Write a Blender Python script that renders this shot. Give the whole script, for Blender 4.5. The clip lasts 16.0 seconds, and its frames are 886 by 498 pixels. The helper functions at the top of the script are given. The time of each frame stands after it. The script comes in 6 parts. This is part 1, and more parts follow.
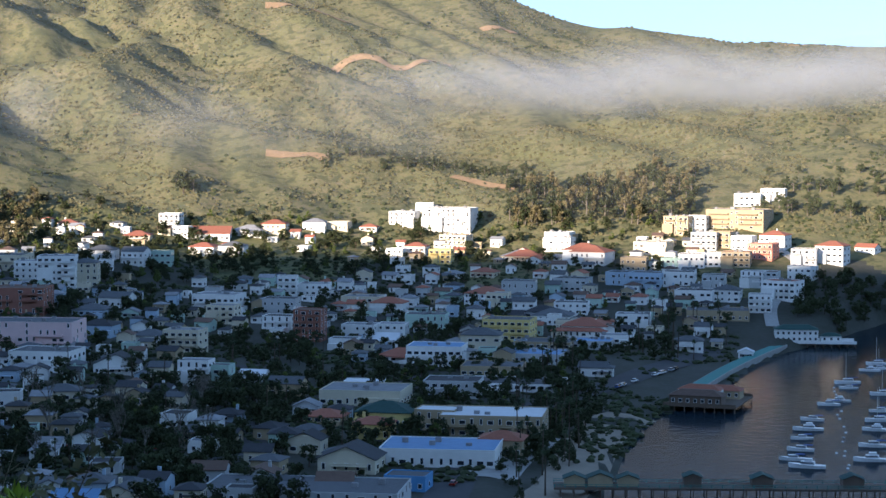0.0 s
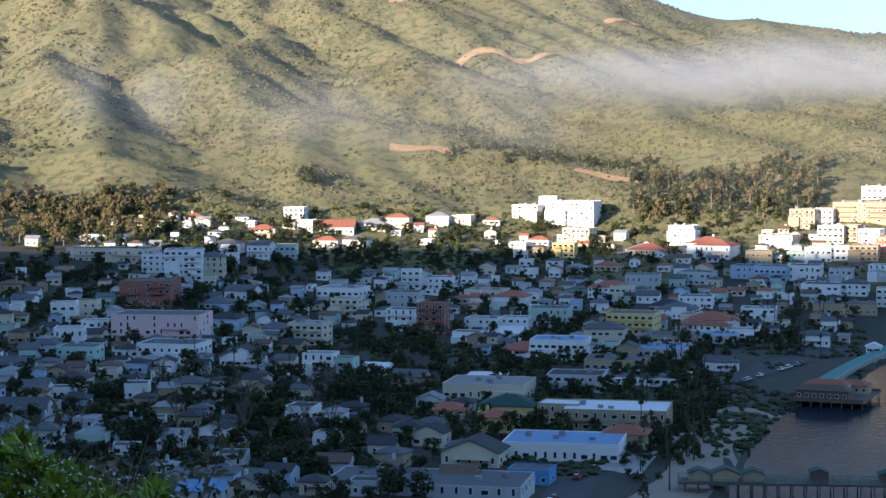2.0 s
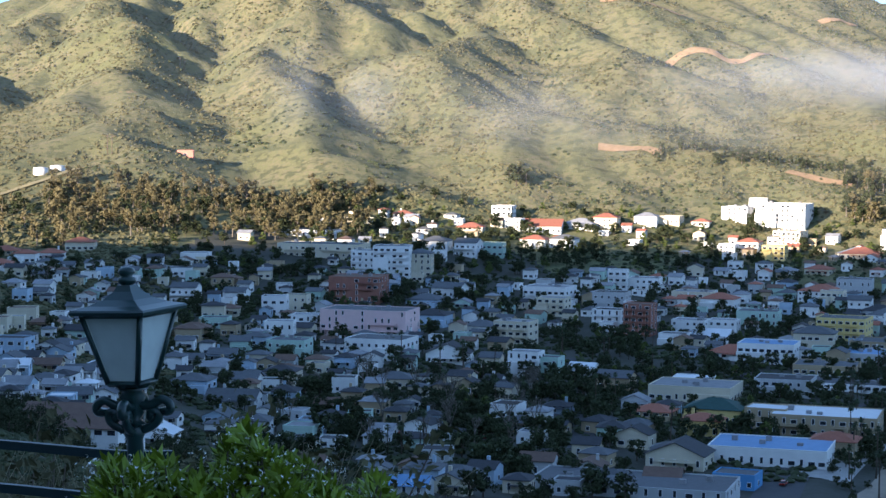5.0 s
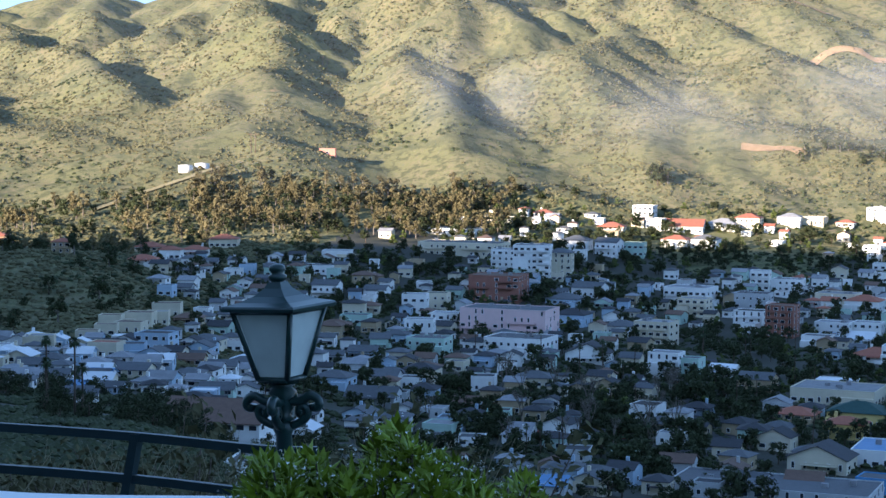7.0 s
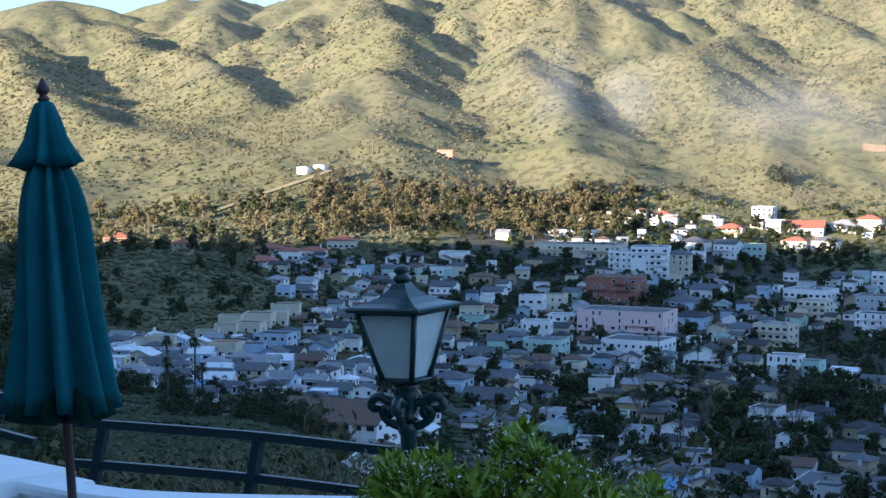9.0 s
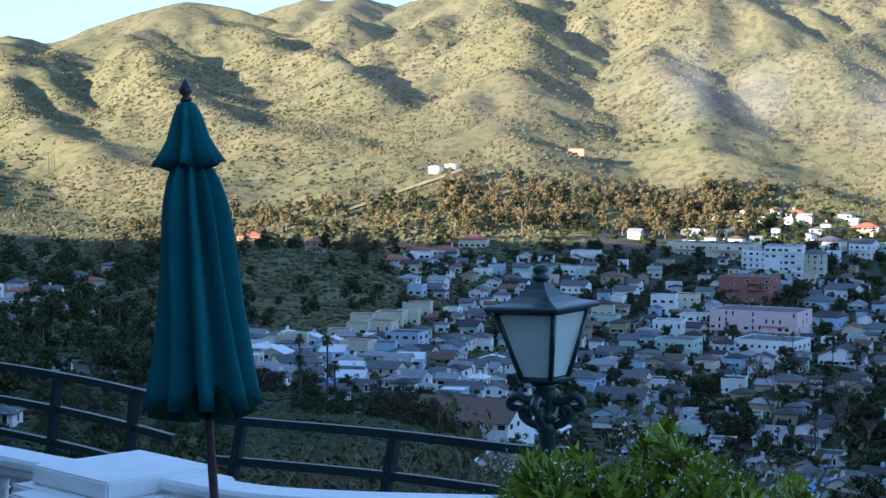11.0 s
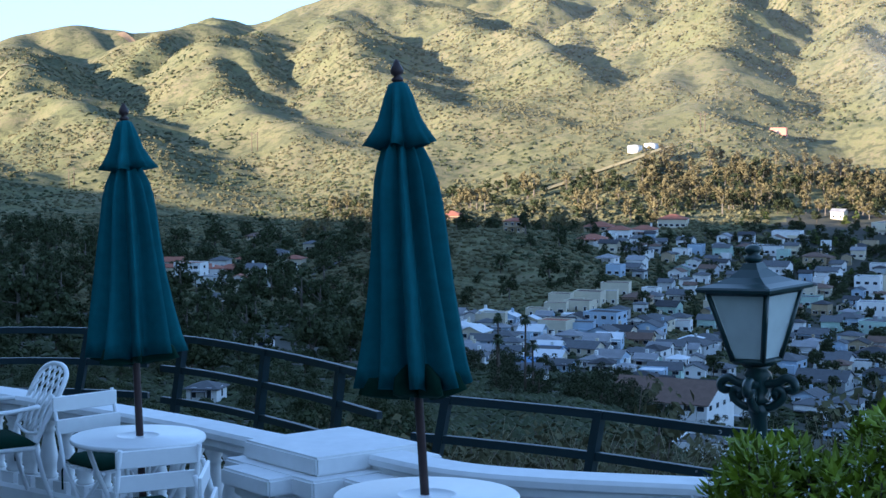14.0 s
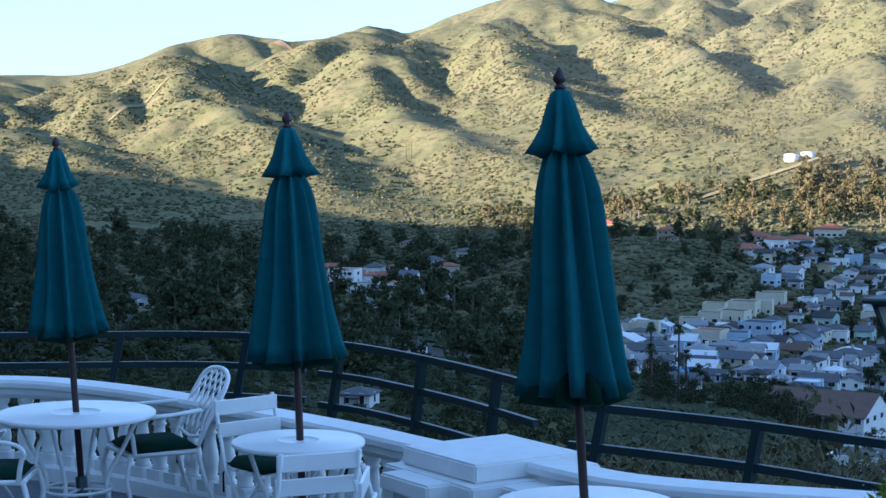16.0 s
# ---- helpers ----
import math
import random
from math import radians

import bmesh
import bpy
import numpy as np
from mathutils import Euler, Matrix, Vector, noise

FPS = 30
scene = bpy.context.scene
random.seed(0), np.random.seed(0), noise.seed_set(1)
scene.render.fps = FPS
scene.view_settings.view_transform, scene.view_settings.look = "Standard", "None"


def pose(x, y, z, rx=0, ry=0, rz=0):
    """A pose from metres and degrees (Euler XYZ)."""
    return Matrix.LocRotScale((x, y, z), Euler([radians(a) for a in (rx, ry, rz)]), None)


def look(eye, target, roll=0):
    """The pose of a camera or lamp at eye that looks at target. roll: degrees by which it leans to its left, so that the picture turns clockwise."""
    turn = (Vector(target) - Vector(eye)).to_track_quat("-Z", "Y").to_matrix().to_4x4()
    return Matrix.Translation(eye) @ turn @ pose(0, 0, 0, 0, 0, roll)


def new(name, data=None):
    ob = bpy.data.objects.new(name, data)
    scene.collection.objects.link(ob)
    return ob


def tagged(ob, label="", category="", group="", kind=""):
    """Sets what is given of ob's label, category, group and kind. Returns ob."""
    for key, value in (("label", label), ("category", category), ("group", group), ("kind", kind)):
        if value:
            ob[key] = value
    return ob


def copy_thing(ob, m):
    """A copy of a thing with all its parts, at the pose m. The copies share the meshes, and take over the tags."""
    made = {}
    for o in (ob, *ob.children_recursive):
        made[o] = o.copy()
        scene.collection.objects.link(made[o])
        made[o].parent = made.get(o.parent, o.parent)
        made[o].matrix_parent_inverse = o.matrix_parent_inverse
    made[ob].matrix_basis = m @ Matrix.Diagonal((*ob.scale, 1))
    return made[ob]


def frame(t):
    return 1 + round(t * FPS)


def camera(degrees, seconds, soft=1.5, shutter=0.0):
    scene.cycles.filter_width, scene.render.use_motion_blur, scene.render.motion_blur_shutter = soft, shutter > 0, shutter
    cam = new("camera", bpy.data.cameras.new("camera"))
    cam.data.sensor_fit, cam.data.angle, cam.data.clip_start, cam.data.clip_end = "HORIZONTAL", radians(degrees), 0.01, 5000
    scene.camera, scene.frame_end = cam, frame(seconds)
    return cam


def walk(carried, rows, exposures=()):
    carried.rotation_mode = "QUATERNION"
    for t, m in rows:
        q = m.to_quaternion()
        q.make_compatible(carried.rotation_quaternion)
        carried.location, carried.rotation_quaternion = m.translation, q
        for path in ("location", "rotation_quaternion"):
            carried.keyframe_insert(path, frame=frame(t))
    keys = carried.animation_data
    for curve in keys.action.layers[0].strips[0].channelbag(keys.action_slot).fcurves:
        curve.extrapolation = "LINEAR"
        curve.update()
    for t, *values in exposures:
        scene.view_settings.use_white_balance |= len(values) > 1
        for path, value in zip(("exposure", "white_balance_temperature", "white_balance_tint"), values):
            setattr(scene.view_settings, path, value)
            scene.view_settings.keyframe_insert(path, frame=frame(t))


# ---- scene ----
EYE_Z = 105.0    # the eye above the sea
cam = camera(26.34, 16.0)
# seconds, x, y, yaw, pitch, roll
ROWS = [
    (0.0, -0.000, -0.000, 0.00, -3.45, -0.02),
    (0.5, -0.007, -0.000, 0.95, -3.57, 0.08),
    (1.0, -0.015, -0.000, 1.97, -3.55, 0.22),
    (1.5, -0.023, -0.001, 2.88, -3.69, 0.28),
    (2.0, -0.029, -0.001, 3.72, -3.64, 0.23),
    (2.5, -0.037, -0.002, 4.77, -3.72, 0.18),
    (3.0, -0.048, -0.003, 6.07, -3.62, 0.22),
    (3.5, -0.054, -0.003, 6.94, -3.68, 0.16),
    (4.0, -0.062, -0.004, 7.97, -3.64, -0.01),
    (6.5, -0.103, -0.012, 13.17, -3.78, -0.43),
    (7.0, -0.111, -0.014, 14.28, -3.73, -0.45),
    (7.5, -0.118, -0.016, 15.19, -3.72, -0.61),
    (8.0, -0.126, -0.018, 16.31, -3.71, -0.44),
    (8.5, -0.130, -0.019, 16.85, -3.73, -0.42),
    (9.0, -0.138, -0.022, 17.82, -3.71, -0.29),
    (11.5, -0.175, -0.036, 22.93, -3.86, -0.00),
    (12.0, -0.184, -0.039, 24.13, -3.97, 0.16),
    (12.5, -0.191, -0.042, 25.06, -3.97, 0.26),
    (13.0, -0.198, -0.046, 26.14, -4.16, 0.18),
    (13.5, -0.204, -0.049, 26.95, -4.25, 0.11),
    (14.0, -0.210, -0.052, 27.78, -4.37, 0.10),
    (14.5, -0.218, -0.057, 29.03, -4.42, 0.23),
    (15.0, -0.227, -0.061, 30.30, -4.35, 0.25),
    (15.5, -0.232, -0.065, 31.10, -4.33, -0.02),
    (16.0, -0.241, -0.070, 32.42, -4.13, 0.03),
]
walk(cam, [(t, pose(x, y, EYE_Z, 90 + pitch, roll, yaw)) for t, x, y, yaw, pitch, roll in ROWS],
     [(0.0, 2.25, 6000, 12), (4.0, 2.52, 5900, 12), (9.0, 2.82, 5830, 12), (16.0, 2.95, 5750, 12)])

# ---- world and sun ----
SUN_AZ, SUN_EL = radians(-142.0), radians(12.5)    # clockwise from straight ahead, and above the horizon
world = bpy.data.worlds.new("world")
scene.world = world
world.use_nodes = True
sky = world.node_tree.nodes.new("ShaderNodeTexSky")
sky.sky_type = "NISHITA"
sky.sun_disc = False
sky.sun_elevation = SUN_EL
sky.sun_rotation = SUN_AZ
sky.altitude = 300
sky.air_density, sky.dust_density, sky.ozone_density = 1.0, 0.3, 1.9
# the hazy band along the horizon is left out of the sky: its colour starts a little way up
wn = world.node_tree
wtc = wn.nodes.new("ShaderNodeTexCoord")
lift = wn.nodes.new("ShaderNodeVectorMath")
lift.operation = "MULTIPLY_ADD"
lift.inputs[1].default_value, lift.inputs[2].default_value = (1, 1, 0.85), (0, 0, 0.22)
wn.links.new(wtc.outputs["Generated"], lift.inputs[0])
wn.links.new(lift.outputs[0], sky.inputs["Vector"])
world.node_tree.links.new(sky.outputs["Color"], world.node_tree.nodes["Background"].inputs["Color"])
world.node_tree.nodes["Background"].inputs["Strength"].default_value = 0.085
sun_dir = Vector((math.sin(SUN_AZ) * math.cos(SUN_EL), math.cos(SUN_AZ) * math.cos(SUN_EL), math.sin(SUN_EL)))
sun_data = bpy.data.lights.new("sun", "SUN")
sun_data.energy, sun_data.angle, sun_data.color = 2.85, radians(0.6), (1.0, 0.80, 0.58)
sun = new("sun", sun_data)
sun.matrix_world = look(sun_dir * 100, (0, 0, 0))

# ---- materials ----
def mat(name, colour, rough=0.8, vary=0.25, scale=1.0, second=None, bump=0.0, metal=0.0, island=0.0, spec=0.4, coords="Object"):
    """A surface of one paint or stuff, with grain and stains at two scales."""
    m = bpy.data.materials.new(name)
    m.use_nodes = True
    nt = m.node_tree
    bs = nt.nodes["Principled BSDF"]
    bs.inputs["Roughness"].default_value = rough
    bs.inputs["Metallic"].default_value = metal
    bs.inputs["Specular IOR Level"].default_value = spec
    tc = nt.nodes.new("ShaderNodeTexCoord")
    src = tc.outputs[coords]
    n1 = nt.nodes.new("ShaderNodeTexNoise")
    n1.inputs["Scale"].default_value = 0.35 * scale
    n1.inputs["Detail"].default_value = 6
    n2 = nt.nodes.new("ShaderNodeTexNoise")
    n2.inputs["Scale"].default_value = 4.0 * scale
    n2.inputs["Detail"].default_value = 5
    for n in (n1, n2):
        nt.links.new(src, n.inputs["Vector"])
    add = nt.nodes.new("ShaderNodeMath")
    add.operation = "ADD"
    nt.links.new(n1.outputs["Fac"], add.inputs[0])
    nt.links.new(n2.outputs["Fac"], add.inputs[1])
    last = add.outputs[0]
    rng = nt.nodes.new("ShaderNodeMapRange")
    rng.inputs["From Min"].default_value = 0.7
    rng.inputs["From Max"].default_value = 1.3
    nt.links.new(last, rng.inputs["Value"])
    mix = nt.nodes.new("ShaderNodeMix")
    mix.data_type = "RGBA"
    c2 = second or tuple(c * (1 - vary) for c in colour)
    mix.inputs["A"].default_value = (*c2, 1)
    mix.inputs["B"].default_value = (*colour, 1)
    nt.links.new(rng.outputs[0], mix.inputs["Factor"])
    out = mix.outputs["Result"]
    if island:
        geo = nt.nodes.new("ShaderNodeNewGeometry")
        info = nt.nodes.new("ShaderNodeObjectInfo")
        sm = nt.nodes.new("ShaderNodeMath")
        sm.operation = "ADD"
        nt.links.new(geo.outputs["Random Per Island"], sm.inputs[0])
        nt.links.new(info.outputs["Random"], sm.inputs[1])
        r2 = nt.nodes.new("ShaderNodeMapRange")
        r2.inputs["From Max"].default_value = 2.0
        r2.inputs["To Min"].default_value = 1 - island
        r2.inputs["To Max"].default_value = 1 + island
        nt.links.new(sm.outputs[0], r2.inputs["Value"])
        hs = nt.nodes.new("ShaderNodeHueSaturation")
        nt.links.new(r2.outputs[0], hs.inputs["Value"])
        nt.links.new(out, hs.inputs["Color"])
        out = hs.outputs["Color"]
    nt.links.new(out, bs.inputs["Base Color"])
    if bump:
        bp = nt.nodes.new("ShaderNodeBump")
        bp.inputs["Strength"].default_value = bump
        bp.inputs["Distance"].default_value = 0.05 / scale
        nt.links.new(n2.outputs["Fac"], bp.inputs["Height"])
        nt.links.new(bp.outputs["Normal"], bs.inputs["Normal"])
    return m


WALLS = {
    "white": mat("white_stucco", (0.78, 0.77, 0.74), 0.85, 0.16, island=0.06),
    "cream": mat("cream_stucco", (0.64, 0.57, 0.43), 0.85, 0.16, island=0.08),
    "tan": mat("tan_stucco", (0.42, 0.33, 0.21), 0.85, 0.18, island=0.10),
    "grey": mat("grey_clapboard", (0.50, 0.51, 0.51), 0.8, 0.18, island=0.15),
    "blue": mat("pale_blue_clapboard", (0.40, 0.50, 0.60), 0.8, 0.15, island=0.12),
    "mint": mat("pale_green_clapboard", (0.44, 0.58, 0.50), 0.8, 0.15, island=0.10),
    "pink": mat("pink_stucco", (0.76, 0.54, 0.52), 0.85, 0.14, island=0.05),
    "yellow": mat("yellow_clapboard", (0.70, 0.55, 0.22), 0.8, 0.14, island=0.08),
    "brick": mat("red_brown_siding", (0.32, 0.14, 0.10), 0.85, 0.25, island=0.10),
    "coral": mat("coral_stucco", (0.62, 0.25, 0.18), 0.85, 0.15, island=0.06),
    "brown": mat("brown_timber_siding", (0.17, 0.12, 0.09), 0.85, 0.25, island=0.15),
    "bright_blue": mat("bright_blue_paint", (0.10, 0.28, 0.52), 0.7, 0.15, island=0.06),
}
ROOFS = {
    "dark": mat("dark_shingle", (0.055, 0.055, 0.06), 0.9, 0.35, 2.0, island=0.25),
    "grey": mat("grey_shingle", (0.12, 0.124, 0.132), 0.9, 0.3, 2.0, island=0.25),
    "flat": mat("pale_flat_roofing", (0.30, 0.30, 0.31), 0.9, 0.35, 1.0, island=0.25),
    "red": mat("red_clay_tile", (0.36, 0.13, 0.08), 0.85, 0.3, 3.0, island=0.15),
    "brown": mat("brown_shingle", (0.16, 0.10, 0.075), 0.9, 0.3, 2.0, island=0.2),
    "blue": mat("blue_roof_coating", (0.16, 0.30, 0.50), 0.7, 0.2, 1.0, island=0.1),
    "white": mat("white_roof_coating", (0.70, 0.71, 0.72), 0.8, 0.15, 1.0, island=0.1),
    "green": mat("green_roofing", (0.03, 0.08, 0.07), 0.85, 0.25, 2.0, island=0.15),
}
GLASS_DARK = mat("dark_window_glass", (0.03, 0.035, 0.045), 0.12, 0.3, 2.0, spec=0.7)
WHITE_PAINT = mat("white_gloss_paint", (0.80, 0.80, 0.79), 0.35, 0.05, 6.0, bump=0.05)
STONE_PAINT = mat("white_painted_masonry", (0.80, 0.80, 0.79), 0.7, 0.12, 3.0, bump=0.12)
GREEN_METAL = mat("dark_green_metal", (0.008, 0.035, 0.032), 0.35, 0.3, 6.0, spec=0.5, bump=0.03)
FENCE_METAL = mat("dark_teal_rail_paint", (0.008, 0.026, 0.034), 0.45, 0.3, 6.0, spec=0.4)
CLOTH = mat("green_umbrella_cloth", (0.014, 0.120, 0.135), 0.9, 0.3, 5.0, bump=0.12, spec=0.1)
CUSHION_AND_HEM_SHADE = mat("dark_green_cushion_and_hem_shade", (0.006, 0.035, 0.022), 0.9, 0.3, 6.0, bump=0.2, spec=0.1)
POLE_WOOD = mat("brown_pole", (0.050, 0.025, 0.022), 0.5, 0.3, 8.0)
FROSTED = mat("frosted_lamp_glass", (0.62, 0.66, 0.62), 0.35, 0.22, 2.5, spec=0.5)
PAVING = mat("grey_terrace_paving", (0.16, 0.17, 0.18), 0.9, 0.35, 4.0, bump=0.15)
ASPHALT = mat("asphalt", (0.055, 0.056, 0.06), 0.9, 0.3, 0.6)
CONCRETE = mat("pale_concrete", (0.36, 0.35, 0.33), 0.9, 0.25, 1.0, bump=0.1)
SAND = mat("damp_sand", (0.30, 0.25, 0.19), 0.95, 0.25, 0.5)
TIMBER = mat("weathered_timber", (0.15, 0.11, 0.08), 0.9, 0.35, 2.0)
TEAL_PAINT = mat("teal_painted_timber", (0.03, 0.22, 0.20), 0.7, 0.25, 2.0)
BARK = mat("grey_brown_bark", (0.10, 0.075, 0.055), 0.95, 0.4, 3.0, bump=0.3)
PALE_BARK = mat("pale_bark", (0.17, 0.145, 0.12), 0.95, 0.35, 3.0, bump=0.2)
LEAVES = {
    "dark": mat("dark_tree_foliage", (0.050, 0.062, 0.026), 0.8, 0.4, 1.0, island=0.45, spec=0.2),
    "olive": mat("olive_eucalyptus_foliage", (0.165, 0.140, 0.068), 0.8, 0.35, 1.0, island=0.4, spec=0.2),
    "fresh": mat("fresh_green_foliage", (0.105, 0.135, 0.035), 0.8, 0.3, 1.0, island=0.4, spec=0.2),
    "palm": mat("palm_frond", (0.040, 0.060, 0.022), 0.7, 0.3, 1.0, island=0.35, spec=0.3),
    "bush": mat("glossy_bush_leaf", (0.23, 0.31, 0.02), 0.55, 0.4, 4.0, island=0.5, spec=0.25),
    "scrub": mat("grey_green_scrub", (0.122, 0.114, 0.060), 0.9, 0.3, 1.0, island=0.4, spec=0.1),
    "dry": mat("dry_grass_stems", (0.22, 0.19, 0.12), 0.9, 0.3, 2.0, island=0.3, spec=0.1),
}
HULL = mat("white_gelcoat", (0.80, 0.80, 0.80), 0.25, 0.06, 2.0)
BOAT_BLUE = mat("blue_boat_canvas", (0.03, 0.08, 0.25), 0.8, 0.2, 2.0)
BUOY_W = mat("white_buoy_plastic", (0.75, 0.75, 0.74), 0.4, 0.1, 3.0)
TANK = mat("white_tank_steel", (0.75, 0.72, 0.66), 0.6, 0.1, 0.5)
CAR_PAINTS = [mat("car_paint_" + n, c, 0.3, 0.05) for n, c in
              (("white", (0.7, 0.7, 0.7)), ("silver", (0.35, 0.36, 0.38)), ("dark", (0.03, 0.03, 0.035)), ("red", (0.3, 0.03, 0.02)), ("blue", (0.04, 0.09, 0.25)))]


def ground_material():
    m = bpy.data.materials.new("hill_ground")
    m.use_nodes = True
    nt = m.node_tree
    bs = nt.nodes["Principled BSDF"]
    bs.inputs["Roughness"].default_value = 0.95
    bs.inputs["Specular IOR Level"].default_value = 0.1
    tc = nt.nodes.new("ShaderNodeTexCoord")

    def noise_node(scale, detail=6, rough=0.6):
        n = nt.nodes.new("ShaderNodeTexNoise")
        n.inputs["Scale"].default_value = scale
        n.inputs["Detail"].default_value = detail
        n.inputs["Roughness"].default_value = rough
        nt.links.new(tc.outputs["Object"], n.inputs["Vector"])
        return n.outputs["Fac"]

    def ramp(fac, lo, hi):
        r = nt.nodes.new("ShaderNodeMapRange")
        r.inputs["From Min"].default_value, r.inputs["From Max"].default_value = lo, hi
        nt.links.new(fac, r.inputs["Value"])
        return r.outputs[0]

    def mixed(fac, a, b):
        x = nt.nodes.new("ShaderNodeMix")
        x.data_type = "RGBA"
        nt.links.new(fac, x.inputs["Factor"])
        for sock, v in (("A", a), ("B", b)):
            if isinstance(v, tuple):
                x.inputs[sock].default_value = (*v, 1)
            else:
                nt.links.new(v, x.inputs[sock])
        return x.outputs["Result"]

    grass = mixed(ramp(noise_node(0.006), 0.35, 0.65), (0.178, 0.152, 0.084), (0.134, 0.142, 0.066))
    grass = mixed(ramp(noise_node(0.03), 0.42, 0.66), grass, (0.188, 0.155, 0.096))
    grass = mixed(ramp(noise_node(0.35, 4, 0.7), 0.40, 0.62), grass, (0.140, 0.140, 0.066))
    scrub = mixed(ramp(noise_node(0.13, 4, 0.7), 0.50, 0.58), grass, (0.084, 0.088, 0.046))
    scrub = mixed(ramp(noise_node(0.025, 5, 0.7), 0.53, 0.66), scrub, (0.096, 0.102, 0.055))
    bare = mixed(ramp(noise_node(0.018, 7, 0.65), 0.69, 0.74), scrub, (0.33, 0.22, 0.12))
    nt.links.new(bare, bs.inputs["Base Color"])
    bp = nt.nodes.new("ShaderNodeBump")
    bp.inputs["Strength"].default_value = 0.45
    bp.inputs["Distance"].default_value = 2.0
    nt.links.new(noise_node(0.25, 6, 0.7), bp.inputs["Height"])
    nt.links.new(bp.outputs["Normal"], bs.inputs["Normal"])
    return m


GROUND = ground_material()
DRY_TRACK = mat("dry_grass_track", (0.27, 0.23, 0.12), 0.95, 0.35, 0.08)
BARE_EARTH = mat("orange_bare_earth", (0.36, 0.235, 0.13), 0.95, 0.35, 0.05)
# ground of the town; also puts shade into the slope below the terrace
TOWN_AND_SHADE_GROUND = mat("town_and_shade_ground", (0.055, 0.055, 0.045), 0.95, 0.5, 0.12, second=(0.028, 0.032, 0.018))
LAWN = mat("lawn", (0.05, 0.075, 0.02), 0.95, 0.35, 0.3)


def water_material():
    m = bpy.data.materials.new("harbour_water")
    m.use_nodes = True
    nt = m.node_tree
    bs = nt.nodes["Principled BSDF"]
    bs.inputs["Base Color"].default_value = (0.012, 0.022, 0.030, 1)
    bs.inputs["Roughness"].default_value = 0.12
    bs.inputs["IOR"].default_value = 1.045
    tc = nt.nodes.new("ShaderNodeTexCoord")
    n = nt.nodes.new("ShaderNodeTexNoise")
    n.inputs["Scale"].default_value = 0.25
    n.inputs["Detail"].default_value = 5
    nt.links.new(tc.outputs["Object"], n.inputs["Vector"])
    bp = nt.nodes.new("ShaderNodeBump")
    bp.inputs["Strength"].default_value = 0.25
    bp.inputs["Distance"].default_value = 0.6
    nt.links.new(n.outputs["Fac"], bp.inputs["Height"])
    nt.links.new(bp.outputs["Normal"], bs.inputs["Normal"])
    return m


WATER = water_material()

# ---- the lie of the land: heights by bearing (degrees to the left of straight ahead) and distance ----
DIST = [0, 18, 40, 100, 200, 300, 420, 540, 740, 900, 1080, 1250, 1400, 1650, 1950, 2400, 3000, 3600, 4900]
BEAR = [-40, -14, -9.5, -5, 0, 6, 13, 19, 24, 29, 34, 39, 44, 60]
LAND = [
    [101, 100, 86, 60, 30, 5, -4, -5, -5, -5, -5, -5, -5, -5, -5, -5, -5, -5, -5],
    [101, 100, 86, 62, 35, 12, -4, -4, -4, -4, 14, 44, 70, 112, 150, 204, 170, 120, 60],
    [101, 100, 86, 64, 38, 16, 2, -3, -3, -1, 20, 48, 72, 116, 158, 210, 190, 130, 60],
    [101, 100, 87, 66, 40, 18, 4, 2, 2, 5, 16, 44, 68, 112, 162, 231, 222, 170, 90],
    [101, 100, 88, 68, 42, 22, 8, 3, 4, 7, 15, 38, 64, 112, 175, 284, 280, 220, 90],
    [101, 100, 90, 72, 46, 28, 12, 4, 5, 9, 21, 44, 70, 116, 184, 300, 330, 260, 120],
    [101, 100, 93, 76, 50, 32, 18, 6, 8, 13, 34, 53, 78, 121, 187, 290, 340, 290, 150],
    [101, 100, 95, 80, 58, 42, 28, 16, 14, 22, 38, 56, 80, 118, 160, 245, 330, 300, 160],
    [101, 100, 96, 84, 66, 56, 40, 28, 24, 30, 36, 55, 76, 104, 140, 205, 300, 300, 170],
    [101, 100, 96, 84, 66, 56, 44, 33, 26, 29, 33, 42, 60, 90, 122, 190, 284, 295, 180],
    [101, 100, 96, 84, 66, 54, 44, 36, 29, 28, 31, 36, 48, 80, 110, 168, 232, 245, 190],
    [101, 100, 96, 84, 66, 54, 45, 39, 32, 30, 34, 40, 50, 73, 99, 148, 212, 228, 175],
    [101, 100, 96, 84, 66, 54, 46, 42, 35, 32, 37, 44, 51, 66, 86, 120, 150, 174, 160],
    [101, 100, 97, 90, 80, 70, 62, 56, 50, 46, 50, 56, 62, 74, 92, 124, 160, 170, 150],
]
LAND_A = np.array(LAND, float)


SHORE_Y = [330, 553, 571, 634, 691, 705, 768, 916, 959, 1045, 1100, 1500]
SHORE_X = [30, 43, 48, 59, 72, 80, 112, 165, 186, 232, 262, 500]
CREST_AT = [-1500, 0, 558, 739, 830, 878, 1015, 1237, 1477, 1800, 2600]
CREST = [332, 332, 318, 303, 270, 247, 203, 181, 165, 152, 142]


def hash2(i, j, s):
    h = np.sin(i * 127.1 + j * 311.7 + s * 74.7) * 43758.5453
    return h - np.floor(h)


def vnoise(x, y, s):
    i, j = np.floor(x), np.floor(y)
    u, v = x - i, y - j
    u, v = u * u * (3 - 2 * u), v * v * (3 - 2 * v)
    a = hash2(i, j, s) * (1 - u) + hash2(i + 1, j, s) * u
    b = hash2(i, j + 1, s) * (1 - u) + hash2(i + 1, j + 1, s) * u
    return a * (1 - v) + b * v


FOOT, STEEP = 1200.0, 0.55


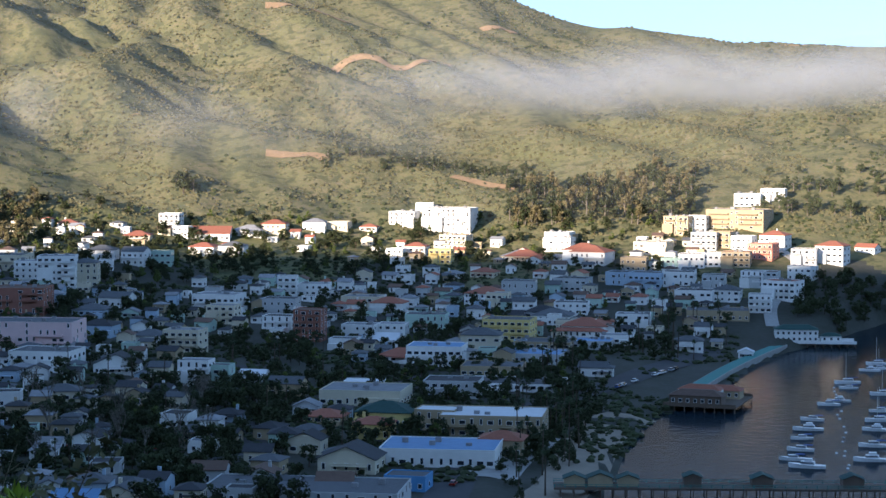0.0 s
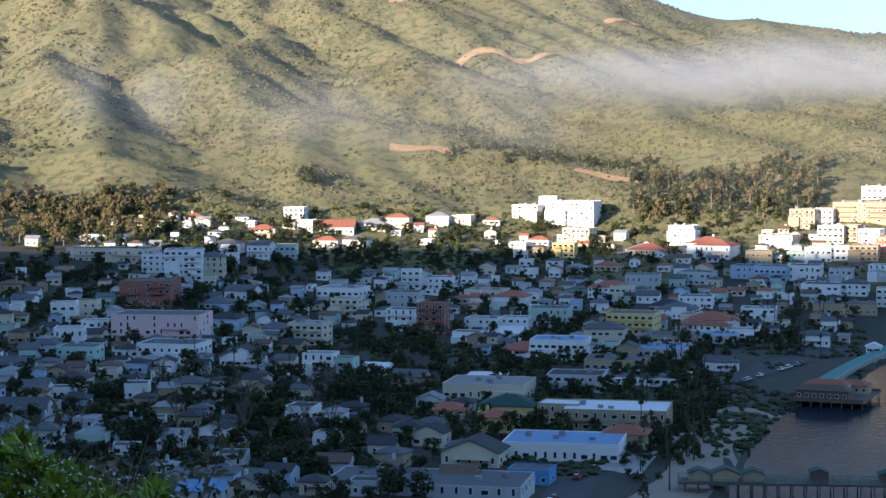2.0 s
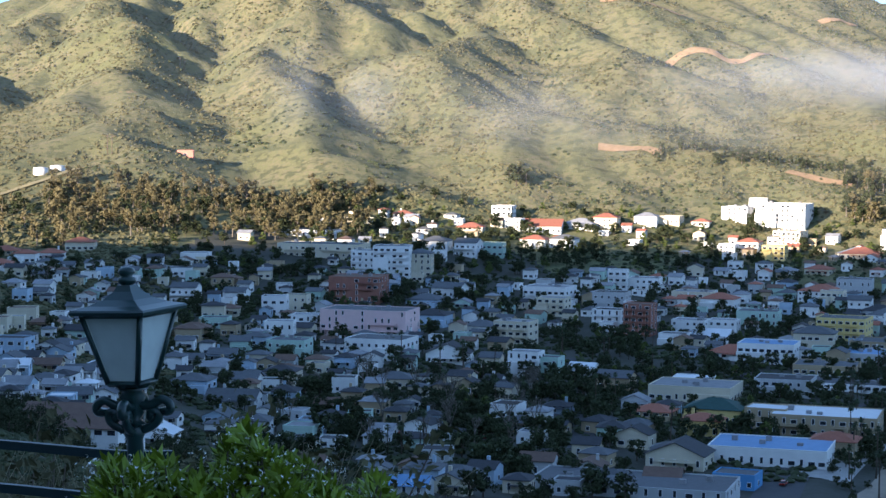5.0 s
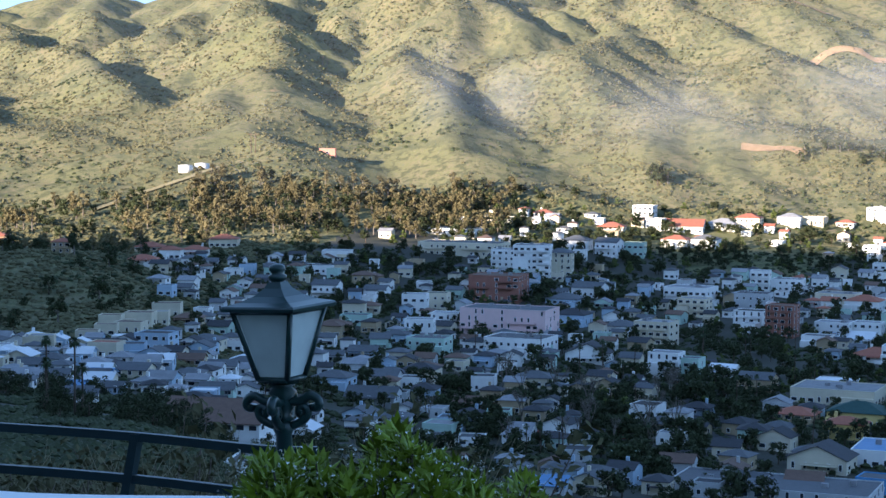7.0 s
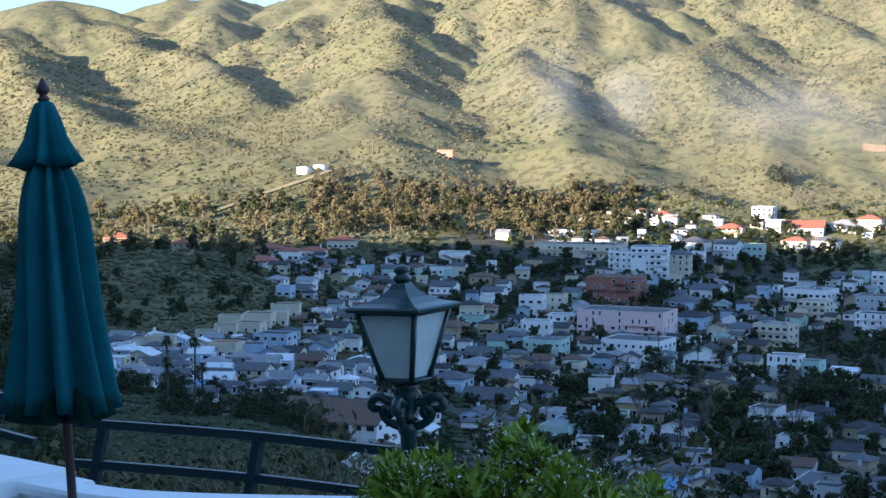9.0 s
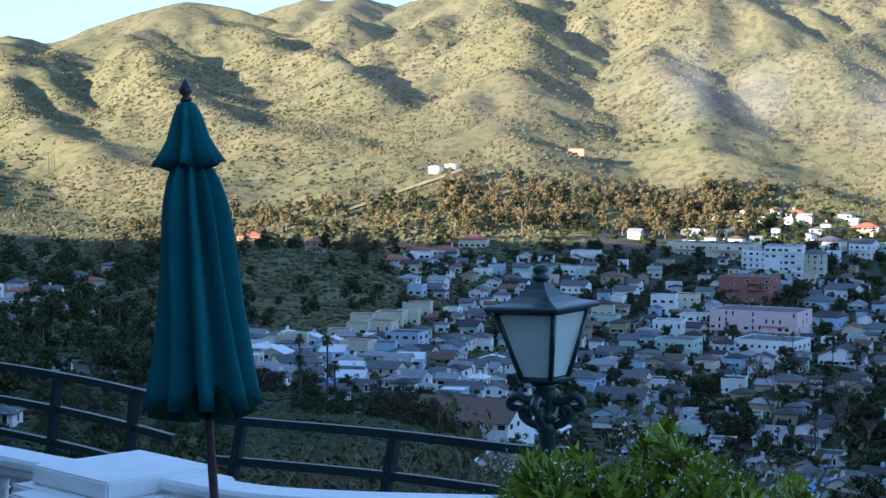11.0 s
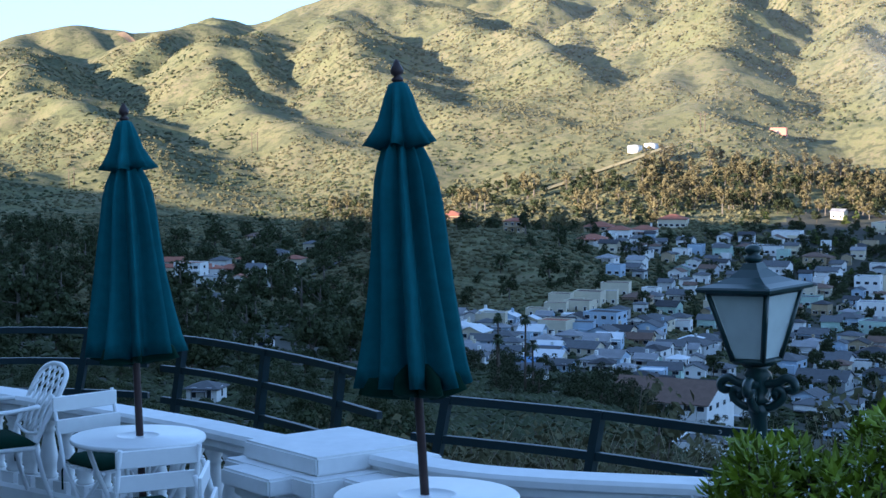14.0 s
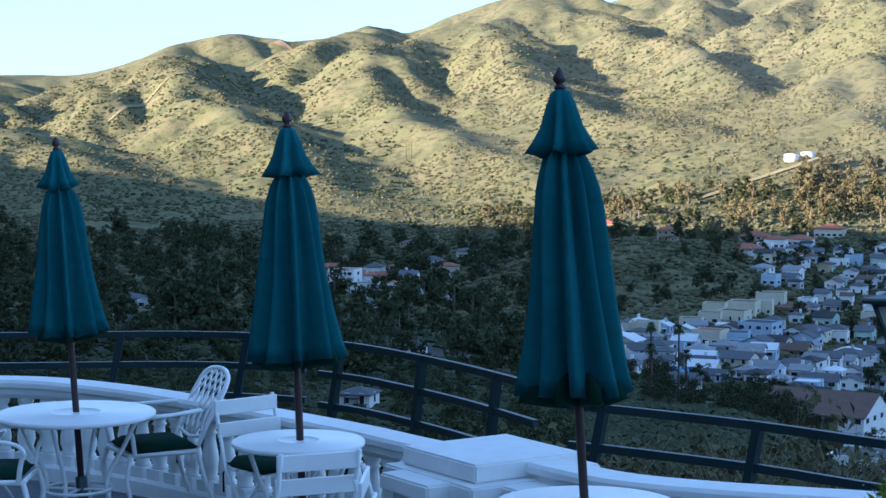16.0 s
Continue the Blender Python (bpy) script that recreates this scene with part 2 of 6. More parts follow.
def nearer(d):
    """The hills stand closer and steeper behind their foot than the table of distances."""
    return np.where(np.asarray(d) > FOOT, FOOT + (np.asarray(d, float) - FOOT) * STEEP, d)


def broad(x, y):
    """The broad lie of the land, without gullies."""
    d = np.hypot(x, y)
    far = np.where(d > FOOT, FOOT + (d - FOOT) / STEEP, d)
    az = np.degrees(np.arctan2(-x, y))
    fb = np.interp(np.clip(az, BEAR[0], BEAR[-1]), BEAR, np.arange(len(BEAR)))
    fd = np.interp(far, DIST, np.arange(len(DIST)))
    i, j = np.minimum(fb.astype(int), len(BEAR) - 2), np.minimum(fd.astype(int), len(DIST) - 2)
    u, v = fb - i, fd - j
    u = u * u * (3 - 2 * u)
    z = (LAND_A[i, j] * (1 - u) * (1 - v) + LAND_A[i + 1, j] * u * (1 - v)
         + LAND_A[i, j + 1] * (1 - u) * v + LAND_A[i + 1, j + 1] * u * v)
    return EYE_Z + (z - EYE_Z) * np.where(d > FOOT, d / np.maximum(far, 1), 1.0)


# the deeper gullies of the hills, from head to mouth: bearing, distance by the table
GULLIES = [
    ((28.9, 2530), (27.6, 2125), (26.8, 1905), (26.0, 1700)),
    ((27.6, 2425), (26.5, 2080), (25.8, 1830), (25.2, 1715), (24.6, 1500)),
    ((25.1, 2435), (24.1, 2285), (23.2, 2050)),
    ((22.6, 2290), (21.4, 1975), (20.1, 1695), (19.2, 1500)),
    ((24.3, 1765), (23.3, 1590), (22.1, 1390)),
    ((28.5, 1580), (26.5, 1445), (25.4, 1310), (24.4, 1215)),
    ((23.1, 1955), (22.0, 1595)),
    ((17.9, 1880), (16.8, 1670), (16.0, 1450)),
    ((32.8, 2015), (31.6, 1815), (30.6, 1670), (29.8, 1500)),
    ((36.2, 2010), (34.9, 1655)),
    ((33.9, 1585), (32.8, 1435), (31.3, 1235)),
    ((45.6, 2195), (44.4, 1970), (43.3, 1895)),
    ((42.1, 1940), (40.6, 1660), (38.6, 1415)),
    ((38.6, 2805), (37.6, 2350), (36.6, 2000)),
    ((13.9, 1910), (11.4, 1485)),
    ((7.6, 1925), (6.9, 1710)),
    ((3.5, 1670), (0.1, 1610), (-3.3, 1445)),
]
CELL, GX, GY = 12.0, -1760.0, 780.0
GNX, GNY = 204, 140


def blur(a, r, times=3):
    """A running mean over 2r+1 cells, both ways, repeated."""
    for _ in range(times):
        for ax in (0, 1):
            p = np.pad(a, [(r + 1, r) if k == ax else (0, 0) for k in (0, 1)], mode="edge")
            c = np.cumsum(p, axis=ax)
            n = a.shape[ax]
            hi, lo = np.take(c, range(2 * r + 1, 2 * r + 1 + n), axis=ax), np.take(c, range(0, n), axis=ax)
            a = (hi - lo) / (2 * r + 1)
    return a


def weathered():
    """Spurs and gullies as running water cuts them: each cell drains to its lowest way out and wears down by what flows over it."""
    xs, ys = GX + CELL * np.arange(GNX), GY + CELL * np.arange(GNY)
    X, Y = np.meshgrid(xs, ys)
    Z0 = broad(X, Y)
    rng = np.random.default_rng(4)
    Z = Z0 - 0.085 * X + rng.uniform(0, 9, Z0.shape) + 22 * vnoise(X / 190, Y / 190, 3) + 12 * vnoise(X / 80, Y / 80, 6)
    for g in GULLIES:
        pts = [(-float(nearer(d)) * math.sin(radians(a)), float(nearer(d)) * math.cos(radians(a))) for a, d in g]
        for (ax, ay), (bx, by) in zip(pts, pts[1:]):
            t = np.clip(((X - ax) * (bx - ax) + (Y - ay) * (by - ay)) / ((bx - ax) ** 2 + (by - ay) ** 2), 0, 1)
            r = np.hypot(X - ax - t * (bx - ax), Y - ay - t * (by - ay))
            Z = Z - 26 * np.clip(1 - r / 70, 0, 1)
    edge = np.zeros(Z.shape, bool)
    edge[0], edge[-1], edge[:, 0], edge[:, -1] = True, True, True, True
    edge |= (Z0 < 36) | (np.hypot(X, Y) < 1130)
    fixed = edge.ravel().tolist()
    n = GNX * GNY
    near8 = [(-1, 1.0), (1, 1.0), (-GNX, 1.0), (GNX, 1.0), (-GNX - 1, 1.414), (-GNX + 1, 1.414), (GNX - 1, 1.414), (GNX + 1, 1.414)]
    for step in range(9):
        h = Z.ravel().tolist()
        to, run, order, done = [-1] * n, [1.0] * n, [], bytearray(n)
        low = min(h)
        queue = [[] for _ in range(int((max(h) - low) / 0.5) + 40)]
        for k in range(n):
            if fixed[k]:
                done[k] = 1
                queue[int((h[k] - low) / 0.5)].append(k)
        for level, bucket in enumerate(queue):
            for k in bucket:    # grows as it is read: cells that drain at this level
                order.append(k)
                c = k % GNX
                if c == 0 or c == GNX - 1 or k < GNX or k >= n - GNX:
                    continue
                for o, ln in near8:
                    m = k + o
                    if not done[m]:
                        done[m] = 1
                        to[m], run[m] = k, ln
                        queue[max(level, int((h[m] - low) / 0.5))].append(m)
        flow = [1.0] * n
        for k in reversed(order):
            if to[k] >= 0:
                flow[to[k]] += flow[k]
        for k in order:
            r = to[k]
            if r >= 0:
                f = 0.30 * flow[k] ** 0.5 / run[k]
                h[k] = (h[k] + 3.2 + f * h[r]) / (1 + f)
        Z = np.array(h).reshape(Z.shape)
        Z = Z + 0.13 * (blur(Z, 1, 1) - Z)
    return Z - blur(Z, 8)


SPURS, RELIEF = weathered(), 0.37


def land(x, y):
    """Height of the ground above the sea."""
    x, y = np.asarray(x, float), np.asarray(y, float)
    d = np.hypot(x, y)
    az = np.degrees(np.arctan2(-x, y))
    z = broad(x, y)
    # spurs and gullies of the hills
    gx, gy = np.clip((x - GX) / CELL, 0, GNX - 1.001), np.clip((y - GY) / CELL, 0, GNY - 1.001)
    i, j = gx.astype(int), gy.astype(int)
    u, v = gx - i, gy - j
    cut = (SPURS[j, i] * (1 - u) * (1 - v) + SPURS[j, i + 1] * u * (1 - v) + SPURS[j + 1, i] * (1 - u) * v + SPURS[j + 1, i + 1] * u * v)
    hill = np.clip((d - 1150) / 130, 0, 1) * np.clip((z - 22) / 30, 0, 1) * np.clip((2650 - d) / 500, 0, 1)
    hill = hill * np.clip((az + 20) / 40, 0.62, 1.0) * (1 - 0.55 * np.clip((d - 1750) / 350, 0, 1))
    z = z + hill * cut * RELIEF
    z = z + hill * 3 * (vnoise(x / 38, y / 38, 7) - 0.5)
    z = z + np.clip((d - 25) / 60, 0, 1) * np.clip(z / 10, 0, 1) * 1.2 * (vnoise(x / 25, y / 25, 11) - 0.5)
    # the shore of the bay: the sea lies to the right of it
    shore = np.interp(y, SHORE_Y, SHORE_X) + 2.0 * (vnoise(y / 14, 0 * y, 15) - 0.5)
    out = np.clip((x - shore) / 14, 0, 1)
    sea = (y > 330) & (y < 1500)
    z = np.where(sea, np.where(x < shore + 1, np.maximum(z, 0.9), z * (1 - out) + np.minimum(z, -4) * out), z)
    z = np.where(sea & (x < shore) & (x > shore - 26) & (y < 690), np.minimum(z, 0.25 + (shore - x) * 0.07), z)
    # the ridge behind the terrace and round to its left, which keeps the low sun off the town
    u, p = -0.6157 * x - 0.7880 * y, -0.7880 * x + 0.6157 * y
    crest = np.interp(p, CREST_AT, CREST) + 7 * (vnoise(p / 60, u / 90, 13) - 0.5)
    back = np.clip((u - 60) / 240, 0, 1)
    back = back * back * (3 - 2 * back)
    # a knoll at the mouth of the canyon
    kn = np.hypot((x + 410) / 75, (y - 810) / 110)
    z = z + 15 * np.clip(1 - kn, 0, 1) ** 0.8
    return np.where(u > 60, z + (np.maximum(crest, z) - z) * back, z)


# ---- helpers for meshes ----
def part(name, bm, material, parent=None, label=""):
    """Links a bmesh as one mesh object, under a thing or a part."""
    me = bpy.data.meshes.new(name)
    bm.to_mesh(me)
    bm.free()
    for m in material if isinstance(material, (list, tuple)) else [material]:
        me.materials.append(m)
    ob = new(name, me)
    if parent:
        ob.parent = parent
    if label:
        ob["label"] = label
    return ob


def thing(name, label, category, group="", m=None):
    ob = new(name)
    ob.empty_display_size = 0.2
    if m is not None:
        ob.matrix_world = m
    return tagged(ob, label, category, group)


def box(bm, x0, x1, y0, y1, z0, z1, mi=0):
    v = [bm.verts.new((x, y, z)) for z in (z0, z1) for x, y in ((x0, y0), (x1, y0), (x1, y1), (x0, y1))]
    for f in ((3, 2, 1, 0), (4, 5, 6, 7), (0, 1, 5, 4), (1, 2, 6, 5), (2, 3, 7, 6), (3, 0, 4, 7)):
        bm.faces.new([v[k] for k in f]).material_index = mi


def rod(bm, a, b, r, r2=None, n=8, mi=0):
    """A round bar from a to b."""
    a, b = Vector(a), Vector(b)
    q = (b - a).to_track_quat("Z", "Y")
    r2 = r if r2 is None else r2
    rings = []
    for p, rr in ((a, r), (b, r2)):
        rings.append([bm.verts.new(p + q @ Vector((rr * math.cos(k * math.tau / n), rr * math.sin(k * math.tau / n), 0))) for k in range(n)])
    for k in range(n):
        f = bm.faces.new((rings[0][k], rings[0][(k + 1) % n], rings[1][(k + 1) % n], rings[1][k]))
        f.material_index, f.smooth = mi, True
    bm.faces.new(rings[0][::-1]).material_index = mi
    bm.faces.new(rings[1]).material_index = mi


def tube(bm, pts, r, n=6):
    """A bent round bar through the points, in one skin."""
    pts = [Vector(p) for p in pts]
    rings = []
    side = None
    for i, p in enumerate(pts):
        t = (pts[min(i + 1, len(pts) - 1)] - pts[max(i - 1, 0)]).normalized()
        if side is None:
            side = t.orthogonal().normalized()
        side = (side - t * side.dot(t)).normalized()
        up = t.cross(side)
        rings.append([bm.verts.new(p + side * r * math.cos(k * math.tau / n) + up * r * math.sin(k * math.tau / n)) for k in range(n)])
    for a, b in zip(rings, rings[1:]):
        for k in range(n):
            bm.faces.new((a[k], a[(k + 1) % n], b[(k + 1) % n], b[k])).smooth = True
    bm.faces.new(rings[0][::-1])
    bm.faces.new(rings[-1])


def lathe(bm, profile, n=16, at=(0, 0, 0), mi=0):
    """A turned shape from (radius, height) pairs."""
    rings = [[bm.verts.new((at[0] + r * math.cos(k * math.tau / n), at[1] + r * math.sin(k * math.tau / n), at[2] + z)) for k in range(n)] for r, z in profile]
    for a, b in zip(rings, rings[1:]):
        for k in range(n):
            f = bm.faces.new((a[k], a[(k + 1) % n], b[(k + 1) % n], b[k]))
            f.smooth, f.material_index = True, mi
    bm.faces.new(rings[0][::-1]).material_index = mi
    bm.faces.new(rings[-1]).material_index = mi


def polar(az, d):
    """x, y of a place at that bearing to the left and distance by the table."""
    d = float(nearer(d))
    return -d * math.sin(radians(az)), d * math.cos(radians(az))


# ---- ground, water ----
def build_ground():
    fine = list(np.arange(-32, 56, 0.22))
    azs = list(np.arange(-180, -32, 4.0)) + fine + list(np.arange(56, 180, 4.0))
    ds = [0, 10, 18, 24, 30, 38, 48, 60, 75, 90, 110, 130, 160, 190] + list(np.arange(220, 900, 24)) + list(np.arange(900, 2200, 9)) + list(np.arange(2200, 2700, 30)) + [2900, 3300, 4000, 4900]
    A, Dd = np.meshgrid(np.radians(azs), ds[1:])
    X, Y = -Dd * np.sin(A), Dd * np.cos(A)
    Z = land(X, Y)
    n = len(azs)
    verts = [(0, 0, float(land(0, 0)))] + [tuple(p) for p in np.stack([X, Y, Z], -1).reshape(-1, 3)]
    faces = [(0, 1 + (k + 1) % n, 1 + k) for k in range(n)]
    for r in range(len(ds) - 2):
        for k in range(n):
            k2 = (k + 1) % n
            a = 1 + r * n
            faces.append((a + k, a + k2, a + n + k2, a + n + k))
    me = bpy.data.meshes.new("ground")
    me.from_pydata(verts, [], faces)
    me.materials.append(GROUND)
    me.materials.append(TOWN_AND_SHADE_GROUND)
    mi = []
    for f in me.polygons:
        c = f.center
        d = math.hypot(c.x, c.y)
        az = math.degrees(math.atan2(-c.x, c.y))
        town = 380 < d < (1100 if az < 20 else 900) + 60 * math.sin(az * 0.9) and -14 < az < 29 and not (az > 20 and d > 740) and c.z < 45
        bank = 20 < d < 640 and 8 < az < 62    # slope below the terrace, its shade put into a darker ground colour
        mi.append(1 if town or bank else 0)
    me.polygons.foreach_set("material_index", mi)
    me.polygons.foreach_set("use_smooth", [True] * len(mi))
    tagged(new("ground", me), "green and tan scrub hillside falling to dark town floor, shade-darkened bank", "ground", kind="structure")


build_ground()
bm = bmesh.new()
vs = [bm.verts.new(p) for p in ((10, 330, 0), (4500, -1500, 0), (4500, 4800, 0), (500, 1500, 0), (200, 1060, 0), (30, 640, 0))]
bm.faces.new(vs)
tagged(part("water", bm, WATER), "calm dark blue-grey harbour water with faint ripples", "water", kind="structure")


# ---- houses ----
def window_mesh(name, w, h):
    bm = bmesh.new()
    box(bm, -w / 2, w / 2, -0.05, 0.02, 0, h, 0)
    box(bm, -w / 2 + 0.12, w / 2 - 0.12, -0.07, 0.0, 0.12, h - 0.12, 1)
    me = bpy.data.meshes.new(name)
    bm.to_mesh(me)
    bm.free()
    me.materials.append(WHITE_PAINT)
    me.materials.append(GLASS_DARK)
    return me


WINDOWS = [window_mesh("window", 1.3, 1.5), window_mesh("window", 2.2, 1.5), window_mesh("window", 1.1, 2.1)]
SHAPES = {"f": "flat-roofed", "h": "hip-roofed", "g": "gabled", "G": "front-gabled"}
HUES = {"grey": "grey", "flat": "pale grey", "dark": "dark", "red": "red-tiled", "brown": "brown", "blue": "blue", "white": "white", "green": "green"}


def house(x, y, w, d, h, shape, wall, roof, turn, panes=8):
    """A house whose front faces the bay; x, y is the middle of its front."""
    rng = random.Random(int(x * 13 + y * 7))
    x, y = polar(math.degrees(math.atan2(-x, y)), math.hypot(x, y))
    c, s = math.cos(radians(turn)), math.sin(radians(turn))
    base = min(float(land(x + c * a - s * b, y + s * a + c * b)) for a in (-w / 2, w / 2) for b in (0, d))
    top_g = float(land(x, y))
    m = pose(x, y, max(top_g, 0.8), 0, 0, turn)
    big = h > 8.5 or w > 26
    hs = thing("apartment_building" if big else "house",
               "%s %s %s with %s roof" % (SHAPES[shape], wall.replace("_", " "), "building" if big else "house", HUES[roof]),
               "building" if big else "house", "houses of the town", m)
    lo = min(base - top_g, 0) - 1.0
    bm = bmesh.new()
    wx = w / 2
    box(bm, -wx, wx, 0, d, lo, h)
    rise = 0.0
    if shape == "f":
        for a in ((-wx, wx, -0.05, 0.25), (-wx, wx, d - 0.25, d + 0.05), (-wx - 0.05, -wx + 0.25, 0.25, d - 0.25), (wx - 0.25, wx + 0.05, 0.25, d - 0.25)):
            box(bm, *a, h - 0.3, h + 0.45)
    elif shape in "gG":
        rise = (d if shape == "g" else w) * 0.5 * 0.42
        if shape == "g":
            for xx in (-wx, wx):
                a, b, t = bm.verts.new((xx, 0, h)), bm.verts.new((xx, d, h)), bm.verts.new((xx, d / 2, h + rise))
                bm.faces.new((a, b, t))
        else:
            for yy in (0, d):
                a, b, t = bm.verts.new((-wx, yy, h)), bm.verts.new((wx, yy, h)), bm.verts.new((0, yy, h + rise))
                bm.faces.new((a, b, t))
    if shape in "fh" and w > 11 and rng.random() < 0.5:    # a lower wing in front
        k = rng.choice((-1, 1))
        a, b = sorted((k * wx, k * wx * 0.15))
        box(bm, a, b, -2.2, -0.02, lo, h * 0.62)
    part("wall", bm, WALLS[wall], hs)
    bm = bmesh.new()
    o, th = 0.55, 0.18
    if shape == "f":
        box(bm, -wx + 0.27, wx - 0.27, 0.27, d - 0.27, h + 0.02, h + 0.15)
    elif shape == "h":
        rise = min(w, d) * 0.5 * 0.40
        k = min(w, d) / 2
        lo_v = [(-wx - o, -o), (wx + o, -o), (wx + o, d + o), (-wx - o, d + o)]
        r1, r2 = ((-wx + k, d / 2), (wx - k + 0.01, d / 2)) if w >= d else ((0, k), (0, d - k + 0.01))
        b0 = [bm.verts.new((*p, h - 0.02)) for p in lo_v]
        b1 = [bm.verts.new((*p, h + th)) for p in lo_v]
        t1, t2 = bm.verts.new((*r1, h + th + rise)), bm.verts.new((*r2, h + th + rise))
        bm.faces.new(b0[::-1])
        for k2 in range(4):
            bm.faces.new((b0[k2], b0[(k2 + 1) % 4], b1[(k2 + 1) % 4], b1[k2]))
        if w >= d:
            bm.faces.new((b1[0], b1[1], t2, t1)), bm.faces.new((b1[1], b1[2], t2)), bm.faces.new((b1[2], b1[3], t1, t2)), bm.faces.new((b1[3], b1[0], t1))
        else:
            bm.faces.new((b1[0], b1[1], t1)), bm.faces.new((b1[1], b1[2], t2, t1)), bm.faces.new((b1[2], b1[3], t2)), bm.faces.new((b1[3], b1[0], t1, t2))
    else:
        g = shape == "g"
        half, length = (d / 2, w) if g else (w / 2, d)
        drop = rise / half * o
        for sgn in (-1, 1):
            quad = [(-length / 2 - o, sgn * (half + o), h - drop), (length / 2 + o, sgn * (half + o), h - drop), (length / 2 + o, 0, h + rise), (-length / 2 - o, 0, h + rise)]
            vs = []
            for zz in (0.03, th + 0.03):
                for a, b, z in quad:
                    p = (a, d / 2 + b, z + zz) if g else (b, d / 2 + a, z + zz)
                    vs.append(bm.verts.new(p))
            for f in ((0, 1, 2, 3), (4, 5, 6, 7), (0, 1, 5, 4), (1, 2, 6, 5), (2, 3, 7, 6), (3, 0, 4, 7)):
                bm.faces.new([vs[k2] for k2 in f])
        bmesh.ops.recalc_face_normals(bm, faces=bm.faces)
    part("roof", bm, ROOFS[roof], hs)
    if shape != "f" and rng.random() < 0.3:
        bm = bmesh.new()
        cx = rng.uniform(-0.3, 0.3) * w
        box(bm, cx - 0.45, cx + 0.45, d * 0.6, d * 0.6 + 0.8, h, h + rise + 1.2)
        part("chimney", bm, WALLS[wall], hs)
    if shape == "f" and w > 16:
        for _ in range(2 + int(w / 14)):
            bm = bmesh.new()
            cx, cy = rng.uniform(-0.4, 0.4) * w, rng.uniform(0.2, 0.8) * d
            box(bm, cx - 0.9, cx + 0.9, cy - 0.7, cy + 0.7, h + 0.1, h + rng.uniform(0.9, 1.8))
            part("roof_unit", bm, ROOFS["flat"], hs)
    if shape != "f" and not big and rng.random() < 0.55:    # a roofed porch or an upper deck along part of the front
        bm = bmesh.new()
        a = rng.uniform(-wx, -0.1 * wx)
        b = rng.uniform(0.35 * wx, wx)
        z = 2.3 if h < 4.2 else h * 0.52
        box(bm, a, b, -1.9, -0.03, z, z + 0.16)
        for px in (a + 0.1, b - 0.1):
            box(bm, px - 0.08, px + 0.08, -1.85, -1.69, lo, z)
        if h >= 4.2:
            box(bm, a, b, -1.9, -1.82, z + 0.5, z + 1.0)
        part("porch", bm, WALLS[wall] if h >= 4.2 else ROOFS[roof], hs)
    floors = max(1, int(h / 2.9))
    cols = max(1, min(int(w / 3.0), 14))
    spots = []
    for fl in range(floors):
        for k in range(cols):
            spots.append((-wx + (k + 0.5) * w / cols, -0.02, fl * h / floors + 0.9, 0))
        for k in range(max(1, int(d / 5))):
            yy = (k + 0.5) * d / max(1, int(d / 5))
            spots.append((wx + 0.02, yy, fl * h / floors + 0.9, 90))
    rng.shuffle(spots)
    if big:
        panes = max(panes, 30)
    kind = rng.choice(WINDOWS)
    for px, py, pz, rz in spots[:panes]:
        wd = new("window", kind if rng.random() < 0.75 else WINDOWS[1])
        wd.parent = hs
        wd.matrix_basis = pose(px, py, pz, 0, 0, rz)
    if big and shape == "f":
        for fl in range(1, floors):
            for k in (-0.46, 0.04):
                if rng.random() < 0.85:
                    bm = bmesh.new()
                    a = (k + rng.uniform(0, 0.06)) * w
                    b = min(a + w * rng.uniform(0.28, 0.40), wx - 0.3)
                    z = fl * h / floors + 0.1
                    box(bm, a, b, -1.5, -0.03, z, z + 0.18)
                    box(bm, a, b, -1.5, -1.42, z + 0.55, z + 1.05)
                    for px in (a, b - 0.08):
                        box(bm, px, px + 0.08, -1.42, -0.03, z + 0.18, z + 1.05)
                    part("balcony", bm, WALLS[wall], hs)
    return hs


# houses that stand out: x, y of the front, width, depth, height, roof shape, wall, roof, turn
house(-181, 820, 40.1, 22.0, 12.0, "f", "pink", "grey", -6, 26)
house(-164, 763, 25.6, 20.5, 7.8, "f", "white", "grey", -9, 26)
house(-207, 917, 25.8, 20.7, 12.6, "f", "brick", "brown", -3, 26)
house(-253, 1029, 48.1, 22.0, 7.3, "f", "cream", "grey", -6, 26)
house(-277, 1093, 40.4, 22.0, 3.8, "f", "white", "flat", -8, 26)
house(-217, 992, 17.0, 13.6, 12.4, "f", "white", "flat", -3, 12)
house(-203, 991, 19.9, 16.0, 16.4, "f", "white", "flat", 5, 12)
house(-190, 1002, 13.4, 10.7, 12.8, "h", "cream", "grey", 2, 12)
house(-133, 765, 18.1, 14.5, 4.3, "G", "white", "dark", 1, 12)
house(-118, 969, 23.3, 18.6, 8.6, "f", "white", "flat", -13, 12)
house(-110, 930, 14.5, 11.6, 8.7, "f", "cream", "flat", -11, 12)
house(-116, 832, 16.5, 13.2, 10.1, "f", "cream", "flat", -13, 12)
house(-135, 857, 15.5, 12.4, 4.0, "h", "white", "grey", -14, 12)
house(-80, 904, 14.6, 11.7, 8.9, "f", "white", "dark", -14, 12)
house(-64, 886, 13.3, 10.6, 14.6, "f", "brick", "brown", -13, 12)
house(-84, 964, 17.3, 13.9, 7.7, "f", "grey", "dark", -8, 12)
house(-85, 1028, 10.5, 8.4, 10.5, "f", "white", "flat", -3, 12)
house(-71, 1034, 16.7, 13.4, 6.5, "f", "white", "flat", -5, 12)
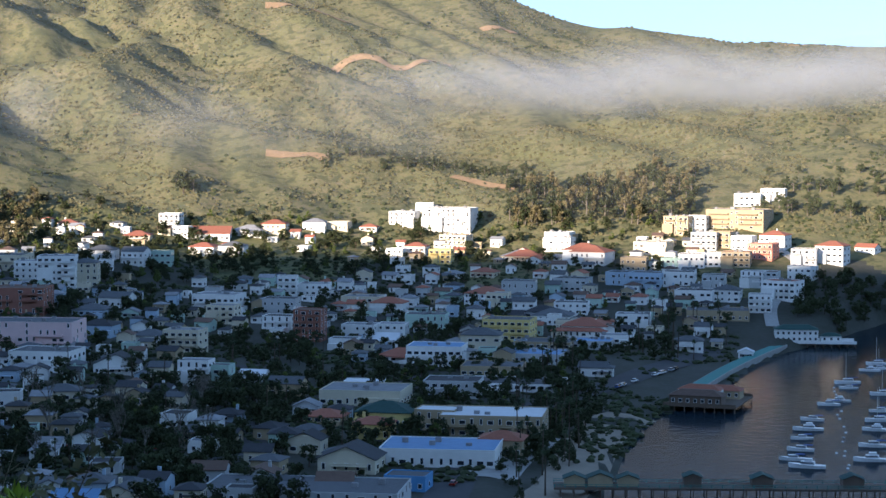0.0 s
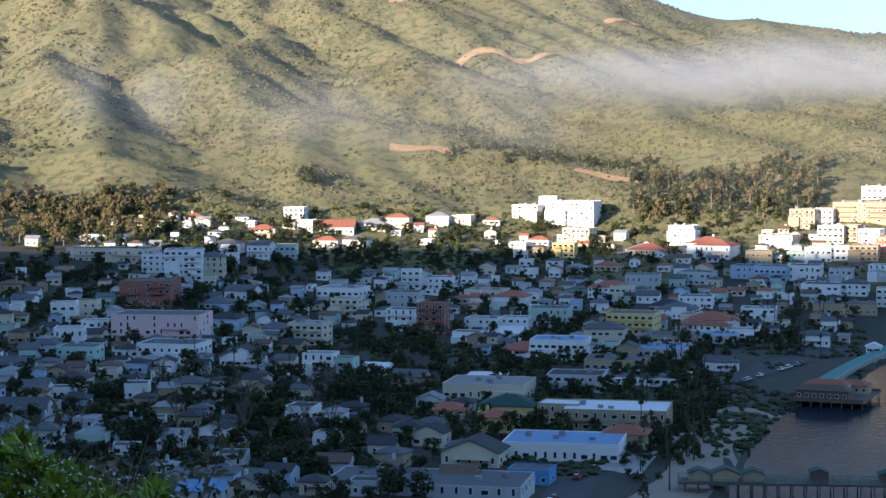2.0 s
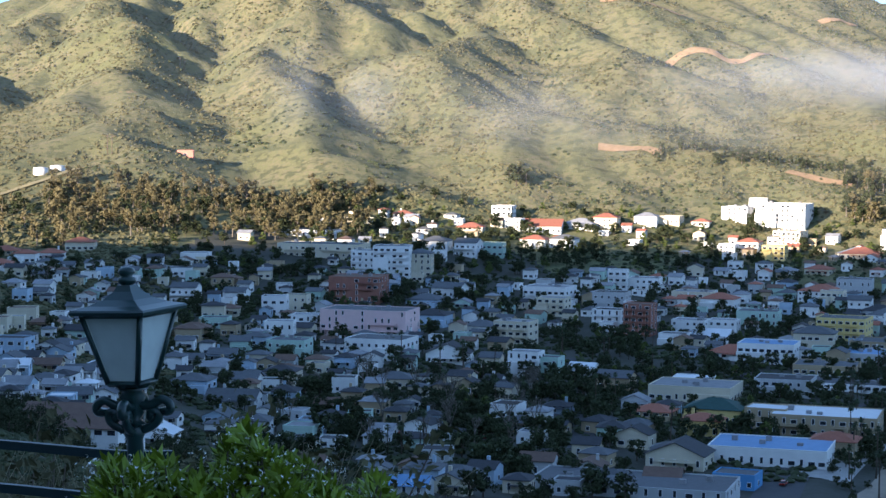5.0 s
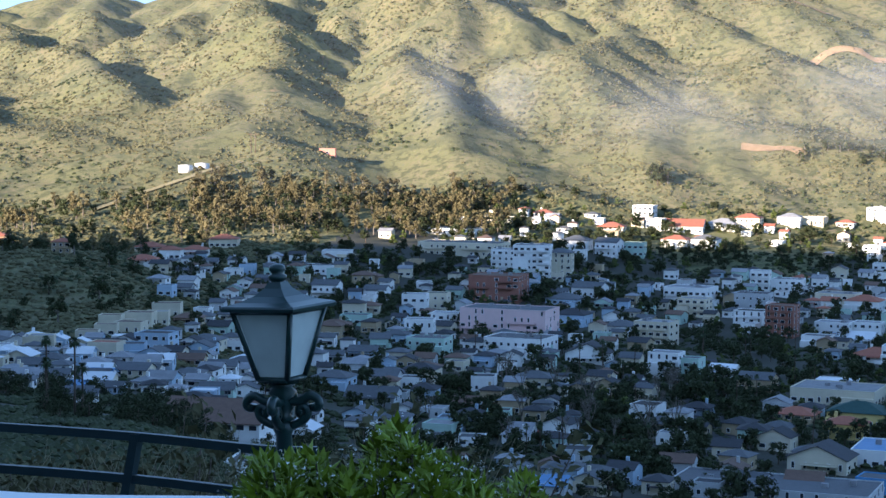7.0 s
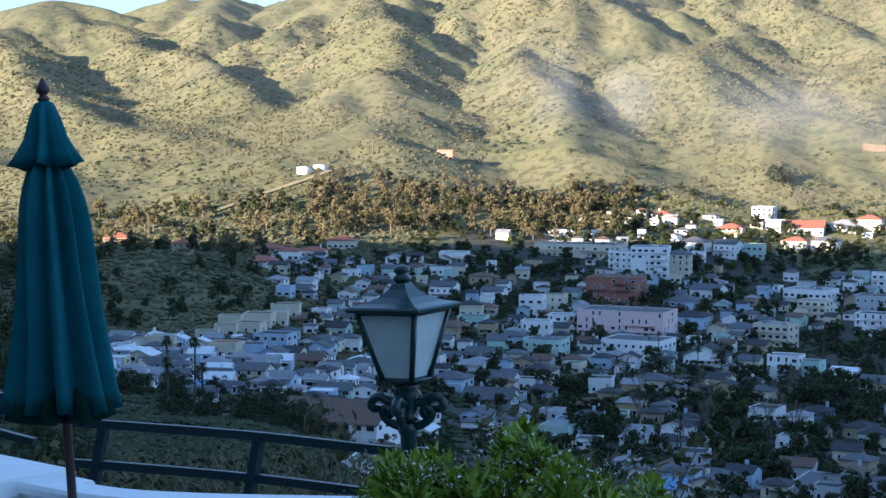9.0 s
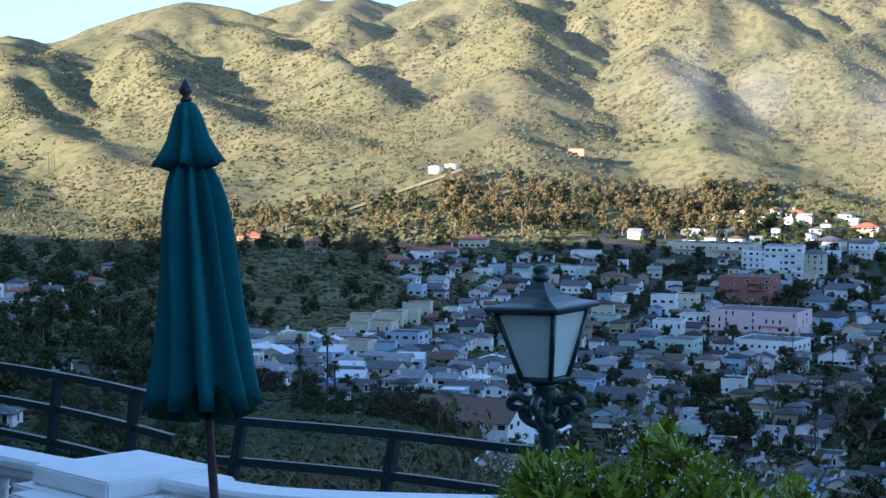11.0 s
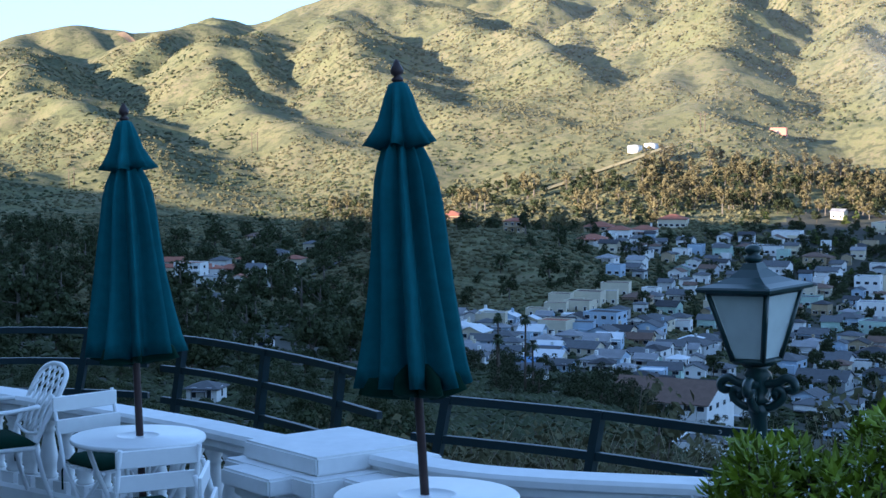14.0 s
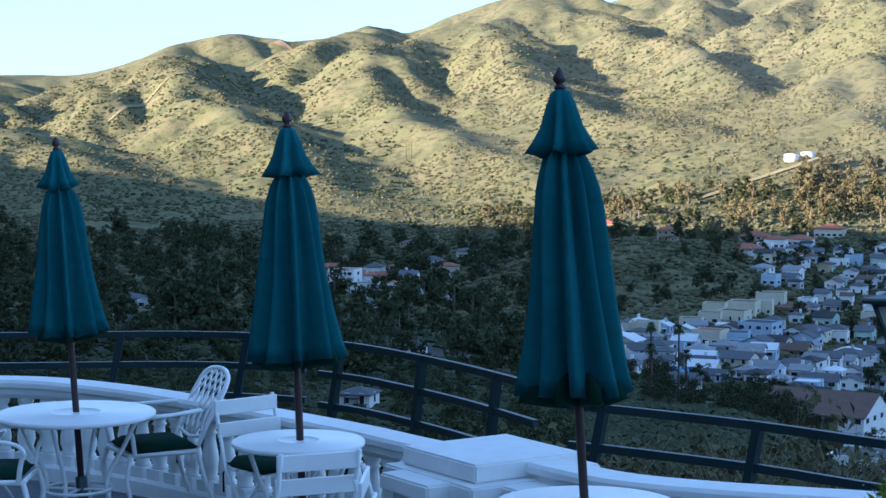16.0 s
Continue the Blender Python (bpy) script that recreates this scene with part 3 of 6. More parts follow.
house(-99, 745, 12.6, 10.1, 9.6, "f", "white", "flat", -9, 12)
house(-90, 747, 10.3, 8.3, 7.9, "f", "mint", "grey", -13, 12)
house(-77, 756, 10.4, 8.3, 3.4, "g", "white", "white", -13, 7)
house(-31, 699, 30.9, 24.0, 5.5, "f", "cream", "flat", -10, 26)
house(-4, 812, 24.2, 19.4, 8.3, "f", "white", "blue", -9, 26)
house(17, 860, 18.0, 14.4, 7.7, "h", "cream", "grey", -8, 12)
house(-9, 936, 20.1, 16.1, 7.2, "f", "mint", "grey", -8, 12)
house(30, 900, 23.1, 18.5, 10.0, "f", "yellow", "grey", -14, 12)
house(-21, 652, 19.5, 15.6, 4.9, "h", "yellow", "green", -10, 26)
house(-24, 624, 13.0, 10.4, 5.1, "h", "yellow", "red", -10, 12)
house(-42, 655, 13.7, 11.0, 2.6, "h", "tan", "red", -11, 7)
house(-44, 594, 10.7, 8.5, 4.6, "G", "cream", "dark", -14, 12)
house(-29, 563, 17.7, 14.1, 4.2, "G", "cream", "dark", -11, 26)
house(-3, 644, 14.2, 11.4, 6.9, "f", "tan", "white", -14, 12)
house(16, 632, 35.1, 24.0, 7.1, "f", "tan", "white", -8, 26)
house(-2, 576, 36.1, 24.0, 5.3, "f", "white", "blue", -8, 26)
house(18, 596, 14.2, 11.4, 5.3, "h", "tan", "red", -11, 12)
house(-11, 536, 12.2, 9.7, 4.1, "f", "bright_blue", "grey", -13, 7)
house(-39, 502, 54.2, 24.0, 2.9, "f", "grey", "grey", -8, 26)
house(28, 747, 38.0, 24.0, 2.6, "f", "white", "grey", -10, 26)
house(3, 724, 21.6, 17.3, 6.1, "f", "grey", "dark", -8, 26)
house(20, 784, 25.7, 20.6, 4.1, "f", "tan", "grey", -8, 26)
house(-29, 876, 15.7, 12.6, 3.0, "g", "white", "white", -11, 7)
house(-41, 903, 16.2, 13.0, 6.1, "f", "white", "flat", -12, 12)
house(-25, 908, 13.6, 10.8, 6.3, "f", "white", "flat", -10, 12)
house(-46, 859, 12.8, 10.3, 4.9, "f", "white", "grey", -12, 7)
house(-20, 820, 19.6, 15.7, 2.6, "h", "white", "red", -14, 7)
house(-179, 1235, 13.4, 10.7, 9.4, "f", "white", "red", -9, 12)
house(-148, 1199, 25.2, 20.2, 4.5, "g", "white", "red", -1, 12)
house(-167, 1200, 10.9, 8.7, 6.6, "f", "white", "flat", -14, 12)
house(-127, 1217, 21.9, 17.5, 3.7, "h", "white", "flat", -16, 12)
house(-110, 1223, 16.1, 12.9, 6.7, "h", "cream", "red", -7, 12)
house(-147, 1147, 15.9, 12.7, 4.8, "h", "white", "red", -11, 12)
house(-129, 1149, 15.9, 12.7, 5.5, "h", "white", "grey", -7, 12)
house(2, 1260, 32.3, 22.0, 15.0, "f", "white", "flat", -15, 12)
house(-28, 1276, 17.5, 14.0, 8.9, "f", "white", "flat", -16, 12)
house(-13, 1324, 11.9, 9.5, 5.6, "f", "white", "flat", -4, 12)
house(6, 1204, 18.0, 14.4, 9.0, "f", "cream", "red", -20, 12)
house(-18, 1176, 14.0, 11.2, 7.3, "h", "white", "red", -15, 12)
house(-30, 1168, 10.5, 8.4, 6.4, "f", "white", "flat", -18, 12)
house(-2, 1160, 13.9, 11.1, 8.9, "f", "yellow", "flat", -12, 12)
house(-8, 1120, 8.7, 7.0, 6.3, "h", "white", "grey", -18, 12)
house(5, 1120, 11.4, 9.1, 2.6, "h", "white", "flat", -17, 7)
house(-85, 1245, 14.9, 11.9, 5.6, "h", "white", "flat", -6, 12)
house(-70, 1254, 13.5, 10.8, 5.2, "f", "cream", "flat", -14, 7)
house(-50, 1259, 11.3, 9.0, 3.1, "h", "white", "red", -11, 7)
house(-237, 1193, 12.3, 9.9, 2.8, "h", "white", "red", 5, 7)
house(-264, 1163, 9.3, 7.4, 3.1, "h", "cream", "grey", -8, 7)
house(-209, 1210, 8.8, 7.0, 2.6, "h", "white", "grey", -12, 7)
house(-214, 1140, 8.3, 6.6, 2.6, "h", "white", "grey", -8, 7)
house(-190, 1173, 16.3, 13.1, 2.6, "h", "cream", "red", -0, 7)
house(84, 1149, 22.7, 18.2, 7.9, "h", "white", "red", -16, 12)
house(72, 1198, 16.5, 13.2, 8.4, "f", "white", "flat", -22, 12)
house(46, 1163, 20.8, 16.7, 2.8, "h", "cream", "flat", -19, 12)
house(23, 1120, 14.7, 11.8, 3.4, "h", "cream", "red", -21, 12)
house(-198, 1090, 16.5, 13.2, 5.7, "h", "white", "grey", -4, 12)
house(-179, 1089, 13.8, 11.1, 8.1, "g", "white", "grey", -13, 12)
house(-165, 1100, 13.3, 10.6, 7.9, "f", "mint", "grey", -2, 12)
house(-378, 990, 15.8, 12.7, 4.8, "h", "cream", "red", 14, 12)
house(-304, 927, 19.2, 15.4, 4.1, "f", "white", "grey", 12, 7)
house(-307, 973, 15.2, 12.2, 5.2, "f", "white", "flat", 8, 12)
house(-272, 908, 11.3, 9.1, 6.4, "h", "tan", "brown", 11, 12)
house(-259, 883, 11.0, 8.8, 4.5, "g", "white", "grey", -6, 12)
house(-276, 857, 12.4, 9.9, 7.9, "g", "white", "grey", 0, 12)
house(-251, 823, 10.3, 8.2, 5.7, "h", "cream", "dark", 11, 12)
house(-235, 869, 11.8, 9.5, 8.5, "f", "white", "flat", 6, 12)
house(-229, 887, 10.9, 8.7, 7.6, "f", "cream", "dark", -1, 12)
house(-240, 759, 14.3, 11.4, 4.6, "h", "tan", "brown", 12, 12)
house(-210, 830, 12.8, 10.2, 6.9, "f", "white", "flat", 2, 12)
house(-212, 792, 12.7, 10.2, 8.1, "f", "white", "flat", 7, 12)
house(-198, 750, 16.2, 13.0, 6.9, "f", "mint", "grey", -3, 12)
house(-203, 724, 9.0, 7.2, 4.0, "h", "cream", "grey", -4, 7)
house(-188, 649, 12.1, 9.7, 3.8, "g", "white", "grey", 1, 12)
house(-198, 621, 12.8, 10.3, 3.5, "h", "blue", "grey", -3, 7)
house(-180, 672, 12.5, 10.0, 5.2, "h", "cream", "dark", -1, 12)
house(-140, 690, 13.9, 11.1, 3.8, "h", "cream", "grey", 6, 12)
house(-216, 766, 10.9, 8.7, 4.1, "h", "blue", "grey", -1, 12)
house(-167, 954, 15.6, 12.5, 4.8, "g", "white", "grey", -13, 12)
house(-174, 924, 16.8, 13.5, 3.2, "h", "blue", "grey", -12, 12)
house(-161, 873, 15.9, 12.7, 5.2, "h", "blue", "dark", -9, 12)
house(-174, 883, 10.7, 8.6, 4.4, "h", "cream", "dark", 2, 12)
house(-44, 999, 20.9, 16.7, 6.6, "f", "cream", "flat", -12, 12)
house(-30, 988, 17.7, 14.2, 5.2, "h", "white", "red", -13, 12)
house(20, 1024, 18.3, 14.7, 6.0, "h", "white", "red", -22, 12)
house(42, 1055, 18.9, 15.1, 8.4, "f", "grey", "grey", -8, 12)
house(-61, 721, 13.0, 10.4, 5.0, "g", "tan", "grey", -12, 12)
house(67, 918, 24.7, 19.8, 3.1, "h", "white", "red", -13, 12)
house(55, 966, 20.2, 16.2, 2.9, "h", "white", "grey", -15, 12)
house(38, 827, 27.2, 21.8, 3.9, "f", "grey", "blue", -15, 26)
house(63, 794, 11.9, 9.5, 4.0, "g", "white", "grey", -14, 12)
house(-101, 526, 8.0, 6.4, 2.6, "G", "tan", "brown", 0, 7)
house(-87, 505, 13.8, 11.0, 2.7, "h", "blue", "grey", -11, 7)
house(-84, 485, 8.8, 7.0, 3.8, "G", "cream", "grey", -12, 7)
house(-93, 471, 11.5, 9.2, 2.6, "g", "grey", "blue", -3, 7)
house(-165, 485, 10.7, 8.6, 3.4, "G", "white", "white", 0, 7)
house(-190, 505, 9.7, 7.7, 3.3, "G", "white", "grey", 16, 7)
house(87, 1141, 22.5, 18.0, 7.9, "h", "white", "red", -25, 12)
house(71, 1182, 17.7, 14.1, 8.2, "f", "white", "flat", -17, 12)
house(49, 1159, 22.9, 18.3, 3.1, "h", "cream", "red", -11, 12)
house(72, 1074, 19.3, 15.4, 7.2, "f", "grey", "dark", -19, 12)
house(24, 1032, 16.6, 13.3, 5.7, "h", "white", "red", -7, 12)
house(103, 1087, 19.6, 15.6, 7.4, "f", "blue", "dark", -20, 12)
house(115, 1078, 19.4, 15.5, 8.6, "f", "blue", "grey", -25, 12)
house(127, 1161, 20.9, 16.7, 7.9, "f", "cream", "flat", -22, 12)
house(149, 1211, 16.8, 13.4, 12.2, "f", "tan", "flat", -29, 12)
house(162, 1217, 14.7, 11.7, 10.2, "f", "white", "flat", -23, 12)
house(187, 1214, 38.1, 22.0, 12.4, "f", "tan", "flat", -27, 26)
house(208, 1295, 17.2, 13.8, 8.4, "f", "white", "flat", -16, 12)
house(227, 1304, 15.8, 12.6, 7.8, "f", "white", "flat", -18, 12)
house(160, 1161, 16.1, 12.9, 11.0, "f", "grey", "grey", -22, 12)
house(171, 1163, 11.9, 9.5, 9.8, "f", "tan", "red", -31, 12)
house(182, 1154, 13.2, 10.6, 8.3, "f", "white", "flat", -27, 12)
house(201, 1155, 16.1, 12.9, 8.4, "h", "white", "red", -29, 12)
house(189, 1128, 15.7, 12.6, 9.3, "f", "coral", "grey", -29, 12)
house(229, 1121, 17.1, 13.7, 10.7, "h", "white", "red", -30, 12)
house(213, 1116, 14.9, 11.9, 9.3, "f", "grey", "brown", -18, 12)
house(204, 1081, 14.4, 11.6, 7.7, "f", "white", "flat", -31, 12)
house(257, 1152, 12.7, 10.1, 3.3, "g", "white", "red", -35, 7)
house(172, 1111, 16.8, 13.4, 9.1, "f", "tan", "red", -15, 12)
house(160, 1117, 13.5, 10.8, 8.0, "f", "white", "flat", -21, 12)
house(147, 1118, 15.5, 12.4, 8.5, "f", "white", "grey", -13, 12)
house(135, 1120, 12.1, 9.7, 6.7, "f", "mint", "grey", -23, 12)
house(113, 1122, 15.5, 12.4, 7.9, "f", "tan", "grey", -13, 12)
house(135, 1019, 20.3, 16.2, 7.4, "f", "white", "dark", -19, 12)
house(153, 1021, 14.8, 11.8, 6.6, "h", "white", "grey", -17, 12)
house(179, 1057, 16.0, 12.8, 8.7, "f", "grey", "brown", -19, 12)
house(173, 1058, 12.8, 10.2, 8.9, "f", "white", "flat", -23, 12)
house(182, 1024, 18.6, 14.9, 10.1, "f", "white", "red", -31, 12)
house(167, 994, 12.0, 9.6, 9.5, "f", "white", "flat", -13, 12)
house(134, 1076, 18.1, 14.5, 8.0, "f", "white", "dark", -14, 12)
house(152, 1061, 12.8, 10.2, 7.6, "f", "grey", "dark", -15, 12)
house(142, 974, 32.3, 22.0, 4.9, "f", "tan", "grey", -8, 26)
house(69, 921, 22.1, 17.7, 5.1, "h", "white", "red", -12, 12)
house(96, 955, 17.2, 13.8, 5.9, "f", "white", "flat", -10, 12)
house(67, 990, 17.8, 14.2, 6.1, "f", "white", "grey", -9, 12)
house(51, 975, 17.5, 14.0, 3.4, "h", "grey", "dark", -10, 12)
house(117, 896, 13.5, 10.8, 5.1, "h", "white", "grey", -8, 12)
house(141, 877, 6.9, 6.0, 3.2, "G", "white", "white", -11, 7)
house(68, 881, 21.1, 16.9, 3.5, "f", "grey", "blue", -10, 7)
house(42, 983, 11.7, 9.4, 7.8, "g", "white", "grey", -10, 12)
house(29, 1016, 12.1, 9.7, 7.2, "f", "cream", "flat", -13, 12)
house(67, 793, 9.5, 7.6, 3.8, "h", "white", "grey", -8, 7)
house(83, 900, 16.2, 13.0, 3.9, "f", "white", "flat", -7, 7)
house(46, 875, 26.1, 20.9, 3.2, "f", "tan", "grey", -14, 26)
house(-32, 743, 15.5, 12.4, 2.6, "f", "white", "white", -7, 7)
house(-107, 509, 5.6, 6.0, 2.6, "G", "white", "grey", 6, 7)
house(-101, 522, 7.3, 6.0, 2.8, "G", "tan", "brown", 0, 7)
house(-184, 779, 10.5, 8.4, 3.7, "h", "white", "dark", -9, 7)
house(-248, 836, 10.4, 8.3, 3.7, "h", "cream", "brown", 10, 7)
house(-271, 913, 11.4, 9.1, 5.3, "h", "tan", "brown", -4, 12)
house(-258, 883, 9.3, 7.5, 4.2, "g", "white", "grey", 11, 12)
house(-304, 932, 14.6, 11.7, 3.3, "f", "white", "flat", 7, 7)
house(-305, 973, 15.2, 12.2, 3.4, "f", "cream", "flat", -5, 7)
house(-383, 1001, 14.1, 11.3, 3.2, "h", "white", "red", 1, 7)
house(-380, 951, 13.4, 10.8, 3.7, "h", "white", "red", 10, 12)
house(-386, 931, 12.0, 9.6, 5.0, "h", "white", "red", 10, 12)
house(-410, 960, 15.6, 12.5, 2.6, "h", "tan", "red", 14, 7)
house(-367, 852, 13.9, 11.1, 2.6, "h", "white", "red", 17, 7)
house(-350, 859, 16.6, 13.3, 2.6, "h", "white", "grey", 3, 7)
house(-263, 618, 12.8, 10.3, 6.1, "f", "blue", "dark", 0, 12)
house(-258, 586, 11.5, 9.2, 4.3, "f", "blue", "dark", 17, 7)
house(-264, 579, 10.3, 8.2, 5.1, "f", "cream", "red", 2, 7)
house(-297, 704, 9.1, 7.3, 5.4, "f", "cream", "flat", 16, 7)
house(-295, 670, 10.9, 8.7, 4.6, "f", "cream", "brown", 3, 7)
house(-299, 659, 8.6, 6.9, 4.3, "f", "cream", "brown", 16, 7)
house(-297, 638, 8.4, 6.7, 3.7, "f", "cream", "brown", 16, 7)
house(-290, 584, 9.7, 7.8, 4.5, "f", "cream", "flat", 19, 7)
house(-397, 825, 9.3, 7.4, 5.8, "h", "tan", "red", 13, 12)
house(-519, 992, 15.4, 12.3, 3.3, "h", "tan", "red", 20, 12)
house(-267, 677, 13.0, 10.4, 3.3, "h", "cream", "grey", 2, 7)
house(-242, 601, 9.7, 7.7, 2.7, "g", "tan", "brown", 11, 7)
house(-241, 754, 10.9, 8.7, 5.0, "h", "tan", "brown", 1, 12)
house(-183, 692, 12.0, 9.6, 3.3, "h", "cream", "brown", 8, 7)
house(-189, 666, 12.4, 9.9, 2.7, "h", "blue", "grey", 7, 7)
house(-215, 716, 11.2, 8.9, 3.3, "g", "blue", "grey", 2, 7)
house(-244, 800, 12.5, 10.0, 4.3, "f", "mint", "grey", 3, 7)
house(-235, 630, 14.0, 11.2, 2.6, "h", "grey", "grey", -2, 7)
house(-236, 538, 10.5, 8.4, 2.6, "g", "cream", "grey", 1, 7)
house(-238, 516, 8.5, 6.8, 2.6, "g", "white", "grey", 12, 7)
house(-227, 481, 7.9, 6.4, 2.6, "g", "white", "blue", 11, 7)
house(-202, 431, 7.1, 6.0, 2.6, "g", "white", "grey", 18, 7)
house(-232, 457, 6.7, 6.0, 2.6, "h", "white", "grey", 15, 7)
house(-179, 539, 6.8, 6.0, 2.6, "g", "white", "grey", -2, 7)
house(-172, 508, 9.6, 7.7, 2.6, "f", "white", "white", 2, 7)
house(-142, 694, 12.7, 10.1, 3.2, "h", "cream", "grey", 2, 7)
house(-178, 602, 16.9, 13.5, 2.6, "g", "grey", "grey", 3, 7)
house(-465, 651, 11.9, 9.6, 9.3, "f", "white", "red", 13, 12)
house(-490, 702, 11.2, 9.0, 3.0, "h", "white", "red", 27, 7)
house(-484, 711, 10.3, 8.2, 2.6, "h", "white", "red", 26, 7)
house(-451, 646, 10.8, 8.7, 5.0, "f", "white", "grey", 13, 7)
house(-572, 864, 9.3, 7.4, 2.6, "h", "tan", "brown", 20, 7)
house(-512, 793, 9.6, 7.7, 2.6, "h", "white", "grey", 17, 7)
house(-510, 823, 8.7, 6.9, 4.0, "h", "cream", "grey", 23, 7)
house(-409, 588, 7.7, 6.2, 2.6, "h", "white", "grey", 17, 7)
house(-205, 291, 6.0, 6.0, 2.6, "h", "white", "grey", 16, 7)
house(-290, 441, 4.7, 6.0, 2.6, "h", "white", "grey", 19, 7)
house(-286, 486, 10.1, 8.1, 2.6, "h", "tan", "brown", 25, 7)
house(-477, 491, 10.2, 8.2, 2.6, "h", "tan", "grey", 23, 7)
house(-459, 507, 12.3, 9.8, 2.6, "h", "tan", "grey", 21, 7)
house(-444, 509, 14.1, 11.3, 2.6, "f", "grey", "grey", 29, 7)
house(-287, 581, 8.5, 6.8, 5.3, "f", "cream", "flat", 19, 7)
house(-309, 685, 9.0, 7.2, 4.9, "f", "cream", "brown", 11, 7)
house(-301, 694, 11.3, 9.0, 5.2, "f", "cream", "brown", 8, 7)
house(-306, 735, 11.9, 9.5, 5.5, "f", "cream", "brown", 15, 12)
house(-293, 727, 11.7, 9.4, 3.0, "h", "tan", "brown", 13, 7)
house(-238, 520, 6.8, 6.0, 2.6, "g", "white", "blue", 3, 7)
house(-244, 504, 6.7, 6.0, 2.6, "g", "white", "grey", 19, 7)
house(-235, 548, 7.8, 6.3, 2.6, "g", "cream", "grey", 4, 7)
house(-229, 567, 9.1, 7.3, 2.6, "h", "white", "grey", 4, 7)
house(-233, 609, 9.7, 7.8, 3.2, "g", "white", "grey", 13, 7)
house(-237, 654, 12.5, 10.0, 3.1, "h", "white", "grey", 5, 7)
house(-208, 441, 6.7, 6.0, 2.6, "g", "white", "grey", 17, 7)
house(-222, 492, 6.4, 6.0, 2.6, "g", "blue", "grey", 4, 7)
house(-213, 552, 10.6, 8.5, 2.6, "g", "mint", "grey", 14, 7)
house(-209, 588, 9.3, 7.5, 2.6, "h", "white", "grey", -0, 7)
house(-172, 440, 26.8, 21.4, 2.7, "g", "white", "brown", 1, 26)
house(-123, 343, 15.2, 12.2, 3.9, "f", "white", "grey", 6, 26)
TAKEN = [(o.location.x, o.location.y) for o in list(scene.collection.objects) if o.type == 'EMPTY' and o.name.split('.')[0] in ('house', 'apartment_building')]


# the rest of the town, street by street
def fill_town(az0, az1, d0, d1, step, walls, roofs, seed, chance=0.8, low=2.6, high=5.4, narrow=4.8, wide=9.0, room=105):
    rng = random.Random(seed)
    d = d0
    while d < d1:
        az = az0 + rng.uniform(0, 0.6)
        while az < az1:
            x, y = polar(az + rng.uniform(-0.15, 0.15), d + rng.uniform(-step * 0.3, step * 0.3))
            w = rng.uniform(narrow, wide)
            z = float(land(x, y))
            if z > 1.2 and rng.random() < chance and all((x - a) ** 2 + (y - b) ** 2 > room for a, b in TAKEN):
                TAKEN.append((x, y))
                turn = (-11 if d < 1000 and az < 9 else az - 14) + rng.uniform(-8, 8)
                filled = house(x, y, w, w * rng.uniform(0.85, 1.1), rng.uniform(low, high), rng.choice("hhggGf"), rng.choice(walls), rng.choice(roofs), turn, 7)
                if d > 690:
                    FILLED.append(filled)
            az += math.degrees((w + rng.uniform(2, 7)) / d)
        d += step


MIX = ("white", "white", "white", "cream", "grey", "blue", "tan", "mint")
DULL = ("grey", "grey", "dark", "brown", "flat", "dark")
FILLED = []
fill_town(-8.5, 8.0, 900, 1080, 19, MIX, DULL + ("red",), 1)
fill_town(-9.0, 3.0, 1080, 1230, 26, ("white", "cream", "white", "tan"), ("red", "brown", "flat", "grey"), 2, 0.5)
fill_town(8.0, 23.0, 690, 1010, 21, MIX, DULL, 3, 0.8)
fill_town(9.0, 16.0, 1010, 1180, 30, ("white", "cream", "tan"), DULL, 4, 0.4)
fill_town(20.0, 28.5, 545, 690, 13, ("white", "white", "blue", "cream", "white"), ("grey", "flat", "flat", "white", "dark"), 5, 0.95, 2.5, 3.3, 5.5, 8.5, 70)
fill_town(3.0, 17.0, 500, 690, 20, MIX, DULL, 6, 0.6, 2.6, 5.0, 6.0, 10.0)
fill_town(-3.0, 3.0, 820, 900, 22, MIX, DULL, 7, 0.6)
fill_town(4.0, 13.0, 1180, 1240, 24, ("white", "cream", "white"), ("red", "flat", "brown"), 8, 0.4)
fill_town(32.0, 36.5, 760, 920, 26, ("white", "cream"), ("red", "grey"), 9, 0.35)


def join_houses(name, label, houses):
    """The small houses of the far streets, past counting, in one mesh."""
    vs, fs, mats, mi, base = [], [], [], [], 0
    for hs in houses:
        for ch in list(hs.children):
            me = ch.data
            m = np.array(hs.matrix_basis @ ch.matrix_basis)
            co = np.array([v.co[:] for v in me.vertices])
            vs.append(co @ m[:3, :3].T + m[:3, 3])
            for k in me.materials:
                if k not in mats:
                    mats.append(k)
            for f in me.polygons:
                fs.append(tuple(i + base for i in f.vertices))
                mi.append(mats.index(me.materials[f.material_index]))
            base += len(co)
    bpy.data.batch_remove([ch for hs in houses for ch in hs.children] + list(houses))
    me = bpy.data.meshes.new(name)
    me.from_pydata(np.concatenate(vs).tolist(), [], fs)
    for m in mats:
        me.materials.append(m)
    me.polygons.foreach_set("material_index", mi)
    tagged(new(name, me), label, "houses", kind="stuff")


join_houses("far_houses", "small pale houses of the far streets with dark roofs", FILLED)


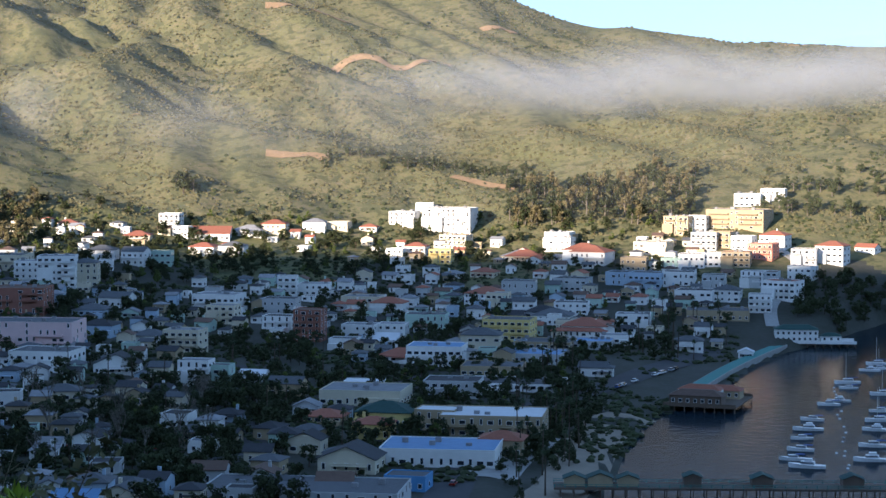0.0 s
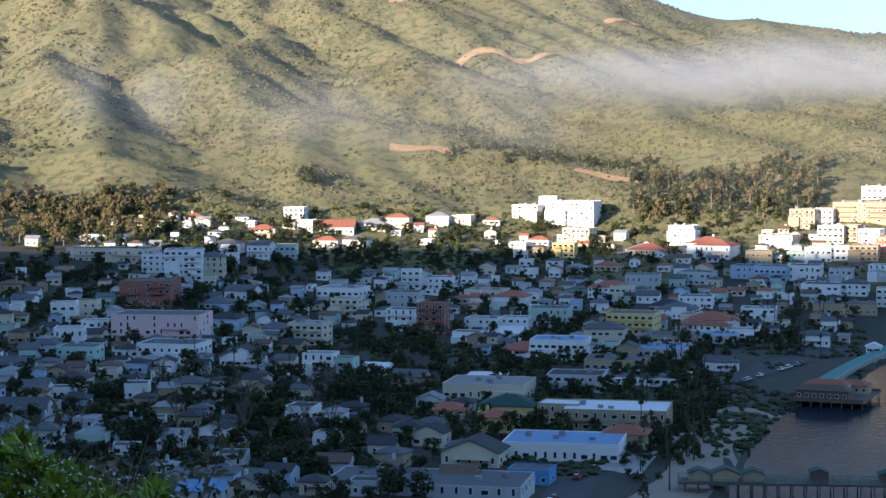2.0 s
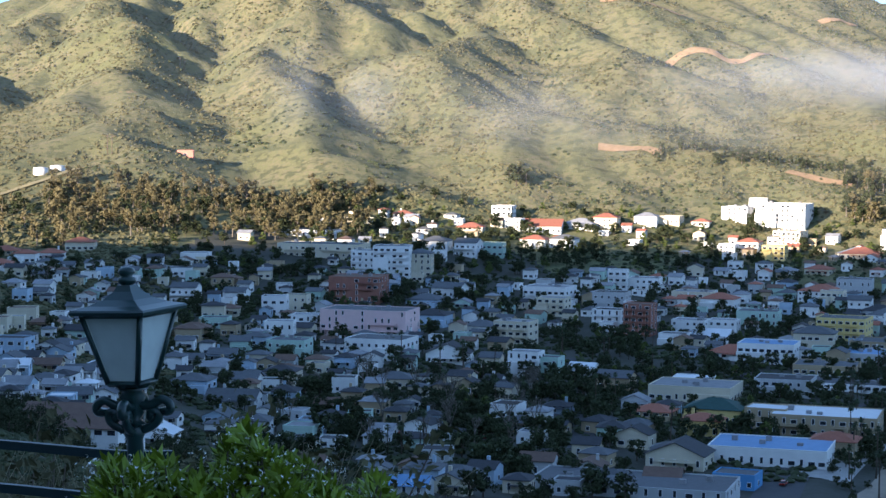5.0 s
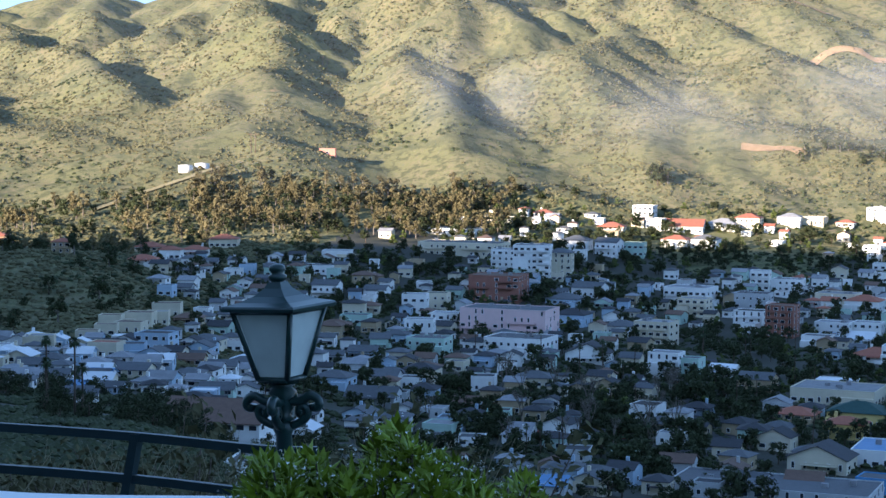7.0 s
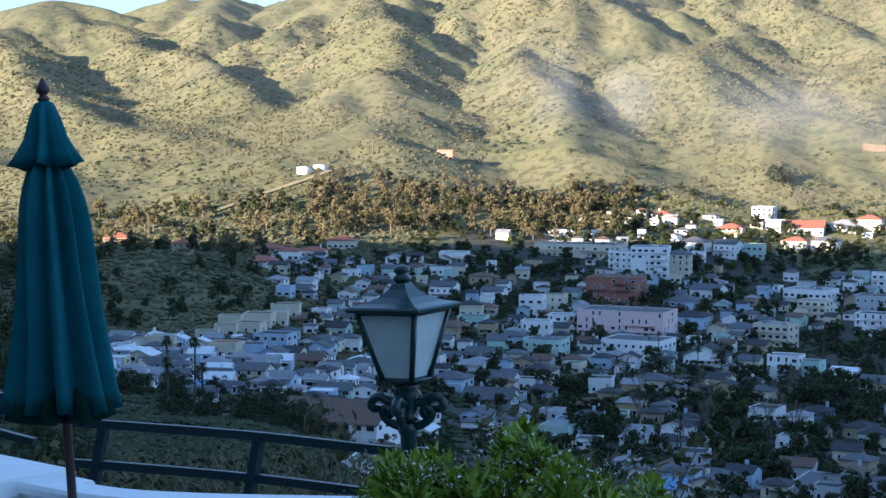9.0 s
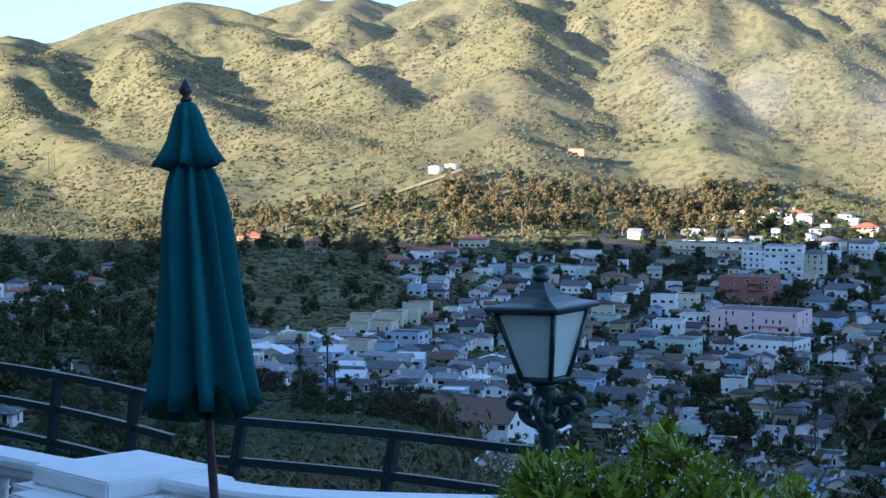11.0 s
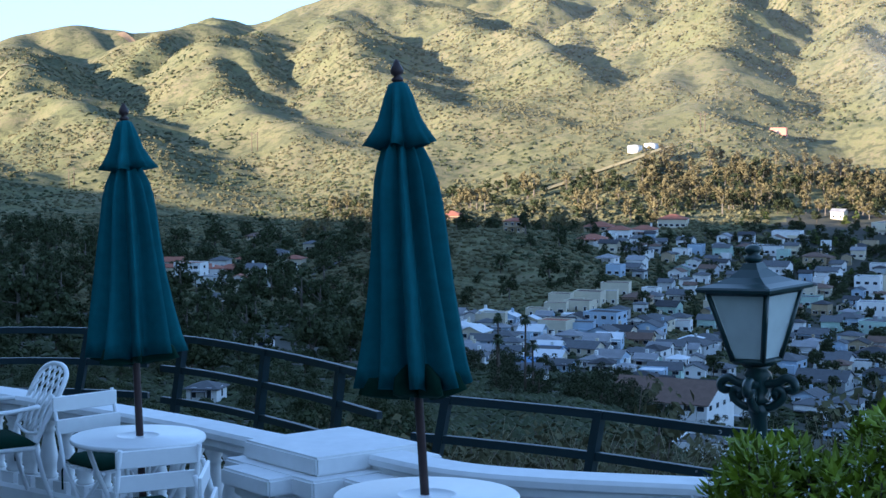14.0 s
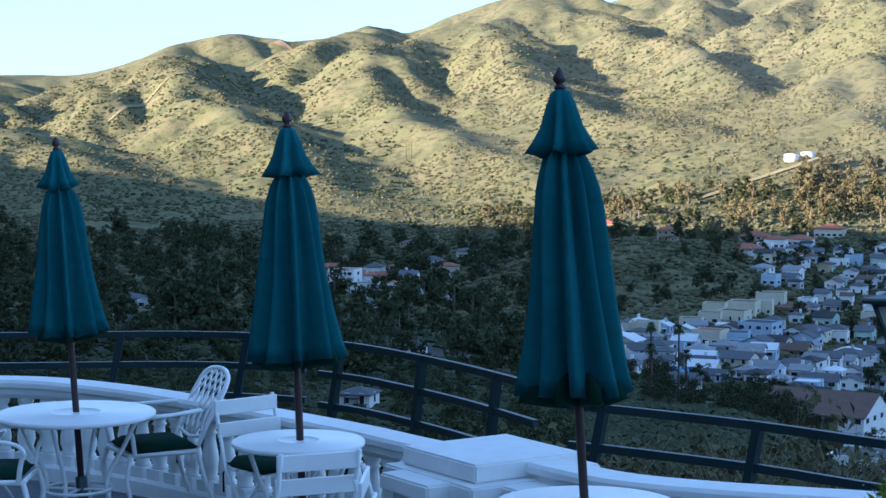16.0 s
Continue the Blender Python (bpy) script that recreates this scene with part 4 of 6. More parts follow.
# ---- trees ----
def leaf_clump(bm, c, r, n, rng, size, flat=0.8, mi=0):
    """A loose ball of small leaf sprays."""
    for _ in range(n):
        v = Vector((rng.gauss(0, 1), rng.gauss(0, 1), rng.gauss(0, 1)))
        v.normalize()
        p = Vector(c) + Vector((v.x * r, v.y * r, v.z * r * flat)) * rng.uniform(0.55, 1.08)
        s = size * rng.uniform(0.6, 1.4)
        u = Vector((rng.gauss(0, 1), rng.gauss(0, 1), rng.gauss(0, 1)))
        u = (u - v * u.dot(v) * 0.6).normalized() * s
        w = v.cross(u).normalized() * s * rng.uniform(0.5, 0.9)
        q = [bm.verts.new(p + a) for a in (-u, w * 0.8 + v * s * 0.3, u, -w * 0.8)]
        bm.faces.new(q).material_index = mi


def tree_kind(name, label, leaf, bark, height, spread, blobs, low, seed, n=26, size=0.55):
    rng = random.Random(seed)
    tr = thing(name, label, "tree", "trees of the valley")
    bm = bmesh.new()
    lean = Vector((rng.uniform(-0.5, 0.5), rng.uniform(-0.5, 0.5), height * 0.55))
    rod(bm, (0, 0, -1.0), lean, height * 0.035, height * 0.018, 7)
    crown = bmesh.new()
    for k in range(blobs):
        a, t = rng.uniform(0, math.tau), rng.uniform(0, 1)
        z = height * (low + (0.93 - low) * t)
        rr = spread * math.sqrt(rng.random()) * (1.0 - 0.55 * abs(t - 0.35))
        c = Vector((rr * math.cos(a), rr * math.sin(a), z))
        if k < 6:
            rod(bm, lean * rng.uniform(0.6, 1), c, height * 0.014, height * 0.005, 5)
        leaf_clump(crown, c, spread * rng.uniform(0.26, 0.46), n, rng, size)
    part("trunk", bm, bark, tr)
    part("crown", crown, leaf, tr)
    return tr


def palm_kind(height, seed):
    rng = random.Random(seed)
    tr = thing("palm_tree", "tall slender fan palm with a shaggy crown", "palm tree", "palms of the town")
    bm = bmesh.new()
    top = Vector((rng.uniform(-0.4, 0.4), rng.uniform(-0.4, 0.4), height))
    rod(bm, (0, 0, -0.8), top * 0.5, 0.30, 0.22, 7)
    rod(bm, top * 0.5, top, 0.22, 0.19, 7)
    part("trunk", bm, BARK, tr)
    crown = bmesh.new()
    for k in range(34):
        a, e = rng.uniform(0, math.tau), rng.uniform(-0.9, 1.2)
        out = Vector((math.cos(a) * math.cos(e), math.sin(a) * math.cos(e), math.sin(e)))
        side = out.cross(Vector((0, 0, 1))).normalized()
        ln = rng.uniform(1.3, 1.9)
        p0, p1, p2 = top, top + out * ln * 0.6, top + out * ln + Vector((0, 0, -0.35 * ln))
        for s1, s2 in ((-0.42, 0.0), (0.0, 0.42)):
            q = [crown.verts.new(p) for p in (p0, p1 + side * s1, p2 + side * (s1 + s2) * 0.9, p1 + side * s2)]
            crown.faces.new(q)
    part("crown", crown, LEAVES["palm"], tr)
    return tr


def bare_kind(height, seed):
    rng = random.Random(seed)
    tr = thing("bare_tree", "leafless pale-barked tree with spreading branches", "tree", "bare trees of the park")
    bm = bmesh.new()

    def grow(p, v, r, depth):
        q = p + v
        rod(bm, p, q, r, r * 0.7, 5)
        if depth:
            for _ in range(3):
                w = (v.normalized() + Vector((rng.uniform(-0.7, 0.7), rng.uniform(-0.7, 0.7), rng.uniform(-0.1, 0.5)))).normalized()
                grow(q, w * v.length * rng.uniform(0.55, 0.8), r * 0.6, depth - 1)

    grow(Vector((0, 0, -0.5)), Vector((0.2, 0, height * 0.36)), height * 0.022, 4)
    part("trunk", bm, PALE_BARK, tr)
    return tr


KINDS = {
    "oak": [tree_kind("broadleaf_tree", "dark green broadleaf tree with a rounded uneven crown", LEAVES["dark"], BARK, 8.5, 3.8, 16, 0.28, 11 + k) for k in range(3)],
    "shrub": [tree_kind("shrub", "dark green fine-leaved shrub tree", LEAVES["dark"], BARK, 7.5, 3.8, 15, 0.12, 71 + k, 58, 0.30) for k in range(2)],
    "fresh": [tree_kind("broadleaf_tree", "fresh green broadleaf tree with a loose crown", LEAVES["fresh"], BARK, 6.5, 3.0, 12, 0.25, 21 + k) for k in range(2)],
    "gum": [tree_kind("eucalyptus_tree", "tall olive-brown eucalyptus with a bare pale trunk", LEAVES["olive"], PALE_BARK, 16, 4.6, 18, 0.30, 31 + k, 26, 0.7) for k in range(3)],
    "darkgum": [tree_kind("eucalyptus_tree", "tall dark eucalyptus with a high open crown", LEAVES["dark"], PALE_BARK, 15, 4.4, 18, 0.28, 41 + k, 26, 0.7) for k in range(2)],
    "palm": [palm_kind(11 + 2.5 * k, 51 + k) for k in range(3)],
    "bare": [bare_kind(10 + k, 61 + k) for k in range(2)],
}
USED = set()


def plant(kind, x, y, size=1.0, turn=0.0):
    src = random.Random(int(x * 31 + y * 17)).choice(KINDS[kind])
    m = pose(x, y, max(float(land(x, y)) - 0.1, 0.6), 0, 0, turn) @ Matrix.Scale(size, 4)
    if src.name not in USED:
        USED.add(src.name)
        src.matrix_world = m
        return src
    ob = copy_thing(src, m)
    ob.matrix_basis = m
    return ob


def grove(kind, az0, az1, d0, d1, n, seed, lo=0.7, hi=1.2, gap=5.0):
    rng = random.Random(seed)
    tries = 0
    while n > 0 and tries < 4000:
        tries += 1
        x, y = polar(rng.uniform(az0, az1), rng.uniform(d0, d1))
        if float(land(x, y)) < 1.0 or any((x - a) ** 2 + (y + 4 - b) ** 2 < gap * gap + 40 for a, b in TAKEN):
            continue
        plant(kind, x, y, rng.uniform(lo, hi), rng.uniform(0, 360))
        n -= 1


def wood(name, label, kinds, az0, az1, d0, d1, n, seed, lo=0.7, hi=1.2):
    """A far wood, whose trees nobody could count, in one mesh."""
    rng = random.Random(seed)
    vs, fs, mats, mi = [], [], [], []
    base = 0
    protos = []
    for k in kinds:
        for src in KINDS[k]:
            pr = []
            for ch in src.children:
                me = ch.data
                co = np.array([v.co[:] for v in me.vertices])
                m = me.materials[0]
                if m not in mats:
                    mats.append(m)
                pr.append((co, [tuple(f.vertices) for f in me.polygons], mats.index(m)))
            protos.append(pr)
    while n > 0:
        n -= 1
        x, y = polar(rng.uniform(az0, az1), rng.uniform(d0, d1))
        z = float(land(x, y))
        if z < 1 or any(abs(x - a) < 5.5 and -10 < b - y < 4 for a, b in TAKEN):
            continue
        s, a = rng.uniform(lo, hi), rng.uniform(0, 6.28)
        c, t = math.cos(a) * s, math.sin(a) * s
        for co, faces, k in rng.choice(protos):
            vs.append(np.stack([co[:, 0] * c - co[:, 1] * t + x, co[:, 0] * t + co[:, 1] * c + y, co[:, 2] * s + z - 0.2], -1))
            fs += [tuple(i + base for i in f) for f in faces]
            mi += [k] * len(faces)
            base += len(co)
    me = bpy.data.meshes.new(name)
    me.from_pydata(np.concatenate(vs).tolist(), [], fs)
    for m in mats:
        me.materials.append(m)
    me.polygons.foreach_set("material_index", mi)
    tagged(new(name, me), label, "trees", kind="stuff")


wood("eucalyptus_wood", "dark eucalyptus wood on the slope above the houses", ("darkgum", "darkgum", "gum"), -7.6, -2.0, 1255, 1420, 150, 101, 0.6, 1.05)
wood("roadside_trees", "dark trees along a track on the hillside", ("darkgum", "oak"), -2.8, 3.6, 1440, 1490, 60, 103, 0.4, 0.7)
wood("headland_trees", "dark trees on the slope above the shore", ("darkgum", "oak"), -14.2, -9.6, 1270, 1430, 60, 104, 0.5, 0.9)
wood("shore_thicket", "dark thicket on the steep bank above the shore", ("oak",), -14.0, -10.6, 1000, 1110, 130, 105, 0.5, 1.0)
wood("eucalyptus_grove", "tall sunlit olive-brown eucalyptus grove with pale trunks", ("gum", "gum", "darkgum"), 12.2, 21.8, 1110, 1290, 280, 106, 0.5, 0.95)
wood("canyon_trees", "olive and dark trees at the mouth of the canyon", ("gum", "oak", "oak"), 21.3, 32.0, 1010, 1260, 190, 108, 0.5, 1.0)
wood("canyon_side_trees", "dark trees on the shaded side of the canyon", ("oak", "oak", "darkgum"), 19.5, 30.0, 730, 1010, 75, 131, 0.5, 1.0)
wood("valley_wood", "dark shaded trees filling the valley floor", ("oak", "oak", "oak", "darkgum"), 28.5, 48.5, 420, 1080, 620, 110, 0.6, 1.3)
wood("spur_trees", "dark trees on the spur between the houses", ("oak", "oak", "fresh"), -1.0, 15.5, 1060, 1235, 300, 113, 0.5, 1.0)
wood("slope_trees", "sunlit fresh green trees along the upper houses", ("fresh", "oak"), -8.5, 16.0, 1110, 1300, 460, 114, 0.4, 0.9)
wood("upper_garden_trees", "dark trees between the upper houses of the town", ("oak", "oak", "fresh"), 8.0, 19.0, 920, 1130, 200, 137, 0.5, 0.95)
wood("slope_wood", "dark small trees covering the slope below the terrace", ("shrub",), 28.5, 49.0, 130, 430, 300, 132, 0.3, 0.8)
wood("house_side_trees", "dark trees around the brown-roofed house on the slope", ("shrub",), 17.5, 28.5, 380, 545, 130, 133, 0.4, 0.9)
wood("town_trees", "dark garden trees between the houses of the town", ("oak", "oak", "fresh"), -5.0, 20.0, 600, 1060, 1000, 134, 0.4, 0.95)
wood("park_trees", "dark trees of the shaded park", ("oak",), 4.0, 17.0, 480, 720, 190, 135, 0.5, 1.0)
wood("shore_trees", "dark trees beside the shore road", ("oak",), -4.2, -1.6, 520, 860, 60, 136, 0.3, 0.6)
grove("oak", 5.0, 16.0, 540, 760, 80, 116, 0.6, 1.15)
grove("bare", 7.0, 15.5, 560, 720, 30, 117, 0.9, 1.5)
grove("oak", -5.0, 22.0, 740, 1010, 190, 118, 0.45, 0.95, 3.0)
grove("palm", -4.2, -2.2, 540, 860, 46, 119, 0.6, 1.0, 3.0)
grove("oak", -4.4, -1.8, 560, 860, 36, 129, 0.4, 0.8, 3.0)
grove("palm", -8.6, -5.4, 860, 1010, 24, 120, 0.7, 1.1, 3.0)
grove("palm", 2.0, 14.0, 560, 900, 34, 121, 0.6, 1.0, 3.0)
grove("oak", -8.6, -5.0, 860, 1010, 30, 122, 0.5, 0.9)
grove("palm", 25.0, 26.3, 400, 440, 4, 123, 0.95, 1.1, 3.0)
plant("oak", *polar(7.8, 1345), 1.7)
for _k in range(3):
    plant("darkgum", *polar(7.5 + 0.25 * _k, 1350 + 5 * _k), 0.75)


# ---- scrub of the slopes: nobody could count it ----
def scrub(name, label, leaf, n, seed, az0, az1, d0, d1, lo, hi, dense):
    rng = np.random.default_rng(seed)
    az, d = rng.uniform(az0, az1, n), nearer(rng.uniform(d0, d1, n))
    x, y = -d * np.sin(np.radians(az)), d * np.cos(np.radians(az))
    keep = vnoise(x / 70, y / 70, seed) + 0.5 * vnoise(x / 22, y / 22, seed + 1) > dense
    x, y = x[keep], y[keep]
    z = land(x, y)
    verts, faces = [], []
    for px, py, pz in zip(x, y, z):
        r = rng.uniform(lo, hi)
        b = len(verts)
        k = 5
        ph = rng.uniform(0, 6.28)
        for ring, (rr, zz) in enumerate(((1.0, -0.3), (0.9, 0.45))):
            for i in range(k):
                a = ph + i * 6.283 / k + ring * 0.6
                q = r * rr * rng.uniform(0.7, 1.25)
                verts.append((px + q * math.cos(a), py + q * math.sin(a), pz + r * zz * rng.uniform(0.7, 1.2)))
        verts.append((px, py, pz + r * 0.85))
        for i in range(k):
            j = (i + 1) % k
            faces += [(b + i, b + j, b + k + j, b + k + i), (b + k + i, b + k + j, b + 2 * k)]
    me = bpy.data.meshes.new(name)
    me.from_pydata(verts, [], faces)
    me.materials.append(leaf)
    tagged(new(name, me), label, "shrubs", kind="stuff")


scrub("hillside_scrub", "low grey-green scrub scattered over the sunlit slopes", LEAVES["scrub"], 76000, 5, -16, 50, 1220, 2700, 0.5, 1.7, 0.60)
scrub("hillside_brush", "dark brush in the gullies of the hills", LEAVES["dark"], 22000, 8, -16, 50, 1150, 2500, 0.7, 2.1, 0.80)
scrub("valley_brush", "dark brush between the houses and on the valley floor", LEAVES["dark"], 26000, 12, -9, 47, 440, 1180, 0.7, 2.2, 0.62)
scrub("canyon_brush", "grey-green brush over the canyon floor and knoll", LEAVES["scrub"], 22000, 17, 18, 48, 640, 1200, 0.6, 2.2, 0.42)
scrub("slope_brush", "low brush on the shaded slope below the terrace", LEAVES["dark"], 34000, 14, 15, 50, 32, 460, 0.3, 1.4, 0.22)


# ---- brush just below the terrace ----
def near_brush():
    rng = random.Random(77)
    leaves, stems, fronds = bmesh.new(), bmesh.new(), bmesh.new()
    for k in range(250):
        az, d = rng.uniform(14, 50), rng.uniform(15.5, 42)
        x, y = polar(az, d)
        z = float(land(x, y))
        top = 105 - d * rng.uniform(0.185, 0.205) - (0.4 if az > 33 else 0)
        top = max(top, z + 0.8)
        c = Vector((x, y, top))
        for _ in range(9):
            q = c + Vector((rng.gauss(0, 0.5), rng.gauss(0, 0.5), rng.gauss(-0.3, 0.35)))
            rod(stems, (x, y, z - 0.2), q, 0.02, 0.006, 4)
            leaf_clump(leaves, q, 0.28, 22, rng, 0.055)
        for _ in range(16):
            q = c + Vector((rng.gauss(0, 0.6), rng.gauss(0, 0.6), rng.uniform(-0.4, 0.45)))
            rod(fronds, (x + rng.uniform(-0.3, 0.3), y, top - 1.0), q, 0.008, 0.003, 3)
    tagged(part("terrace_brush", leaves, LEAVES["scrub"]), "grey-green shrubs on the bank below the fence", "shrubs", kind="stuff")
    tagged(part("brush_stems", stems, BARK), "woody stems of the shrubs on the bank", "shrubs", kind="stuff")
    tagged(part("dry_stems", fronds, LEAVES["dry"]), "dry pale stems among the shrubs on the bank", "shrubs", kind="stuff")


near_brush()
for _src in KINDS["shrub"]:    # only the woods use these
    for _o in (*_src.children, _src):
        bpy.data.objects.remove(_o)


# ---- the terrace ----
FLOOR = EYE_Z - 2.48


def spot(az, d, z=None):
    x, y = polar(az, d)
    return Vector((x - 0.24, y - 0.07, FLOOR if z is None else z))


def smooth_path(pts, per=10):
    """A smooth line through a few places (Catmull-Rom)."""
    pts = [Vector(p) for p in pts]
    out = []
    for i in range(len(pts) - 1):
        a, b, c, d = pts[max(i - 1, 0)], pts[i], pts[i + 1], pts[min(i + 2, len(pts) - 1)]
        for k in range(per):
            t = k / per
            out.append(0.5 * (2 * b + (c - a) * t + (2 * a - 5 * b + 4 * c - d) * t * t + (3 * b - a - 3 * c + d) * t ** 3))
    return out + [pts[-1]]


def sweep(bm, path, profile):
    """Carries a closed (offset, height) outline along a level path."""
    rings = []
    for i, p in enumerate(path):
        t = (path[min(i + 1, len(path) - 1)] - path[max(i - 1, 0)])
        n = Vector((-t.y, t.x, 0)).normalized()
        rings.append([bm.verts.new(p + n * o + Vector((0, 0, h))) for o, h in profile])
    m = len(profile)
    for a, b in zip(rings, rings[1:]):
        for k in range(m):
            bm.faces.new((a[k], a[(k + 1) % m], b[(k + 1) % m], b[k]))
    bm.faces.new(rings[0])
    bm.faces.new(rings[-1][::-1])
    bmesh.ops.recalc_face_normals(bm, faces=bm.faces)


RAIL_H = 0.68
left_run = smooth_path([spot(58, 13.6), spot(52, 13.4), spot(45.7, 13.15), spot(42.4, 12.6), spot(39.1, 11.75), spot(35.4, 10.85), spot(33.4, 10.35), spot(32.2, 10.1)])
right_run = smooth_path([spot(29.7, 9.8), spot(27.2, 9.35), spot(24.2, 9.15), spot(20, 9.05), spot(17, 9.0)])

bm = bmesh.new()
outline = [p.copy() for p in left_run + right_run] + [Vector((6, 6, FLOOR)), Vector((6, -6, FLOOR)), Vector((-16, -6, FLOOR)), Vector((-16, 6, FLOOR))]
top = [bm.verts.new(p + Vector((0, 0, 0.0))) for p in outline]
low = [bm.verts.new(p + Vector((0, 0, -1.6))) for p in outline]
bm.faces.new(top)
for k in range(len(top)):
    bm.faces.new((top[k], top[(k + 1) % len(top)], low[(k + 1) % len(top)], low[k]))
bmesh.ops.recalc_face_normals(bm, faces=bm.faces)
tagged(part("terrace_floor", bm, PAVING), "grey speckled paving of a terrace", "floor", kind="structure")

RAIL_PROFILE = [(-0.115, RAIL_H - 0.02), (-0.10, RAIL_H), (0.10, RAIL_H), (0.115, RAIL_H - 0.02), (0.115, RAIL_H - 0.05), (0.085, RAIL_H - 0.065), (0.085, RAIL_H - 0.10), (0.06, RAIL_H - 0.13), (-0.06, RAIL_H - 0.13), (-0.085, RAIL_H - 0.10), (-0.085, RAIL_H - 0.065), (-0.115, RAIL_H - 0.05)]
PLINTH_PROFILE = [(-0.09, 0.0), (-0.09, 0.09), (-0.07, 0.11), (0.07, 0.11), (0.09, 0.09), (0.09, 0.0)]


def baluster_mesh():
    bm = bmesh.new()
    h0, h1 = 0.11, RAIL_H - 0.13
    H = h1 - h0
    box(bm, -0.062, 0.062, -0.062, 0.062, h0, h0 + 0.07)
    lathe(bm, [(0.05, h0 + 0.07), (0.058, h0 + 0.085), (0.045, h0 + 0.10), (0.062, h0 + H * 0.34), (0.060, h0 + H * 0.42), (0.036, h0 + H * 0.74), (0.036, h0 + H * 0.80), (0.050, h0 + H * 0.83), (0.036, h0 + H * 0.86), (0.055, h0 + H * 0.93), (0.055, h1)], 12)
    me = bpy.data.meshes.new("baluster")
    bm.to_mesh(me)
    bm.free()
    me.materials.append(STONE_PAINT)
    return me


BALUSTER = baluster_mesh()


def balustrade(path):
    ob = thing("balustrade", "white painted balustrade with turned balusters and moulded rail", "balustrade", "terrace balustrade")
    for name, prof in (("rail", RAIL_PROFILE), ("plinth", PLINTH_PROFILE)):
        bm = bmesh.new()
        sweep(bm, path, prof)
        part(name, bm, STONE_PAINT, ob)
    gone, step = 0.0, 0.172
    for a, b in zip(path, path[1:]):
        ln = (b - a).length
        while gone < ln:
            o = new("baluster", BALUSTER)
            o.parent = ob
            o.matrix_basis = Matrix.Translation(a + (b - a) * gone / ln) @ pose(0, 0, 0, 0, 0, math.degrees(math.atan2(b.y - a.y, b.x - a.x)))
            gone += step
        gone -= ln
    return ob


balustrade(left_run)
balustrade(right_run)


def pedestal():
    m = Matrix.Translation(spot(30.95, 9.95)) @ pose(0, 0, 0, 0, 0, 66)
    ob = thing("balustrade_pedestal", "white painted stepped pedestal joining two runs of balustrade", "pedestal", "", m)
    for name, half, z0, z1 in (("base", 0.38, 0.0, 0.14), ("shaft", 0.31, 0.14, 0.44), ("moulding", 0.36, 0.44, 0.50), ("cap", 0.42, 0.50, 0.60), ("top_block", 0.345, 0.60, 0.70)):
        bm = bmesh.new()
        box(bm, -half, half, -half, half, z0, z1)
        if name in ("cap", "moulding"):
            box(bm, -half - 0.14, half + 0.14, -half * 0.55, half * 0.55, z0 + 0.004, z1 - 0.004)
            box(bm, -half * 0.55, half * 0.55, -half - 0.14, half + 0.14, z0 + 0.008, z1 - 0.008)
        bmesh.ops.bevel(bm, geom=bm.edges[:], offset=0.012, segments=2, affect="EDGES")
        part(name, bm, STONE_PAINT, ob)


pedestal()


